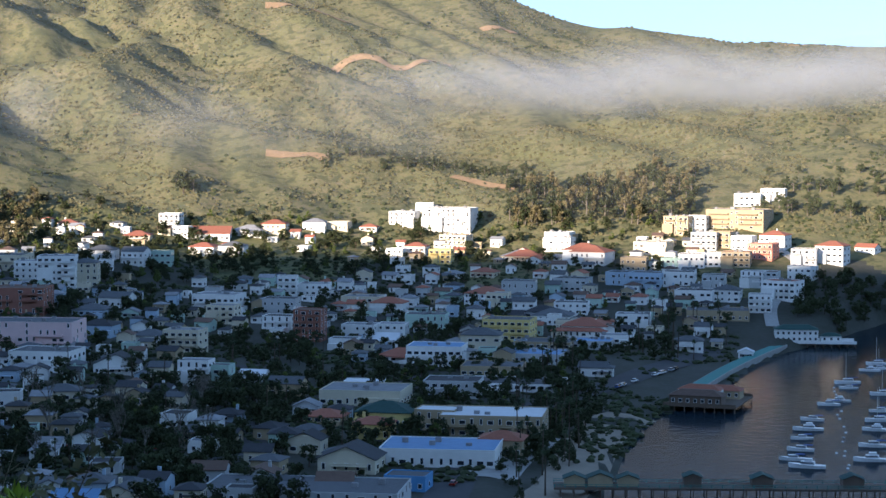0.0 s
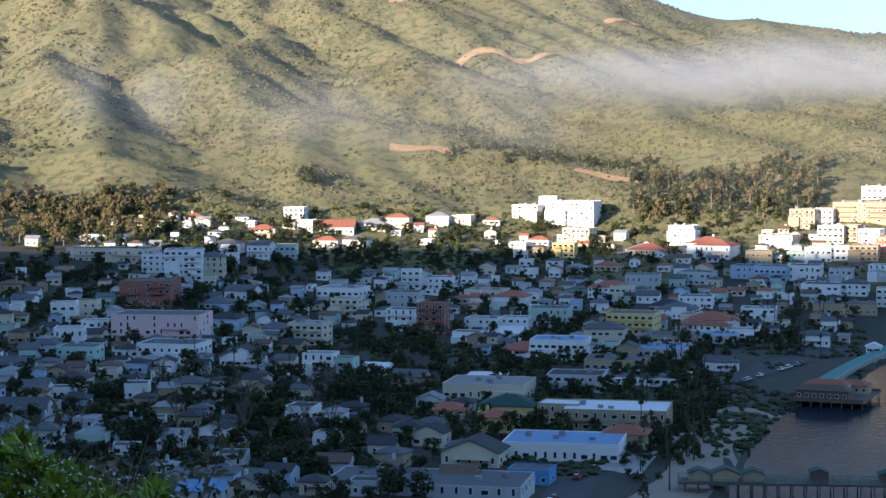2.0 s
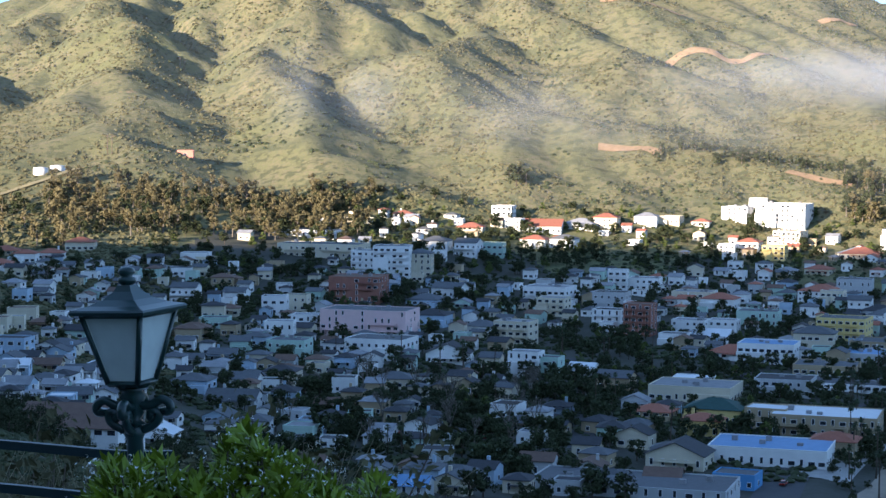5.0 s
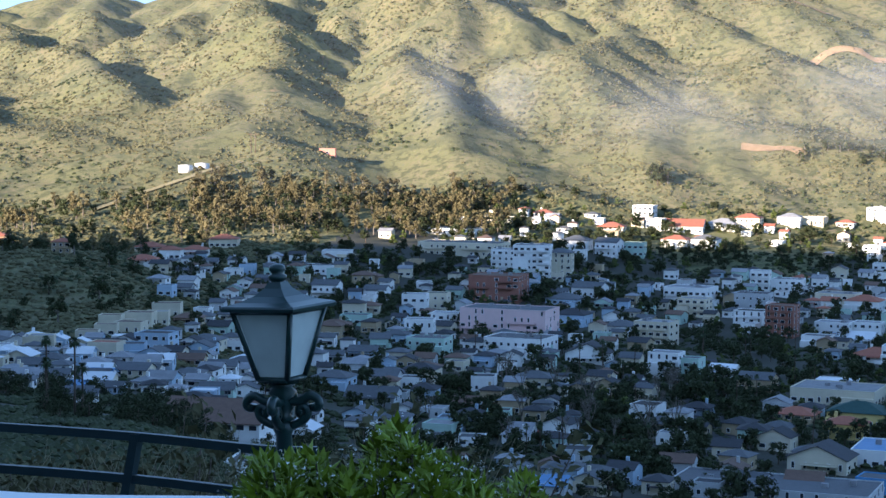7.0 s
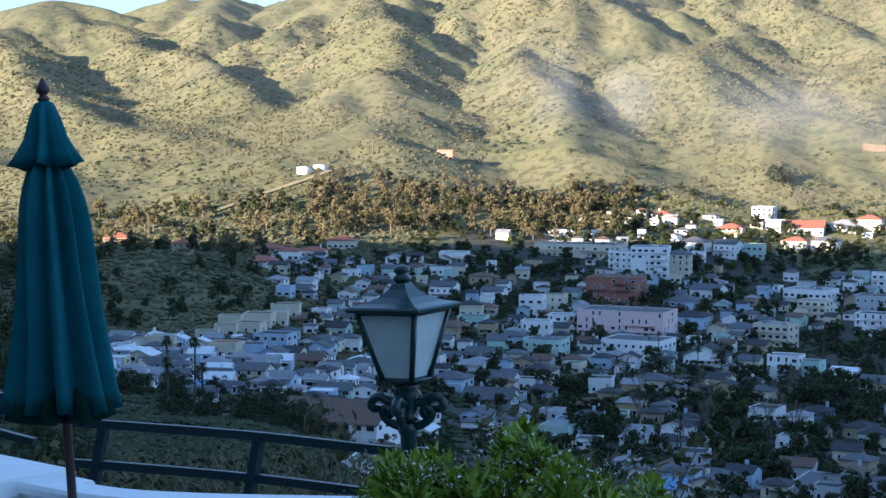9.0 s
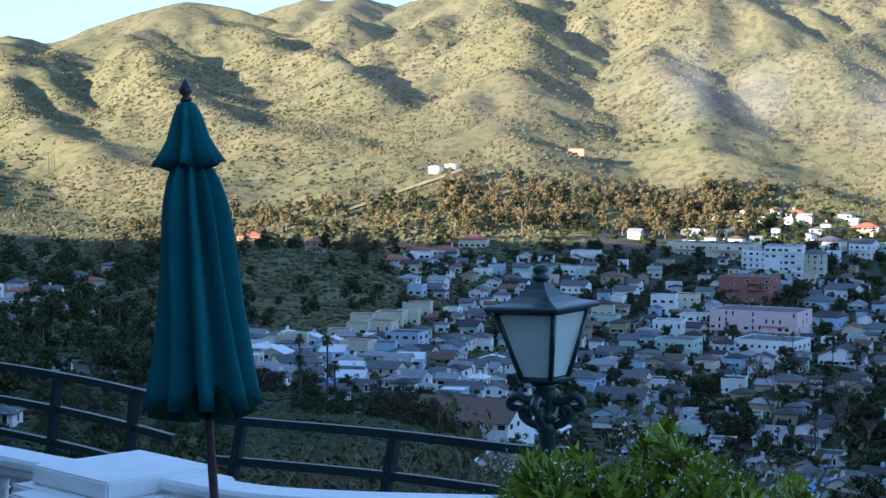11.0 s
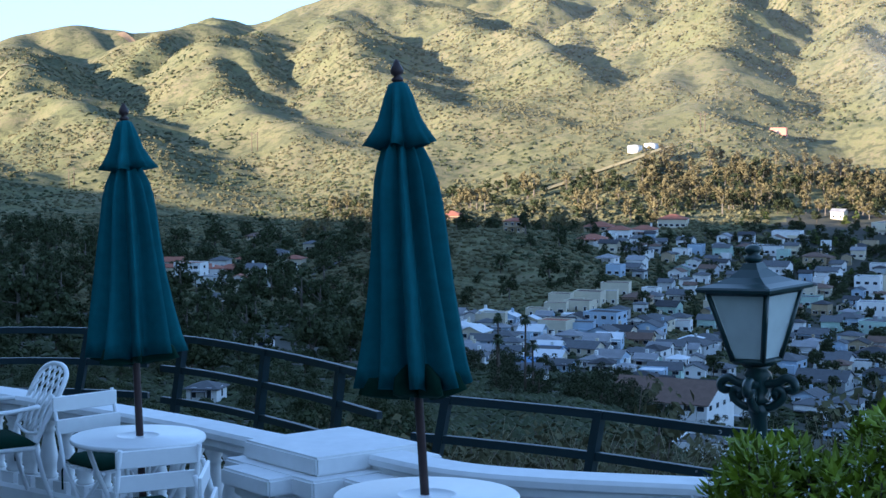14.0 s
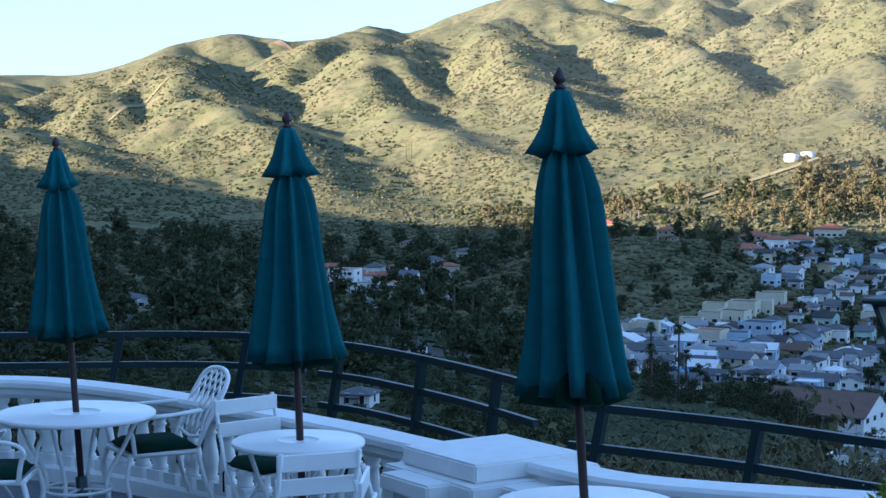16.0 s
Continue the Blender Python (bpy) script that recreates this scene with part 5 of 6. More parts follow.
# umbrellas, furled
def umbrella(az, d, fin_z, size, lean, turn, seed):
    rng = random.Random(seed)
    drop = fin_z - FLOOR
    m = Matrix.Translation(spot(az, d, fin_z)) @ pose(0, 0, 0, 0, 0, az) @ pose(0, 0, 0, 0, lean, 0) @ pose(0, 0, 0, 0, 0, turn)
    ob = thing("patio_umbrella", "furled green cloth patio umbrella on a dark brown pole", "umbrella", "terrace umbrellas", m)
    S = size
    bm = bmesh.new()
    rod(bm, (0, 0, -drop - 0.05), (0, 0, -0.12 * S), 0.020, n=10)
    part("pole", bm, POLE_WOOD, ob)
    bm = bmesh.new()
    lathe(bm, [(0.012 * S, -0.105 * S), (0.026 * S, -0.09 * S), (0.026 * S, -0.082 * S), (0.014 * S, -0.072 * S), (0.026 * S, -0.06 * S), (0.029 * S, -0.045 * S), (0.018 * S, -0.025 * S), (0.012 * S, -0.012 * S), (0.004 * S, 0.0)], 12)
    part("finial", bm, POLE_WOOD, ob, "turned dark wooden finial")

    def cloth(rows, folds, depth, phase, wav):
        bm = bmesh.new()
        n = folds * 10
        rings = []
        for r, z, dp in rows:
            ring = []
            for k in range(n):
                a = k * math.tau / n
                f = 1.6 * (0.5 - abs(math.sin(0.5 * (folds * a + phase)))) + 0.5 * math.cos(folds * a + phase) + wav * math.sin(3 * a + z * 4 + phase) + 0.25 * math.sin(2 * folds * a + 1.3)
                rr = r * (1 + dp * f * depth)
                ring.append(bm.verts.new((S * rr * math.cos(a), S * rr * math.sin(a), S * (z + (0.03 * math.cos(folds * a + phase) + 0.02 * math.sin(2 * a)) * max(0, dp - 0.75) * 1.5))))
            rings.append(ring)
        for a, b in zip(rings, rings[1:]):
            for k in range(n):
                bm.faces.new((a[k], a[(k + 1) % n], b[(k + 1) % n], b[k])).smooth = True
        return bm

    bm = cloth([(0.020, -0.095, 0.0), (0.038, -0.105, 0.2), (0.054, -0.16, 0.5), (0.070, -0.25, 0.8), (0.090, -0.31, 0.95), (0.114, -0.366, 1.05), (0.094, -0.362, 1.0), (0.06, -0.30, 0.6)], 6, 0.36, rng.uniform(0, 6), 0.25)
    part("top_cap", bm, CLOTH, ob)
    rows = [(0.055, -0.34, 0.3), (0.074, -0.38, 0.7), (0.090, -0.44, 0.85), (0.106, -0.52, 0.9), (0.118, -0.62, 0.9), (0.130, -0.76, 0.9), (0.147, -0.95, 0.9), (0.167, -1.15, 0.92), (0.183, -1.30, 0.97), (0.192, -1.385, 1.05), (0.175, -1.37, 1.0), (0.12, -1.30, 0.7)]
    bm = cloth(rows, 9, 0.30, rng.uniform(0, 6), 0.35)
    part("canopy", bm, CLOTH, ob)
    # folds under the hem: their shade is coloured in with the dark cushion green
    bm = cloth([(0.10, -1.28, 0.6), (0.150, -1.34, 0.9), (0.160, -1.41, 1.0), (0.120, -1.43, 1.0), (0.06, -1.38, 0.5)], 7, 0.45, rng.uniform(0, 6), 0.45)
    part("inner_folds", bm, CUSHION_AND_HEM_SHADE, ob, "underside folds below the hem, their shade coloured in as dark green")
    bm = bmesh.new()
    lathe(bm, [(0.024, -0.02), (0.21, -0.0), (0.21, 0.05), (0.06, 0.09), (0.035, 0.12), (0.035, 0.32), (0.024, 0.33)], 16, (0, 0, -drop))
    part("stand", bm, GREEN_METAL, ob)
    return ob


umbrella(28.94, 8.0, EYE_Z + 0.19, 1.0, -3.6, 20, 1)
umbrella(37.14, 10.0, EYE_Z + 0.01, 0.95, -2.0, 70, 2)
umbrella(43.98, 11.3, EYE_Z - 0.14, 0.84, -3.4, 130, 3)


def table(az, d, z, r):
    m = Matrix.Translation(spot(az, d))
    ob = thing("round_table", "round white enamelled metal terrace table", "table", "terrace tables", m)
    h = z - FLOOR
    bm = bmesh.new()
    n = 40
    prof = [(r * 0.985, h - 0.028), (r, h - 0.022), (r, h - 0.006), (r * 0.985, h), (r * 0.33, h), (r * 0.325, h + 0.003), (r * 0.30, h + 0.003), (r * 0.295, h), (0.03, h)]
    lathe(bm, prof, n)
    part("tabletop", bm, WHITE_PAINT, ob)
    for k in range(4):
        a = k * math.tau / 4 + 0.4
        c, s = math.cos(a), math.sin(a)
        bm = bmesh.new()
        pts = [Vector((c * q * r, s * q * r, zz)) for q, zz in ((0.80, h - 0.03), (0.62, h * 0.72), (0.40, h * 0.45), (0.46, h * 0.22), (0.68, 0.04), (0.76, 0.015), (0.80, 0.05))]
        tube(bm, smooth_path(pts, 5), 0.013)
        part("leg", bm, WHITE_PAINT, ob)
    bm = bmesh.new()
    ring = [Vector((0.43 * r * math.cos(k * math.tau / 24), 0.43 * r * math.sin(k * math.tau / 24), h * 0.36)) for k in range(25)]
    tube(bm, ring, 0.010)
    for k in range(4):
        a = k * math.tau / 4 + 0.4
        rod(bm, (0.03, 0, h * 0.36), (0.43 * r * math.cos(a), 0.43 * r * math.sin(a), h * 0.36), 0.008, n=6)
    part("brace_ring", bm, WHITE_PAINT, ob)
    return ob


table(28.05, 8.0, EYE_Z - 1.665, 0.40)
table(36.84, 10.0, EYE_Z - 1.738, 0.355)
table(43.5, 11.3, EYE_Z - 1.765, 0.47)


def cushion(ob, w, z):
    bm = bmesh.new()
    bmesh.ops.create_grid(bm, x_segments=8, y_segments=8, size=w / 2)
    for v in bm.verts:
        e = max(abs(v.co.x), abs(v.co.y)) / (w / 2)
        v.co.z = z + 0.05 * math.sqrt(max(0, 1 - e ** 4)) + 0.012
    ret = bmesh.ops.duplicate(bm, geom=bm.verts[:] + bm.edges[:] + bm.faces[:])
    for g in ret["geom"]:
        if isinstance(g, bmesh.types.BMVert):
            g.co.z = 2 * (z + 0.012) - g.co.z
    bmesh.ops.remove_doubles(bm, verts=bm.verts[:], dist=0.002)
    for f in bm.faces:
        f.smooth = True
    bmesh.ops.recalc_face_normals(bm, faces=bm.faces)
    cu = part("cushion", bm, CUSHION_AND_HEM_SHADE, ob, "dark green tied seat cushion")
    for sx in (-1, 1):
        bm = bmesh.new()
        tube(bm, [Vector((sx * w * 0.46, w * 0.46, z)), Vector((sx * w * 0.5, w * 0.52, z - 0.05)), Vector((sx * w * 0.49, w * 0.53, z - 0.16))], 0.006)
        part("tie", bm, CUSHION_AND_HEM_SHADE, cu)


def lattice_chair(az, d, turn):
    """A cast chair with a woven lattice back; its back is towards +y."""
    ob = thing("lattice_armchair", "white cast-metal armchair with lattice back and green cushion", "chair", "lattice chairs", Matrix.Translation(spot(az, d)) @ pose(0, 0, 0, 0, 0, turn))
    for sx in (-1, 1):
        for name, pts in (("front_leg", ((0.22, -0.22, 0.43), (0.235, -0.25, 0.30), (0.21, -0.22, 0.14), (0.235, -0.27, 0.0))),
                          ("back_leg", ((0.20, 0.21, 0.43), (0.21, 0.25, 0.25), (0.22, 0.34, 0.0)))):
            bm = bmesh.new()
            tube(bm, smooth_path([(sx * a, b, c) for a, b, c in pts], 5), 0.016)
            part(name, bm, WHITE_PAINT, ob)
        bm = bmesh.new()
        tube(bm, smooth_path([(sx * 0.21, 0.23, 0.68), (sx * 0.26, 0.05, 0.67), (sx * 0.28, -0.17, 0.66), (sx * 0.28, -0.24, 0.61), (sx * 0.26, -0.22, 0.55), (sx * 0.24, -0.20, 0.44)], 5), 0.014)
        part("armrest", bm, WHITE_PAINT, ob)
    bm = bmesh.new()
    tube(bm, [Vector(p) for p in ((-0.22, -0.22, 0.43), (0.22, -0.22, 0.43), (0.20, 0.21, 0.43), (-0.20, 0.21, 0.43), (-0.22, -0.22, 0.43))], 0.016)
    box(bm, -0.20, 0.20, -0.20, 0.19, 0.425, 0.437)
    part("seat", bm, WHITE_PAINT, ob)
    bm = bmesh.new()

    def back(u, v):    # u across, v up
        return Vector((u, 0.21 + 0.17 * v + 0.05 * v * v, 0.45 + 0.43 * v))

    frame_pts = [back(-0.19, 0), back(-0.215, 0.4), back(-0.22, 0.8), back(-0.16, 0.98), back(0, 1.04), back(0.16, 0.98), back(0.22, 0.8), back(0.215, 0.4), back(0.19, 0)]
    tube(bm, smooth_path(frame_pts, 5), 0.016)
    tube(bm, smooth_path([back(-0.2, 0.16), back(0, 0.10), back(0.2, 0.16)], 5), 0.011)
    part("back_frame", bm, WHITE_PAINT, ob)
    bm = bmesh.new()
    for k in range(-4, 6):
        u0 = k * 0.085 - 0.04
        for sgn in (-1, 1):
            pts = []
            for j in range(9):
                v = 0.14 + j / 8 * 0.86
                u = sgn * (u0 + (v - 0.14) * 0.26 + 0.03 * math.sin(v * 7))
                if abs(u) < 0.212 - max(0, v - 0.8) * 0.35:
                    pts.append(back(u, v))
            if len(pts) > 1:
                tube(bm, pts, 0.0075, 5)
    part("lattice", bm, WHITE_PAINT, ob)
    cushion(ob, 0.42, 0.445)
    return ob


def folding_chair(az, d, turn, pad=True):
    """A slatted folding chair; its back is towards +y."""
    ob = thing("folding_chair", "white slatted folding bistro chair with dark green pad", "chair", "folding chairs", Matrix.Translation(spot(az, d)) @ pose(0, 0, 0, 0, 0, turn))
    for sx in (-1, 1):
        bm = bmesh.new()
        tube(bm, [Vector((sx * 0.20, 0.27, 0.84)), Vector((sx * 0.20, 0.16, 0.45)), Vector((sx * 0.20, -0.24, 0.0))], 0.012)
        part("back_post", bm, WHITE_PAINT, ob)
        bm = bmesh.new()
        tube(bm, [Vector((sx * 0.18, -0.20, 0.45)), Vector((sx * 0.18, 0.02, 0.24)), Vector((sx * 0.18, 0.26, 0.0))], 0.012)
        part("leg", bm, WHITE_PAINT, ob)
    for z0, y0 in ((0.745, 0.245), (0.62, 0.21)):
        bm = bmesh.new()
        box(bm, -0.215, 0.215, y0 - 0.008, y0 + 0.010, z0, z0 + 0.085)
        bmesh.ops.bevel(bm, geom=bm.edges[:], offset=0.004, segments=1, affect="EDGES")
        part("back_slat", bm, WHITE_PAINT, ob)
    for k in range(5):
        bm = bmesh.new()
        yy = -0.19 + k * 0.08
        box(bm, -0.20, 0.20, yy, yy + 0.06, 0.445, 0.46)
        part("seat_slat", bm, WHITE_PAINT, ob)
    if pad:
        cushion(ob, 0.38, 0.465)
    return ob


lattice_chair(41.2, 11.6, -30)
lattice_chair(46.0, 10.9, 124)
lattice_chair(45.3, 8.2, 165)
folding_chair(37.7, 10.75, 72)
folding_chair(36.7, 9.35, 235)
folding_chair(33.2, 8.55, 120, False)
folding_chair(46.8, 12.3, 100)


# the lamp
def lantern():
    x, y = spot(18.2, 7.5).xy
    ob = thing("lamp_post", "dark green cast lamp post with frosted four-sided lantern", "lamp post", "", pose(x, y, EYE_Z - 0.55) @ pose(0, 0, 0, 0, -2.6, 0) @ pose(0, 0, 0, 0, 0, 18.7 - 31))
    bm = bmesh.new()
    lathe(bm, [(0.02, -0.075), (0.036, -0.06), (0.036, -0.045), (0.022, -0.038), (0.034, -0.024), (0.030, -0.008), (0.012, 0.0)], 12)
    part("finial", bm, GREEN_METAL, ob)
    bm = bmesh.new()
    prof = [(0.028, -0.07), (0.040, -0.095), (0.072, -0.125), (0.115, -0.146), (0.163, -0.158), (0.168, -0.166), (0.165, -0.178), (0.135, -0.180)]
    rings = [[bm.verts.new((sx * r, sy * r, z)) for sx, sy in ((-1, -1), (1, -1), (1, 1), (-1, 1))] for r, z in prof]
    for a, b in zip(rings, rings[1:]):
        for k in range(4):
            bm.faces.new((a[k], b[k], b[(k + 1) % 4], a[(k + 1) % 4]))
    bm.faces.new(rings[0]), bm.faces.new(rings[-1][::-1])
    bmesh.ops.recalc_face_normals(bm, faces=bm.faces)
    part("roof", bm, GREEN_METAL, ob)
    r0, r1, z0, z1 = 0.132, 0.066, -0.178, -0.455
    for k in range(4):
        rot = Matrix.Rotation(k * math.pi / 2, 4, "Z")
        bm = bmesh.new()
        a, b = rot @ Vector((r0, r0, z0)), rot @ Vector((r1, r1, z1))
        rod(bm, a, b, 0.012, n=4)
        part("corner_bar", bm, GREEN_METAL, ob)
        bm = bmesh.new()
        q = [rot @ Vector(v) for v in ((-r0, r0 - 0.006, z0), (r0, r0 - 0.006, z0), (r1, r1 - 0.006, z1), (-r1, r1 - 0.006, z1))]
        fv, bv = [bm.verts.new(v) for v in q], [bm.verts.new(Vector((v.x * 0.96, v.y * 0.96, v.z))) for v in q]
        bm.faces.new(fv), bm.faces.new(bv[::-1])
        for i in range(4):
            bm.faces.new((fv[i], fv[(i + 1) % 4], bv[(i + 1) % 4], bv[i]))
        bmesh.ops.recalc_face_normals(bm, faces=bm.faces)
        part("pane", bm, FROSTED, ob, "frosted glass pane")
        for rr, zz, t in ((r0, z0, 0.014), (r1, z1, 0.012)):
            bm = bmesh.new()
            rod(bm, rot @ Vector((-rr, rr, zz)), rot @ Vector((rr, rr, zz)), t, n=4)
            part("cross_bar", bm, GREEN_METAL, ob)
    bm = bmesh.new()
    lathe(bm, [(0.07, -0.475), (0.085, -0.455), (0.075, -0.445), (0.03, -0.440)], 4)
    lathe(bm, [(0.05, -0.62), (0.03, -0.60), (0.045, -0.575), (0.035, -0.54), (0.055, -0.51), (0.04, -0.49), (0.06, -0.476)], 12)
    part("collar", bm, GREEN_METAL, ob)
    for k in range(4):
        a = k * math.pi / 2 + 0.25
        c, s = math.cos(a), math.sin(a)
        bm = bmesh.new()
        pts = [(0.03, -0.55), (0.075, -0.545), (0.115, -0.525), (0.145, -0.54), (0.148, -0.565), (0.128, -0.572), (0.122, -0.556)]
        tube(bm, smooth_path([(c * r, s * r, z) for r, z in pts], 4), 0.019)
        pts = [(0.035, -0.645), (0.07, -0.63), (0.098, -0.605), (0.10, -0.575), (0.075, -0.57), (0.068, -0.592), (0.08, -0.60)]
        tube(bm, smooth_path([(c * r, s * r, z) for r, z in pts], 4), 0.018)
        part("scroll", bm, GREEN_METAL, ob, "curled leaf bracket")
    bm = bmesh.new()
    lathe(bm, [(0.085, -2.1), (0.085, -1.9), (0.045, -1.8), (0.036, -1.0), (0.032, -0.68), (0.042, -0.66), (0.030, -0.61)], 12)
    part("post", bm, GREEN_METAL, ob)


lantern()


# the rail fence beyond the balustrade
def rail_fence():
    ob = thing("rail_fence", "dark teal metal rail fence with leaning posts", "fence")
    K = 1.2
    z_top = -2.15
    runs = [[(58, 16.4), (50, 16.1), (45.8, 15.8), (40, 15.6), (36.6, 15.2)],
            [(36.2, 14.95), (34.6, 14.5), (32, 13.5), (29.6, 12.5)],
            [(28.6, 11.7), (26.8, 11.5), (22.9, 11.05), (19, 10.55), (17.4, 10.5)]]
    for run in runs:
        path = smooth_path([spot(a, d * K, EYE_Z + z_top) for a, d in run], 4)
        for dz in (0.0, -0.30, -0.60):
            bm = bmesh.new()
            sweep(bm, [p + Vector((0, 0, dz)) for p in path], [(-0.025, -0.06), (-0.025, 0.0), (0.025, 0.0), (0.025, -0.06)])
            part("rail", bm, FENCE_METAL, ob)
        gone, step = 0.3, 1.28
        for a, b in zip(path, path[1:]):
            ln = (b - a).length
            while gone < ln:
                p = a + (b - a) * gone / ln
                t = (b - a).normalized()
                bm = bmesh.new()
                n = Vector((-t.y, t.x, 0)) * 0.034
                up = t * 0.10 + Vector((0, 0, 0.5))
                q0, q1 = p - up * 2.6, p - Vector((0, 0, 0.01))
                vs = [bm.verts.new(c + n * s1 + t * 0.034 * s2) for c in (q0, q1) for s1, s2 in ((-1, -1), (1, -1), (1, 1), (-1, 1))]
                for f in ((3, 2, 1, 0), (4, 5, 6, 7), (0, 1, 5, 4), (1, 2, 6, 5), (2, 3, 7, 6), (3, 0, 4, 7)):
                    bm.faces.new([vs[k] for k in f])
                part("post", bm, FENCE_METAL, ob)
                gone += step
            gone -= ln


rail_fence()


# the flowering bush in front of the lamp
def leaf_at(bm, p, direction, size, rng, up=None, mi=0):
    d = direction.normalized()
    tilt = Vector((rng.gauss(0, 1), rng.gauss(0, 1), rng.gauss(0, 1)))
    s = d.cross(tilt if up is None else up + tilt * 0.25).normalized()
    n = d.cross(s)
    a = p
    b1, b2 = p + d * size * 0.45 + s * size * 0.22 + n * size * 0.05, p + d * size * 0.45 - s * size * 0.22 + n * size * 0.05
    mid = p + d * size * 0.5
    tip = p + d * size - n * size * 0.12
    va, v1, vm, v2, vt = [bm.verts.new(q) for q in (a, b1, mid, b2, tip)]
    for f in ((va, v1, vm), (va, vm, v2), (v1, vt, vm), (vm, vt, v2)):
        bm.faces.new(f).material_index = mi


def bush():
    rng = random.Random(5)
    c = spot(15.4, 5.9) + Vector((0.08, 0, 0))
    ob = thing("flowering_bush", "glossy green bush with tiny white blossoms", "bush", "", Matrix.Translation(c))
    right = Vector((math.cos(radians(15.6)), math.sin(radians(15.6)), 0))
    ahead = Vector((-right.y, right.x, 0))
    stems, leaves, blooms = bmesh.new(), bmesh.new(), bmesh.new()
    tips = []
    for k in range(720):
        u = rng.uniform(-1, 1)
        w = rng.uniform(-0.45, 0.45)
        h = (1.46 - 0.34 * abs(u + 0.05) ** 3 - 0.25 * abs(w) + 0.06 * math.sin(u * 9 + 0.6) + 0.05 * math.sin(u * 17 + w * 6) - 0.40 * rng.random() ** 1.5)
        base = right * u * 0.25 + ahead * w * 0.4
        tip = right * u * 0.58 + ahead * w + Vector((0, 0, h))
        rod(stems, base * 0.5, tip, 0.012, 0.003, 4)
        tips.append(tip)
    for tip in tips:    # a whorl of leaves at each tip, and looser ones below it
        up = Vector((rng.gauss(0, 0.6), rng.gauss(0, 0.6), 1)).normalized()
        side = up.orthogonal().normalized()
        for ring, (drop, rise, n) in enumerate(((0.0, 0.9, 5), (0.02, 0.35, 7), (0.045, 0.0, 7), (0.08, -0.3, 6))):
            for k in range(n):
                turn = Matrix.Rotation(k * math.tau / n + ring * 0.7 + rng.uniform(-0.3, 0.3), 3, up)
                out = turn @ side
                p = tip - up * (drop + rng.uniform(-0.012, 0.012)) + out * 0.008
                leaf_at(leaves, p, out + up * (rise + rng.uniform(-0.2, 0.2)), rng.uniform(0.034, 0.068), rng, up)
        if rng.random() < 0.6:
            for _ in range(7):
                p = tip + Vector((rng.gauss(0, 0.05), rng.gauss(0, 0.05), rng.uniform(-0.05, 0.05)))
                for _ in range(2):
                    leaf_at(blooms, p, Vector((rng.gauss(0, 1), rng.gauss(0, 1), rng.gauss(0, 1))), 0.012, rng)
    part("branching_stem", stems, BARK, ob)
    tagged(part("foliage", leaves, LEAVES["bush"], ob), kind="stuff")
    tagged(part("blossom", blooms, WHITE_PAINT, ob, "tiny white blossoms"), kind="stuff")


bush()


# ---- the waterfront ----
def ribbon(name, label, category, pts, width, material, lift=0.12, per=8, thick=0.0):
    """A strip of ground laid along a line."""
    path = smooth_path([Vector((*polar(math.degrees(math.atan2(-x, y)), math.hypot(x, y)), 0)) for x, y in pts], per)
    bm = bmesh.new()
    rows = []
    for i, p in enumerate(path):
        t = path[min(i + 1, len(path) - 1)] - path[max(i - 1, 0)]
        n = Vector((-t.y, t.x, 0)).normalized()
        row = []
        for k in range(5):
            q = p + n * width * (k / 4 - 0.5)
            row.append(bm.verts.new((q.x, q.y, max(float(land(q.x, q.y)), 0.0) + lift)))
        rows.append(row)
    for a, b in zip(rows, rows[1:]):
        for k in range(4):
            bm.faces.new((a[k], b[k], b[k + 1], a[k + 1])).smooth = True
    bmesh.ops.recalc_face_normals(bm, faces=bm.faces)
    return tagged(part(name, bm, material), label, category, kind="structure")


ribbon("beach", "narrow beach of damp brown sand", "beach", [(26, 520), (38, 560), (48, 620), (60, 675), (70, 695)], 20, SAND, 0.10)
ribbon("plaza", "pale concrete plaza beside the beach", "pavement", [(14, 560), (22, 600), (34, 640)], 16, CONCRETE, 0.3)
ribbon("shore_road", "dark asphalt shore road", "road", [(-4, 470), (4, 560), (14, 640), (36, 710), (66, 765), (104, 850), (132, 905)], 13, ASPHALT, 0.22)
ribbon("town_road", "dark asphalt street through the park", "road", [(-60, 560), (-70, 640), (-82, 720), (-92, 800)], 18, ASPHALT, 0.25)
ribbon("town_street", "dark asphalt street between the blocks", "road", [(-20, 620), (-14, 760), (-4, 900)], 9, ASPHALT, 0.25)
ribbon("hill_road", "pale road climbing the slope above the shore", "road", [(168, 960), (176, 1010), (196, 1060), (212, 1100), (206, 1150)], 7, CONCRETE, 0.5)
ribbon("canyon_road", "asphalt road winding up the canyon", "road", [(-418, 640), (-440, 700), (-452, 760), (-470, 820), (-500, 880)], 10, ASPHALT, 0.4)


def seawall():
    ob = thing("seawall_promenade", "stone seawall with a teal-edged promenade", "seawall", "")
    path = smooth_path([Vector((104, 770, 0)), Vector((124, 826, 0)), Vector((146, 880, 0)), Vector((164, 920, 0))], 8)
    for name, prof, m in (("wall", [(-4.0, -3), (-4.0, 2.2), (4.0, 2.2), (4.0, -3)], CONCRETE), ("walk", [(-3.6, 2.21), (-3.6, 2.45), (3.4, 2.45), (3.4, 2.21)], TEAL_PAINT), ("parapet", [(-4.3, 1.6), (-4.3, 3.1), (-3.8, 3.1), (-3.8, 1.6)], CONCRETE)):
        bm = bmesh.new()
        sweep(bm, path, prof)
        part(name, bm, m, ob)


seawall()


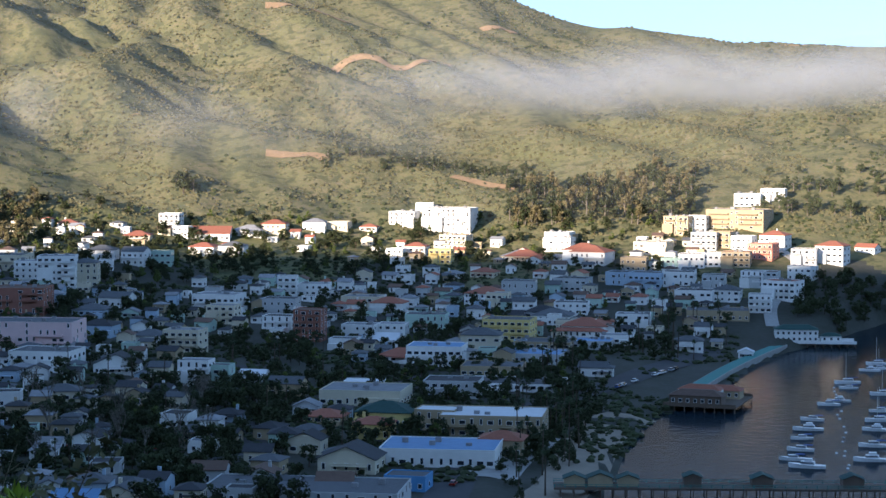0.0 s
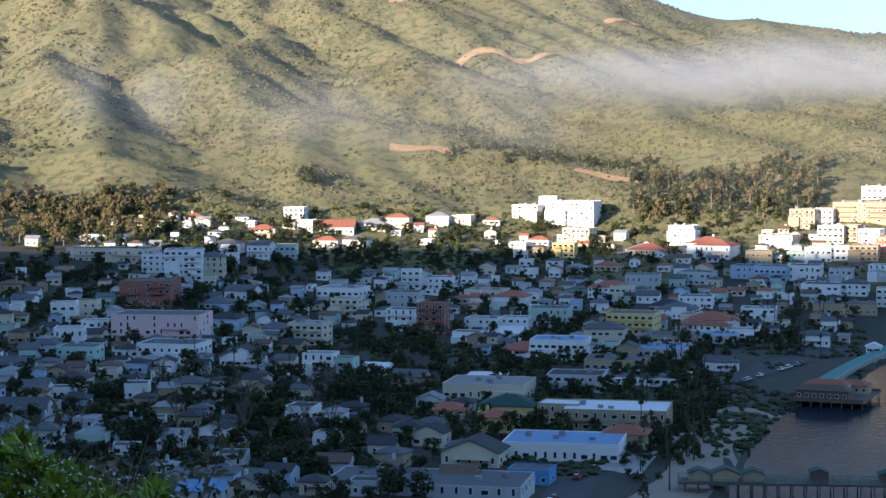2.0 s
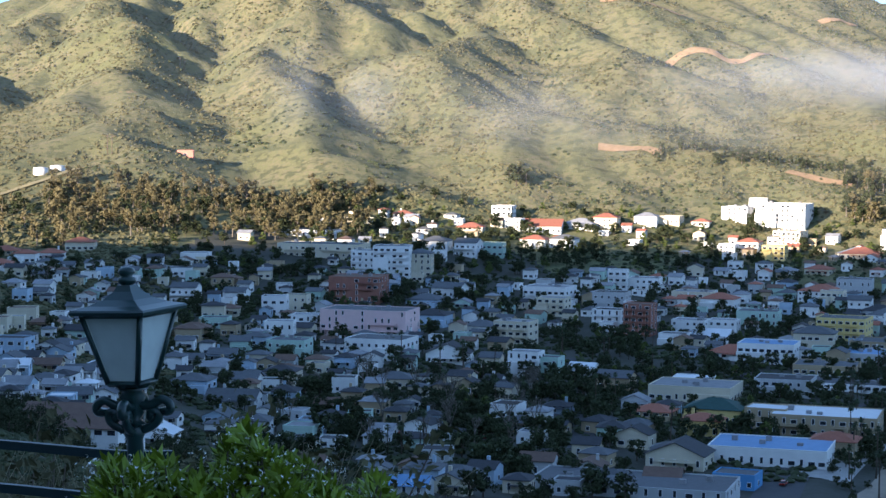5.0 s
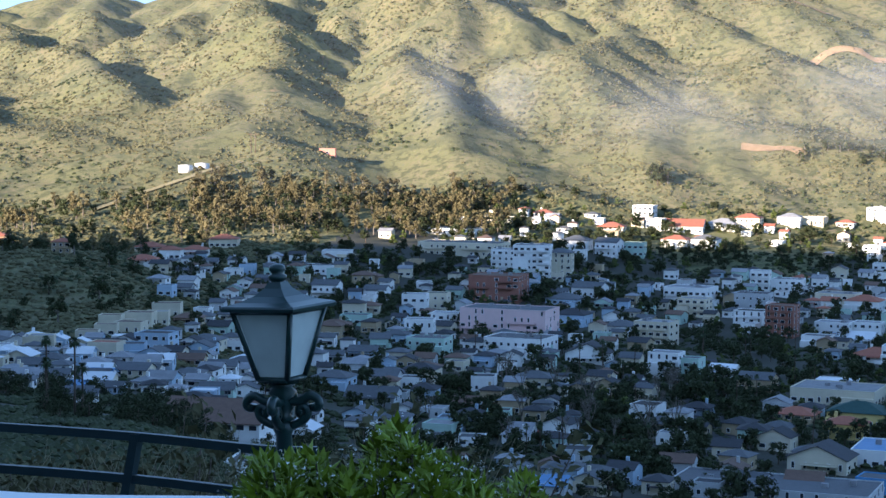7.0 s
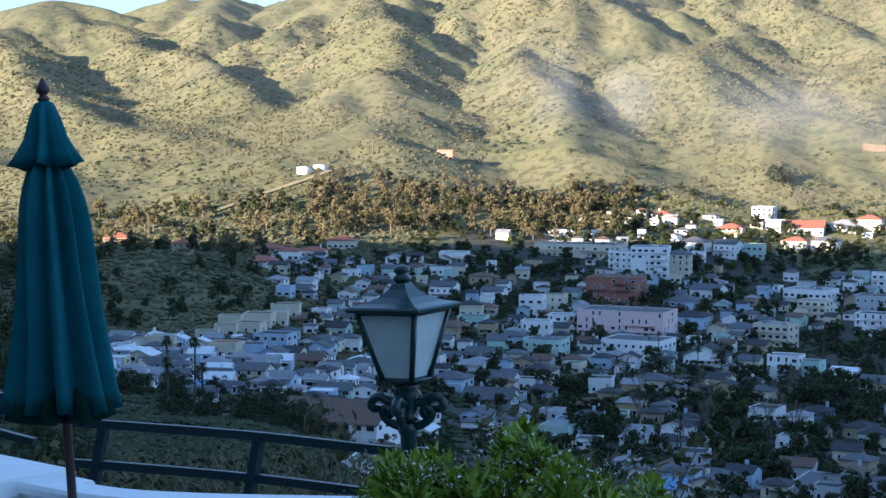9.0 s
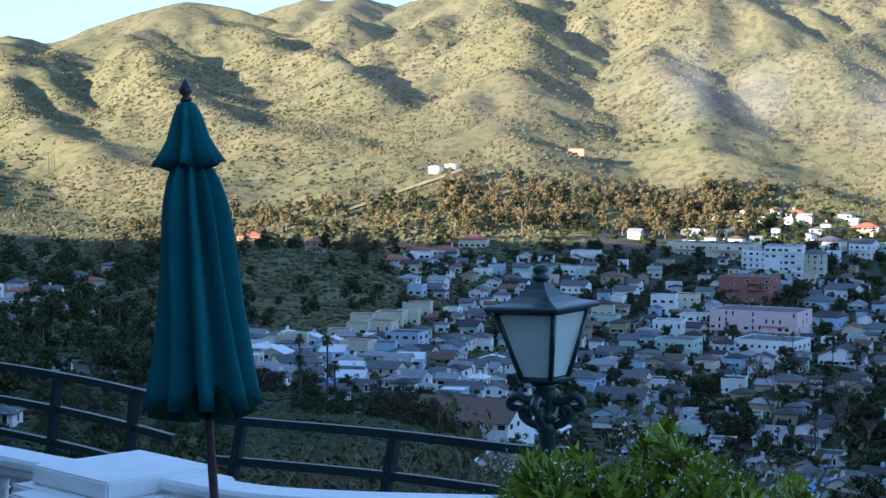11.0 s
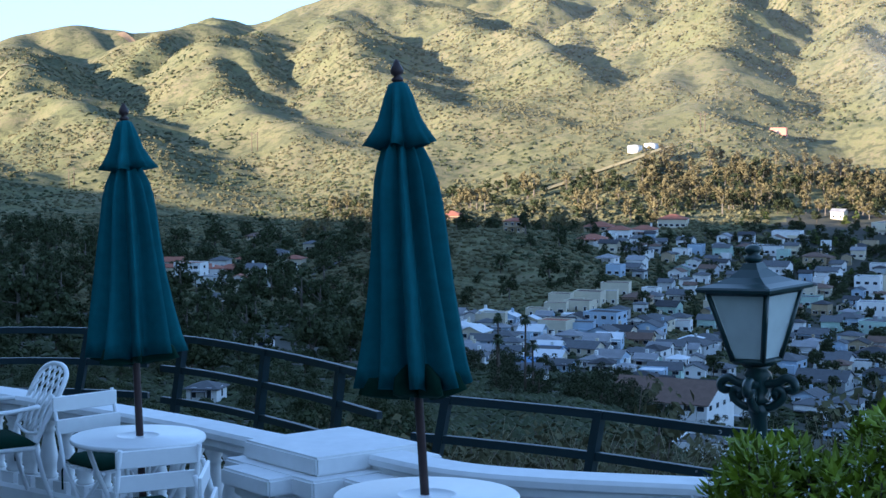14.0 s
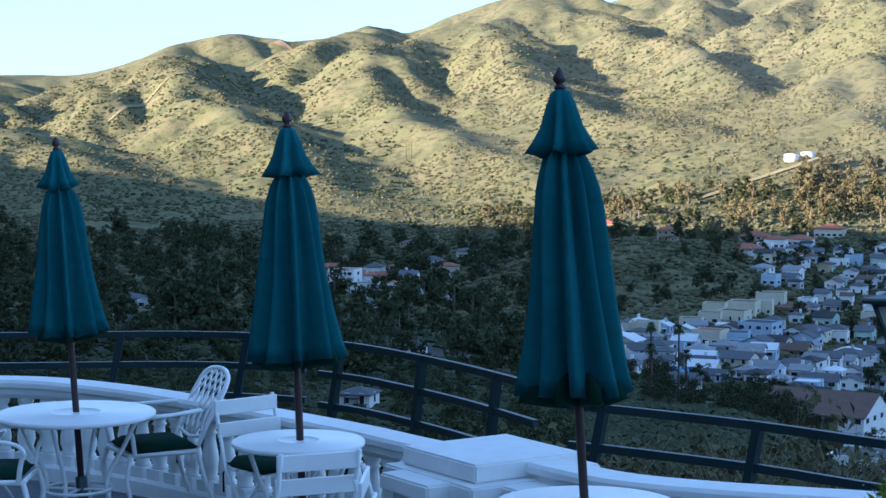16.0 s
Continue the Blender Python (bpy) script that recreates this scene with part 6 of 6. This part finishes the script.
def deck_building(name, label, x, y, turn, w, d, deck_m, rooms):
    """A building over the water on piles; rooms: x, y, width, depth, height, wall, roof, shape."""
    ob = thing(name, label, "building", "", pose(x, y, 0, 0, 0, turn))
    bm = bmesh.new()
    box(bm, -w / 2, w / 2, 0, d, 2.0, 2.5)
    part("deck", bm, deck_m, ob)
    n = int(w / 4)
    for k in range(n + 1):
        for yy in (0.6, d * 0.5, d - 0.6):
            bm = bmesh.new()
            xx = -w / 2 + 0.5 + k * (w - 1) / n
            rod(bm, (xx, yy, -4), (xx, yy, 2.0), 0.22, n=7)
            part("pile", bm, TIMBER, ob)
    for k in range(2):
        bm = bmesh.new()
        box(bm, -w / 2, w / 2, 0.02 + k * (d - 0.2), 0.14 + k * (d - 0.2), 2.5, 3.5)
        part("railing", bm, deck_m, ob)
    for rx, ry, rw, rd, rh, wall, roof, hip in rooms:
        bm = bmesh.new()
        box(bm, rx - rw / 2, rx + rw / 2, ry, ry + rd, 2.5, 2.5 + rh)
        wl = part("wall", bm, WALLS[wall], ob)
        bm = bmesh.new()
        z = 2.5 + rh
        rise = (min(rw, rd) * 0.22) if hip else 0.3
        a = [bm.verts.new(p) for p in ((rx - rw / 2 - 0.6, ry - 0.6, z), (rx + rw / 2 + 0.6, ry - 0.6, z), (rx + rw / 2 + 0.6, ry + rd + 0.6, z), (rx - rw / 2 - 0.6, ry + rd + 0.6, z))]
        i = min(rw, rd) * 0.42 if hip else 0.5
        b = [bm.verts.new(p) for p in ((rx - rw / 2 + i, ry + i, z + rise), (rx + rw / 2 - i, ry + i, z + rise), (rx + rw / 2 - i, ry + rd - i, z + rise), (rx - rw / 2 + i, ry + rd - i, z + rise))]
        bm.faces.new(a[::-1]), bm.faces.new(b)
        for k in range(4):
            bm.faces.new((a[k], a[(k + 1) % 4], b[(k + 1) % 4], b[k]))
        part("roof", bm, ROOFS[roof], ob)
        for fl in range(max(1, int(rh / 2.8))):
            for k in range(int(rw / 2.6)):
                o = new("window", WINDOWS[0])
                o.parent = ob
                o.matrix_basis = pose(rx - rw / 2 + (k + 0.5) * rw / int(rw / 2.6), ry - 0.02, 3.4 + fl * 2.9)
    return ob


deck_building("waterfront_clubhouse", "white two-storey clubhouse with green roof on piles", 184, 930, -6, 40, 14, WALLS["white"],
              [(-9, 2.5, 21, 10, 6.2, "white", "green", True), (8, 4, 10, 7, 3.0, "white", "green", True)])
deck_building("waterfront_restaurant", "brown timber restaurant on a deck over the water", 97, 712, -20, 28, 34, TIMBER,
              [(-2, 2, 20, 9, 3.6, "brown", "brown", True), (-3, 13, 16, 8, 4.4, "white", "red", True), (4, 23, 14, 8, 3.2, "tan", "red", True)])


def pier():
    ob = thing("pleasure_pier", "long timber pier with teal railings and small booths", "pier", "", pose(84, 541, 0, 0, 0, -2))
    bm = bmesh.new()
    box(bm, -52, 60, -4, 5, 3.2, 3.8)
    part("deck", bm, TIMBER, ob)
    for k in range(29):
        for yy in (-3.4, 4.4):
            bm = bmesh.new()
            rod(bm, (-50 + k * 3.8, yy, -4), (-50 + k * 3.8, yy, 3.2), 0.2, n=6)
            part("pile", bm, TIMBER, ob)
    for yy in (-3.9, 4.9):
        for zz in (4.25, 4.75):
            bm = bmesh.new()
            box(bm, -52, 60, yy - 0.06, yy + 0.06, zz, zz + 0.12)
            part("rail", bm, TEAL_PAINT, ob)
        for k in range(38):
            bm = bmesh.new()
            box(bm, -51.9 + k * 3, -51.7 + k * 3, yy - 0.07, yy + 0.07, 3.8, 4.85)
            part("rail_post", bm, TEAL_PAINT, ob)
    for x0, w, h, wall, roof in ((-46, 6, 2.2, "tan", "green"), (-38.5, 7, 2.4, "tan", "green"), (-30.5, 6, 2.2, "tan", "green"), (-12, 5, 2.8, "brown", "green"), (8, 6, 2.4, "brown", "green"), (34, 6, 2.4, "brown", "green")):
        bm = bmesh.new()
        box(bm, x0 - w / 2, x0 + w / 2, -1.5, 3.5, 3.8, 3.8 + h)
        a, b, c = bm.verts.new((x0 - w / 2, -1.5, 3.8 + h)), bm.verts.new((x0 + w / 2, -1.5, 3.8 + h)), bm.verts.new((x0, -1.5, 3.8 + h + w * 0.2))
        bm.faces.new((a, b, c))
        booth = part("booth", bm, WALLS[wall], ob)
        bm = bmesh.new()
        for s in (-1, 1):
            q = [(x0 + s * (w / 2 + 0.4), -2.0, 3.75 + h), (x0 + s * (w / 2 + 0.4), 4, 3.75 + h), (x0, 4, 3.9 + h + w * 0.2), (x0, -2.0, 3.9 + h + w * 0.2)]
            lo = [bm.verts.new(p) for p in q]
            hi = [bm.verts.new((p[0], p[1], p[2] + 0.15)) for p in q]
            bm.faces.new(lo), bm.faces.new(hi)
            for k in range(4):
                bm.faces.new((lo[k], lo[(k + 1) % 4], hi[(k + 1) % 4], hi[k]))
        bmesh.ops.recalc_face_normals(bm, faces=bm.faces)
        part("roof", bm, ROOFS[roof], booth)


pier()


def boat_kind(length, kind):
    ob = thing("motor_boat" if kind < 2 else "sailing_boat", ("white motor boat with blue canvas at a mooring", "white cabin cruiser at a mooring", "white sailing boat with bare mast at a mooring")[kind], "boat", "moored boats")
    L, B = length, length * 0.30
    bm = bmesh.new()
    rows = []
    for t, w, z0, z1 in ((-0.5, 0.75, -0.2, 0.95), (-0.2, 1.0, -0.35, 1.0), (0.15, 0.92, -0.35, 1.15), (0.38, 0.5, -0.25, 1.35), (0.5, 0.03, 0.2, 1.5)):
        rows.append([bm.verts.new((t * L, s * B / 2 * w * k, z)) for s, k, z in ((-1, 1, z1), (-1, 0.7, z0), (1, 0.7, z0), (1, 1, z1))])
    for a, b in zip(rows, rows[1:]):
        for k in range(4):
            bm.faces.new((a[k], a[(k + 1) % 4], b[(k + 1) % 4], b[k]))
    bm.faces.new(rows[0]), bm.faces.new(rows[-1])
    bmesh.ops.recalc_face_normals(bm, faces=bm.faces)
    part("hull", bm, HULL, ob)
    bm = bmesh.new()
    box(bm, -0.22 * L, 0.16 * L, -B * 0.33, B * 0.33, 0.95, 2.1)
    bmesh.ops.bevel(bm, geom=bm.edges[:], offset=0.2, segments=2, affect="EDGES")
    cb = part("cabin", bm, HULL, ob)
    bm = bmesh.new()
    box(bm, -0.18 * L, 0.165 * L, -B * 0.335, B * 0.335, 1.45, 1.85)
    part("window_band", bm, GLASS_DARK, cb)
    if kind == 0:
        bm = bmesh.new()
        box(bm, -0.45 * L, -0.12 * L, -B * 0.38, B * 0.38, 2.2, 2.35)
        part("canopy", bm, BOAT_BLUE, ob, "blue canvas canopy")
    if kind == 1:
        bm = bmesh.new()
        box(bm, -0.15 * L, 0.06 * L, -B * 0.28, B * 0.28, 2.1, 2.9)
        part("flybridge", bm, HULL, ob)
    if kind == 2:
        bm = bmesh.new()
        rod(bm, (0.05 * L, 0, 1.0), (0.05 * L, 0, L * 1.15), 0.09, 0.05, 6)
        part("mast", bm, TANK, ob)
        bm = bmesh.new()
        rod(bm, (0.05 * L, 0, 2.4), (-0.4 * L, 0, 2.5), 0.16, 0.12, 6)
        part("boom", bm, BOAT_BLUE, ob)
    return ob


BOATS = [boat_kind(9.5, 0), boat_kind(11.0, 1), boat_kind(10.5, 2)]
placed = set()
rng = random.Random(9)
for x, y, k in ((113, 607, 0), (115, 593, 1), (119, 625, 0), (124, 649, 0), (130, 669, 1), (136, 692, 0), (150, 731, 0), (156, 741, 1), (168, 779, 0), (171, 796, 2), (138, 605, 1), (145, 633, 0), (154, 668, 1), (160, 690, 2), (166, 714, 2), (190, 838, 1), (199, 862, 2), (178, 760, 2), (196, 845, 2), (150, 590, 1), (160, 640, 1), (172, 690, 0)):
    m = pose(x, y, 0, 0, 0, 172 + rng.uniform(-10, 10) if k < 2 else 185 + rng.uniform(-8, 8)) @ Matrix.Scale(rng.uniform(0.8, 1.1), 4)
    if k in placed:
        b = copy_thing(BOATS[k], m)
        b.matrix_basis = m
    else:
        placed.add(k)
        BOATS[k].matrix_world = m
bm = bmesh.new()
lathe(bm, [(0.1, -0.5), (0.45, -0.3), (0.55, 0.0), (0.45, 0.35), (0.12, 0.5)], 10)
buoy = tagged(part("mooring_buoy", bm, BUOY_W), "small white mooring buoy on the water", "buoy", "mooring buoys")
buoy.matrix_world = pose(130, 620, 0)
for k in range(17):
    copy_thing(buoy, pose(125 + k * 2.4 + rng.uniform(-1, 1), 575 + k * 13 + rng.uniform(-4, 4), 0))


# ---- parked cars ----
def car_kind(paint):
    ob = thing("parked_car", "small parked car at the side of the street", "car", "parked cars")
    bm = bmesh.new()
    box(bm, -2.2, 2.2, -0.88, 0.88, 0.35, 0.95)
    bmesh.ops.bevel(bm, geom=bm.edges[:], offset=0.15, segments=2, affect="EDGES")
    part("body", bm, paint, ob)
    bm = bmesh.new()
    v0 = [bm.verts.new((x, y, 0.94)) for x, y in ((-1.9, -0.8), (1.2, -0.8), (1.2, 0.8), (-1.9, 0.8))]
    v1 = [bm.verts.new((x, y, 1.5)) for x, y in ((-1.5, -0.66), (0.5, -0.66), (0.5, 0.66), (-1.5, 0.66))]
    bm.faces.new(v1)
    for k in range(4):
        bm.faces.new((v0[k], v0[(k + 1) % 4], v1[(k + 1) % 4], v1[k]))
    part("cabin", bm, GLASS_DARK, ob)
    bm = bmesh.new()
    box(bm, -1.45, 0.45, -0.64, 0.64, 1.502, 1.55)
    part("roof", bm, paint, ob)
    for x in (-1.35, 1.35):
        for y in (-0.82, 0.82):
            bm = bmesh.new()
            rod(bm, (x, y - 0.1, 0.32), (x, y + 0.1, 0.32), 0.32, n=10)
            part("wheel", bm, ROOFS["dark"], ob)
    return ob


CARS = [car_kind(p) for p in CAR_PAINTS]
seen = set()
for k in range(64):
    i = rng.randrange(len(CARS))
    line = rng.choice((((-69, 560), (-100, 800)), ((-51, 560), (-82, 800)), ((-8, 480), (26, 680)), ((-25, 620), (-10, 880)), ((-9, 620), (2, 880)), ((70, 760), (112, 850)), ((-130, 590), (-60, 600))))
    t = rng.random()
    x, y = (line[0][j] + (line[1][j] - line[0][j]) * t for j in (0, 1))
    m = pose(x, y, float(land(x, y)) + 0.3, 0, 0, math.degrees(math.atan2(line[1][1] - line[0][1], line[1][0] - line[0][0])) + rng.uniform(-4, 4))
    if i in seen:
        copy_thing(CARS[i], m)
    else:
        seen.add(i)
        CARS[i].matrix_world = m


# ---- on the hills ----
def on_hill(az, d):
    x, y = polar(az, d)
    return x, y, float(land(x, y))


def water_tank(az, d, r, h):
    x, y, z = on_hill(az, d)
    ob = thing("water_tank", "squat white steel water tank on a hillside", "tank", "water tanks", pose(x, y, z))
    bm = bmesh.new()
    lathe(bm, [(r, -4), (r, h)], 24)
    part("shell", bm, TANK, ob)
    bm = bmesh.new()
    lathe(bm, [(r + 0.15, h), (r + 0.15, h + 0.2), (0.3, h + 0.8)], 24)
    part("roof", bm, TANK, ob)


ribbon("bare_earth_bank", "orange bare earth bank along a hill track", "track", [(-123, 1928), (-85, 1982), (-37, 1964), (6, 2004)], 9, BARE_EARTH, 0.9)
ribbon("bare_earth_scar", "orange bare earth scar near the ridge", "track", [(-203, 2175), (-158, 2174), (-107, 2133)], 9, BARE_EARTH, 0.9)
ribbon("bare_earth_cut", "orange road cut on the upper slope", "track", [(43, 2176), (69, 2191), (81, 2170)], 9, BARE_EARTH, 0.9)
ribbon("bare_earth_band", "pale cut bank above the trees", "track", [(-139, 1486), (-112, 1484), (-90, 1461)], 9, BARE_EARTH, 0.9)
ribbon("hill_track", "pale dirt track on the hillside", "track", [(7, 1424), (32, 1404), (53, 1399)], 8, BARE_EARTH, 0.9)
ribbon("ridge_track", "pale dirt track winding along the spurs", "track", [(-1369, 1499), (-1409, 1638), (-1370, 1722)], 4, DRY_TRACK, 0.9)
ribbon("ridge_cut", "orange road cut below the skyline", "track", [(-1798, 2351), (-1711, 2307), (-1621, 2254)], 10, BARE_EARTH, 0.9)
ribbon("tank_track", "pale dirt track up to the water tanks", "track", [(-506, 1092), (-507, 1166), (-493, 1212), (-487, 1261), (-474, 1283)], 5, DRY_TRACK, 0.9)
water_tank(22.01, 1352, 5.0, 3.9)
water_tank(21.52, 1360, 5.0, 3.9)
house(-426, 1329, 11, 7, 4.0, "f", "coral", "red", 10, 3)


# power poles on the spurs
def power_pole(az, d, h):
    x, y, z = on_hill(az, d)
    ob = thing("power_pole", "tall brown timber power pole with crossarm", "power pole", "power poles", pose(x, y, z))
    bm = bmesh.new()
    rod(bm, (0, 0, -1), (0, 0, h), 0.35, 0.25, 7)
    part("shaft", bm, TIMBER, ob)
    bm = bmesh.new()
    box(bm, -2.0, 2.0, -0.15, 0.15, h - 1.6, h - 1.3)
    part("crossarm", bm, TIMBER, ob)


power_pole(33.55, 1588, 14)
power_pole(33.38, 1580, 14)
power_pole(38.97, 1408, 14)
power_pole(38.82, 1408, 14)
power_pole(20.06, 1400, 14)
power_pole(19.93, 1396, 14)
power_pole(17.91, 2024, 14)
power_pole(17.79, 2020, 14)


# ---- fog lying against the slope ----
def fog_material(name, seed, density):
    m = bpy.data.materials.new(name)
    m.use_nodes = True
    nt = m.node_tree
    nt.nodes.remove(nt.nodes["Principled BSDF"])
    out = nt.nodes["Material Output"]
    tc = nt.nodes.new("ShaderNodeTexCoord")
    n = nt.nodes.new("ShaderNodeTexNoise")
    n.noise_dimensions = "4D"
    n.inputs["W"].default_value = seed
    n.inputs["Scale"].default_value = 0.011
    n.inputs["Detail"].default_value = 6
    n.inputs["Roughness"].default_value = 0.5
    mp = nt.nodes.new("ShaderNodeMapping")
    mp.inputs["Scale"].default_value = (0.7, 0.7, 1.8)
    nt.links.new(tc.outputs["Object"], mp.inputs["Vector"])
    nt.links.new(mp.outputs[0], n.inputs["Vector"])
    at = nt.nodes.new("ShaderNodeAttribute")
    at.attribute_name = "thickness"
    r = nt.nodes.new("ShaderNodeMapRange")
    r.inputs["From Min"].default_value, r.inputs["From Max"].default_value = 0.22, 0.62
    nt.links.new(n.outputs["Fac"], r.inputs["Value"])
    mul = nt.nodes.new("ShaderNodeMath")
    mul.operation = "MULTIPLY"
    nt.links.new(r.outputs[0], mul.inputs[0])
    nt.links.new(at.outputs["Fac"], mul.inputs[1])
    mul2 = nt.nodes.new("ShaderNodeMath")
    mul2.operation = "MULTIPLY"
    mul2.inputs[1].default_value = density
    nt.links.new(mul.outputs[0], mul2.inputs[0])
    tr = nt.nodes.new("ShaderNodeBsdfTransparent")
    df = nt.nodes.new("ShaderNodeBsdfDiffuse")
    df.inputs["Color"].default_value = (0.195, 0.22, 0.265, 1)
    mix = nt.nodes.new("ShaderNodeMixShader")
    nt.links.new(mul2.outputs[0], mix.inputs[0])
    nt.links.new(tr.outputs[0], mix.inputs[1])
    nt.links.new(df.outputs[0], mix.inputs[2])
    nt.links.new(mix.outputs[0], out.inputs["Surface"])
    return m


def fog_bank(label, az0, az1, d, z0, z1, z0b, z1b, layers, density, seed):
    """Layers of thin fog; the lower and upper heights run from one end to the other."""
    bank = thing("fog_bank", label, "fog", "fog on the hills")
    for k in range(layers):
        nu, nv = 60, 16
        verts, faces, th = [], [], []
        dd = d + k * 22 - layers * 11
        for i in range(nu + 1):
            u = i / nu
            az = az0 + (az1 - az0) * u
            lo, hi = z0 + (z0b - z0) * u, z1 + (z1b - z1) * u
            wob = 10 * math.sin(u * 9 + k * 1.7) + 5 * math.sin(u * 23 + k)
            for j in range(nv + 1):
                v = j / nv
                r = dd + 25 * math.sin(math.pi * v) * -1 + 14 * math.sin(u * 14 + k * 2.1)
                x, y = polar(az, r)
                near = math.hypot(x, y) / r
                verts.append((x, y, EYE_Z + (lo + (hi - lo) * v + wob * (0.4 + 0.6 * v) - EYE_Z) * near))
                e = math.sin(math.pi * min(1, u / 0.5) / 2) ** 1.5 if u < 0.5 else (1.0 if az1 < -10 else math.cos(math.pi * (u - 0.5)) ** 1.2)
                th.append(e * max(0.0, math.sin(math.pi * v ** 0.8)) ** 1.4)
        for i in range(nu):
            for j in range(nv):
                a = i * (nv + 1) + j
                faces.append((a, a + 1, a + nv + 2, a + nv + 1))
        me = bpy.data.meshes.new("fog_layer")
        me.from_pydata(verts, [], faces)
        at = me.attributes.new("thickness", "FLOAT", "POINT")
        at.data.foreach_set("value", th)
        me.polygons.foreach_set("use_smooth", [True] * len(faces))
        me.materials.append(fog_material("fog", seed + k * 3.3, density))
        ob = new("fog_layer", me)
        ob.parent = bank
        ob.visible_shadow = False


fog_bank("white bank of low fog lying along the slope", 5.5, -16.5, 1560, 112, 172, 126, 182, 3, 0.46, 1.0)
fog_bank("thin wisp of fog rising from a gully", 16.0, 10.2, 1400, 88, 168, 92, 160, 1, 0.30, 20.0)
fog_bank("thin veil of fog above the houses", 12.0, -4.0, 1450, 80, 150, 84, 140, 1, 0.30, 40.0)
fog_bank("faint morning haze in front of the slopes", 46.0, -24.0, 1290, 20, 420, 20, 420, 1, 0.12, 60.0)
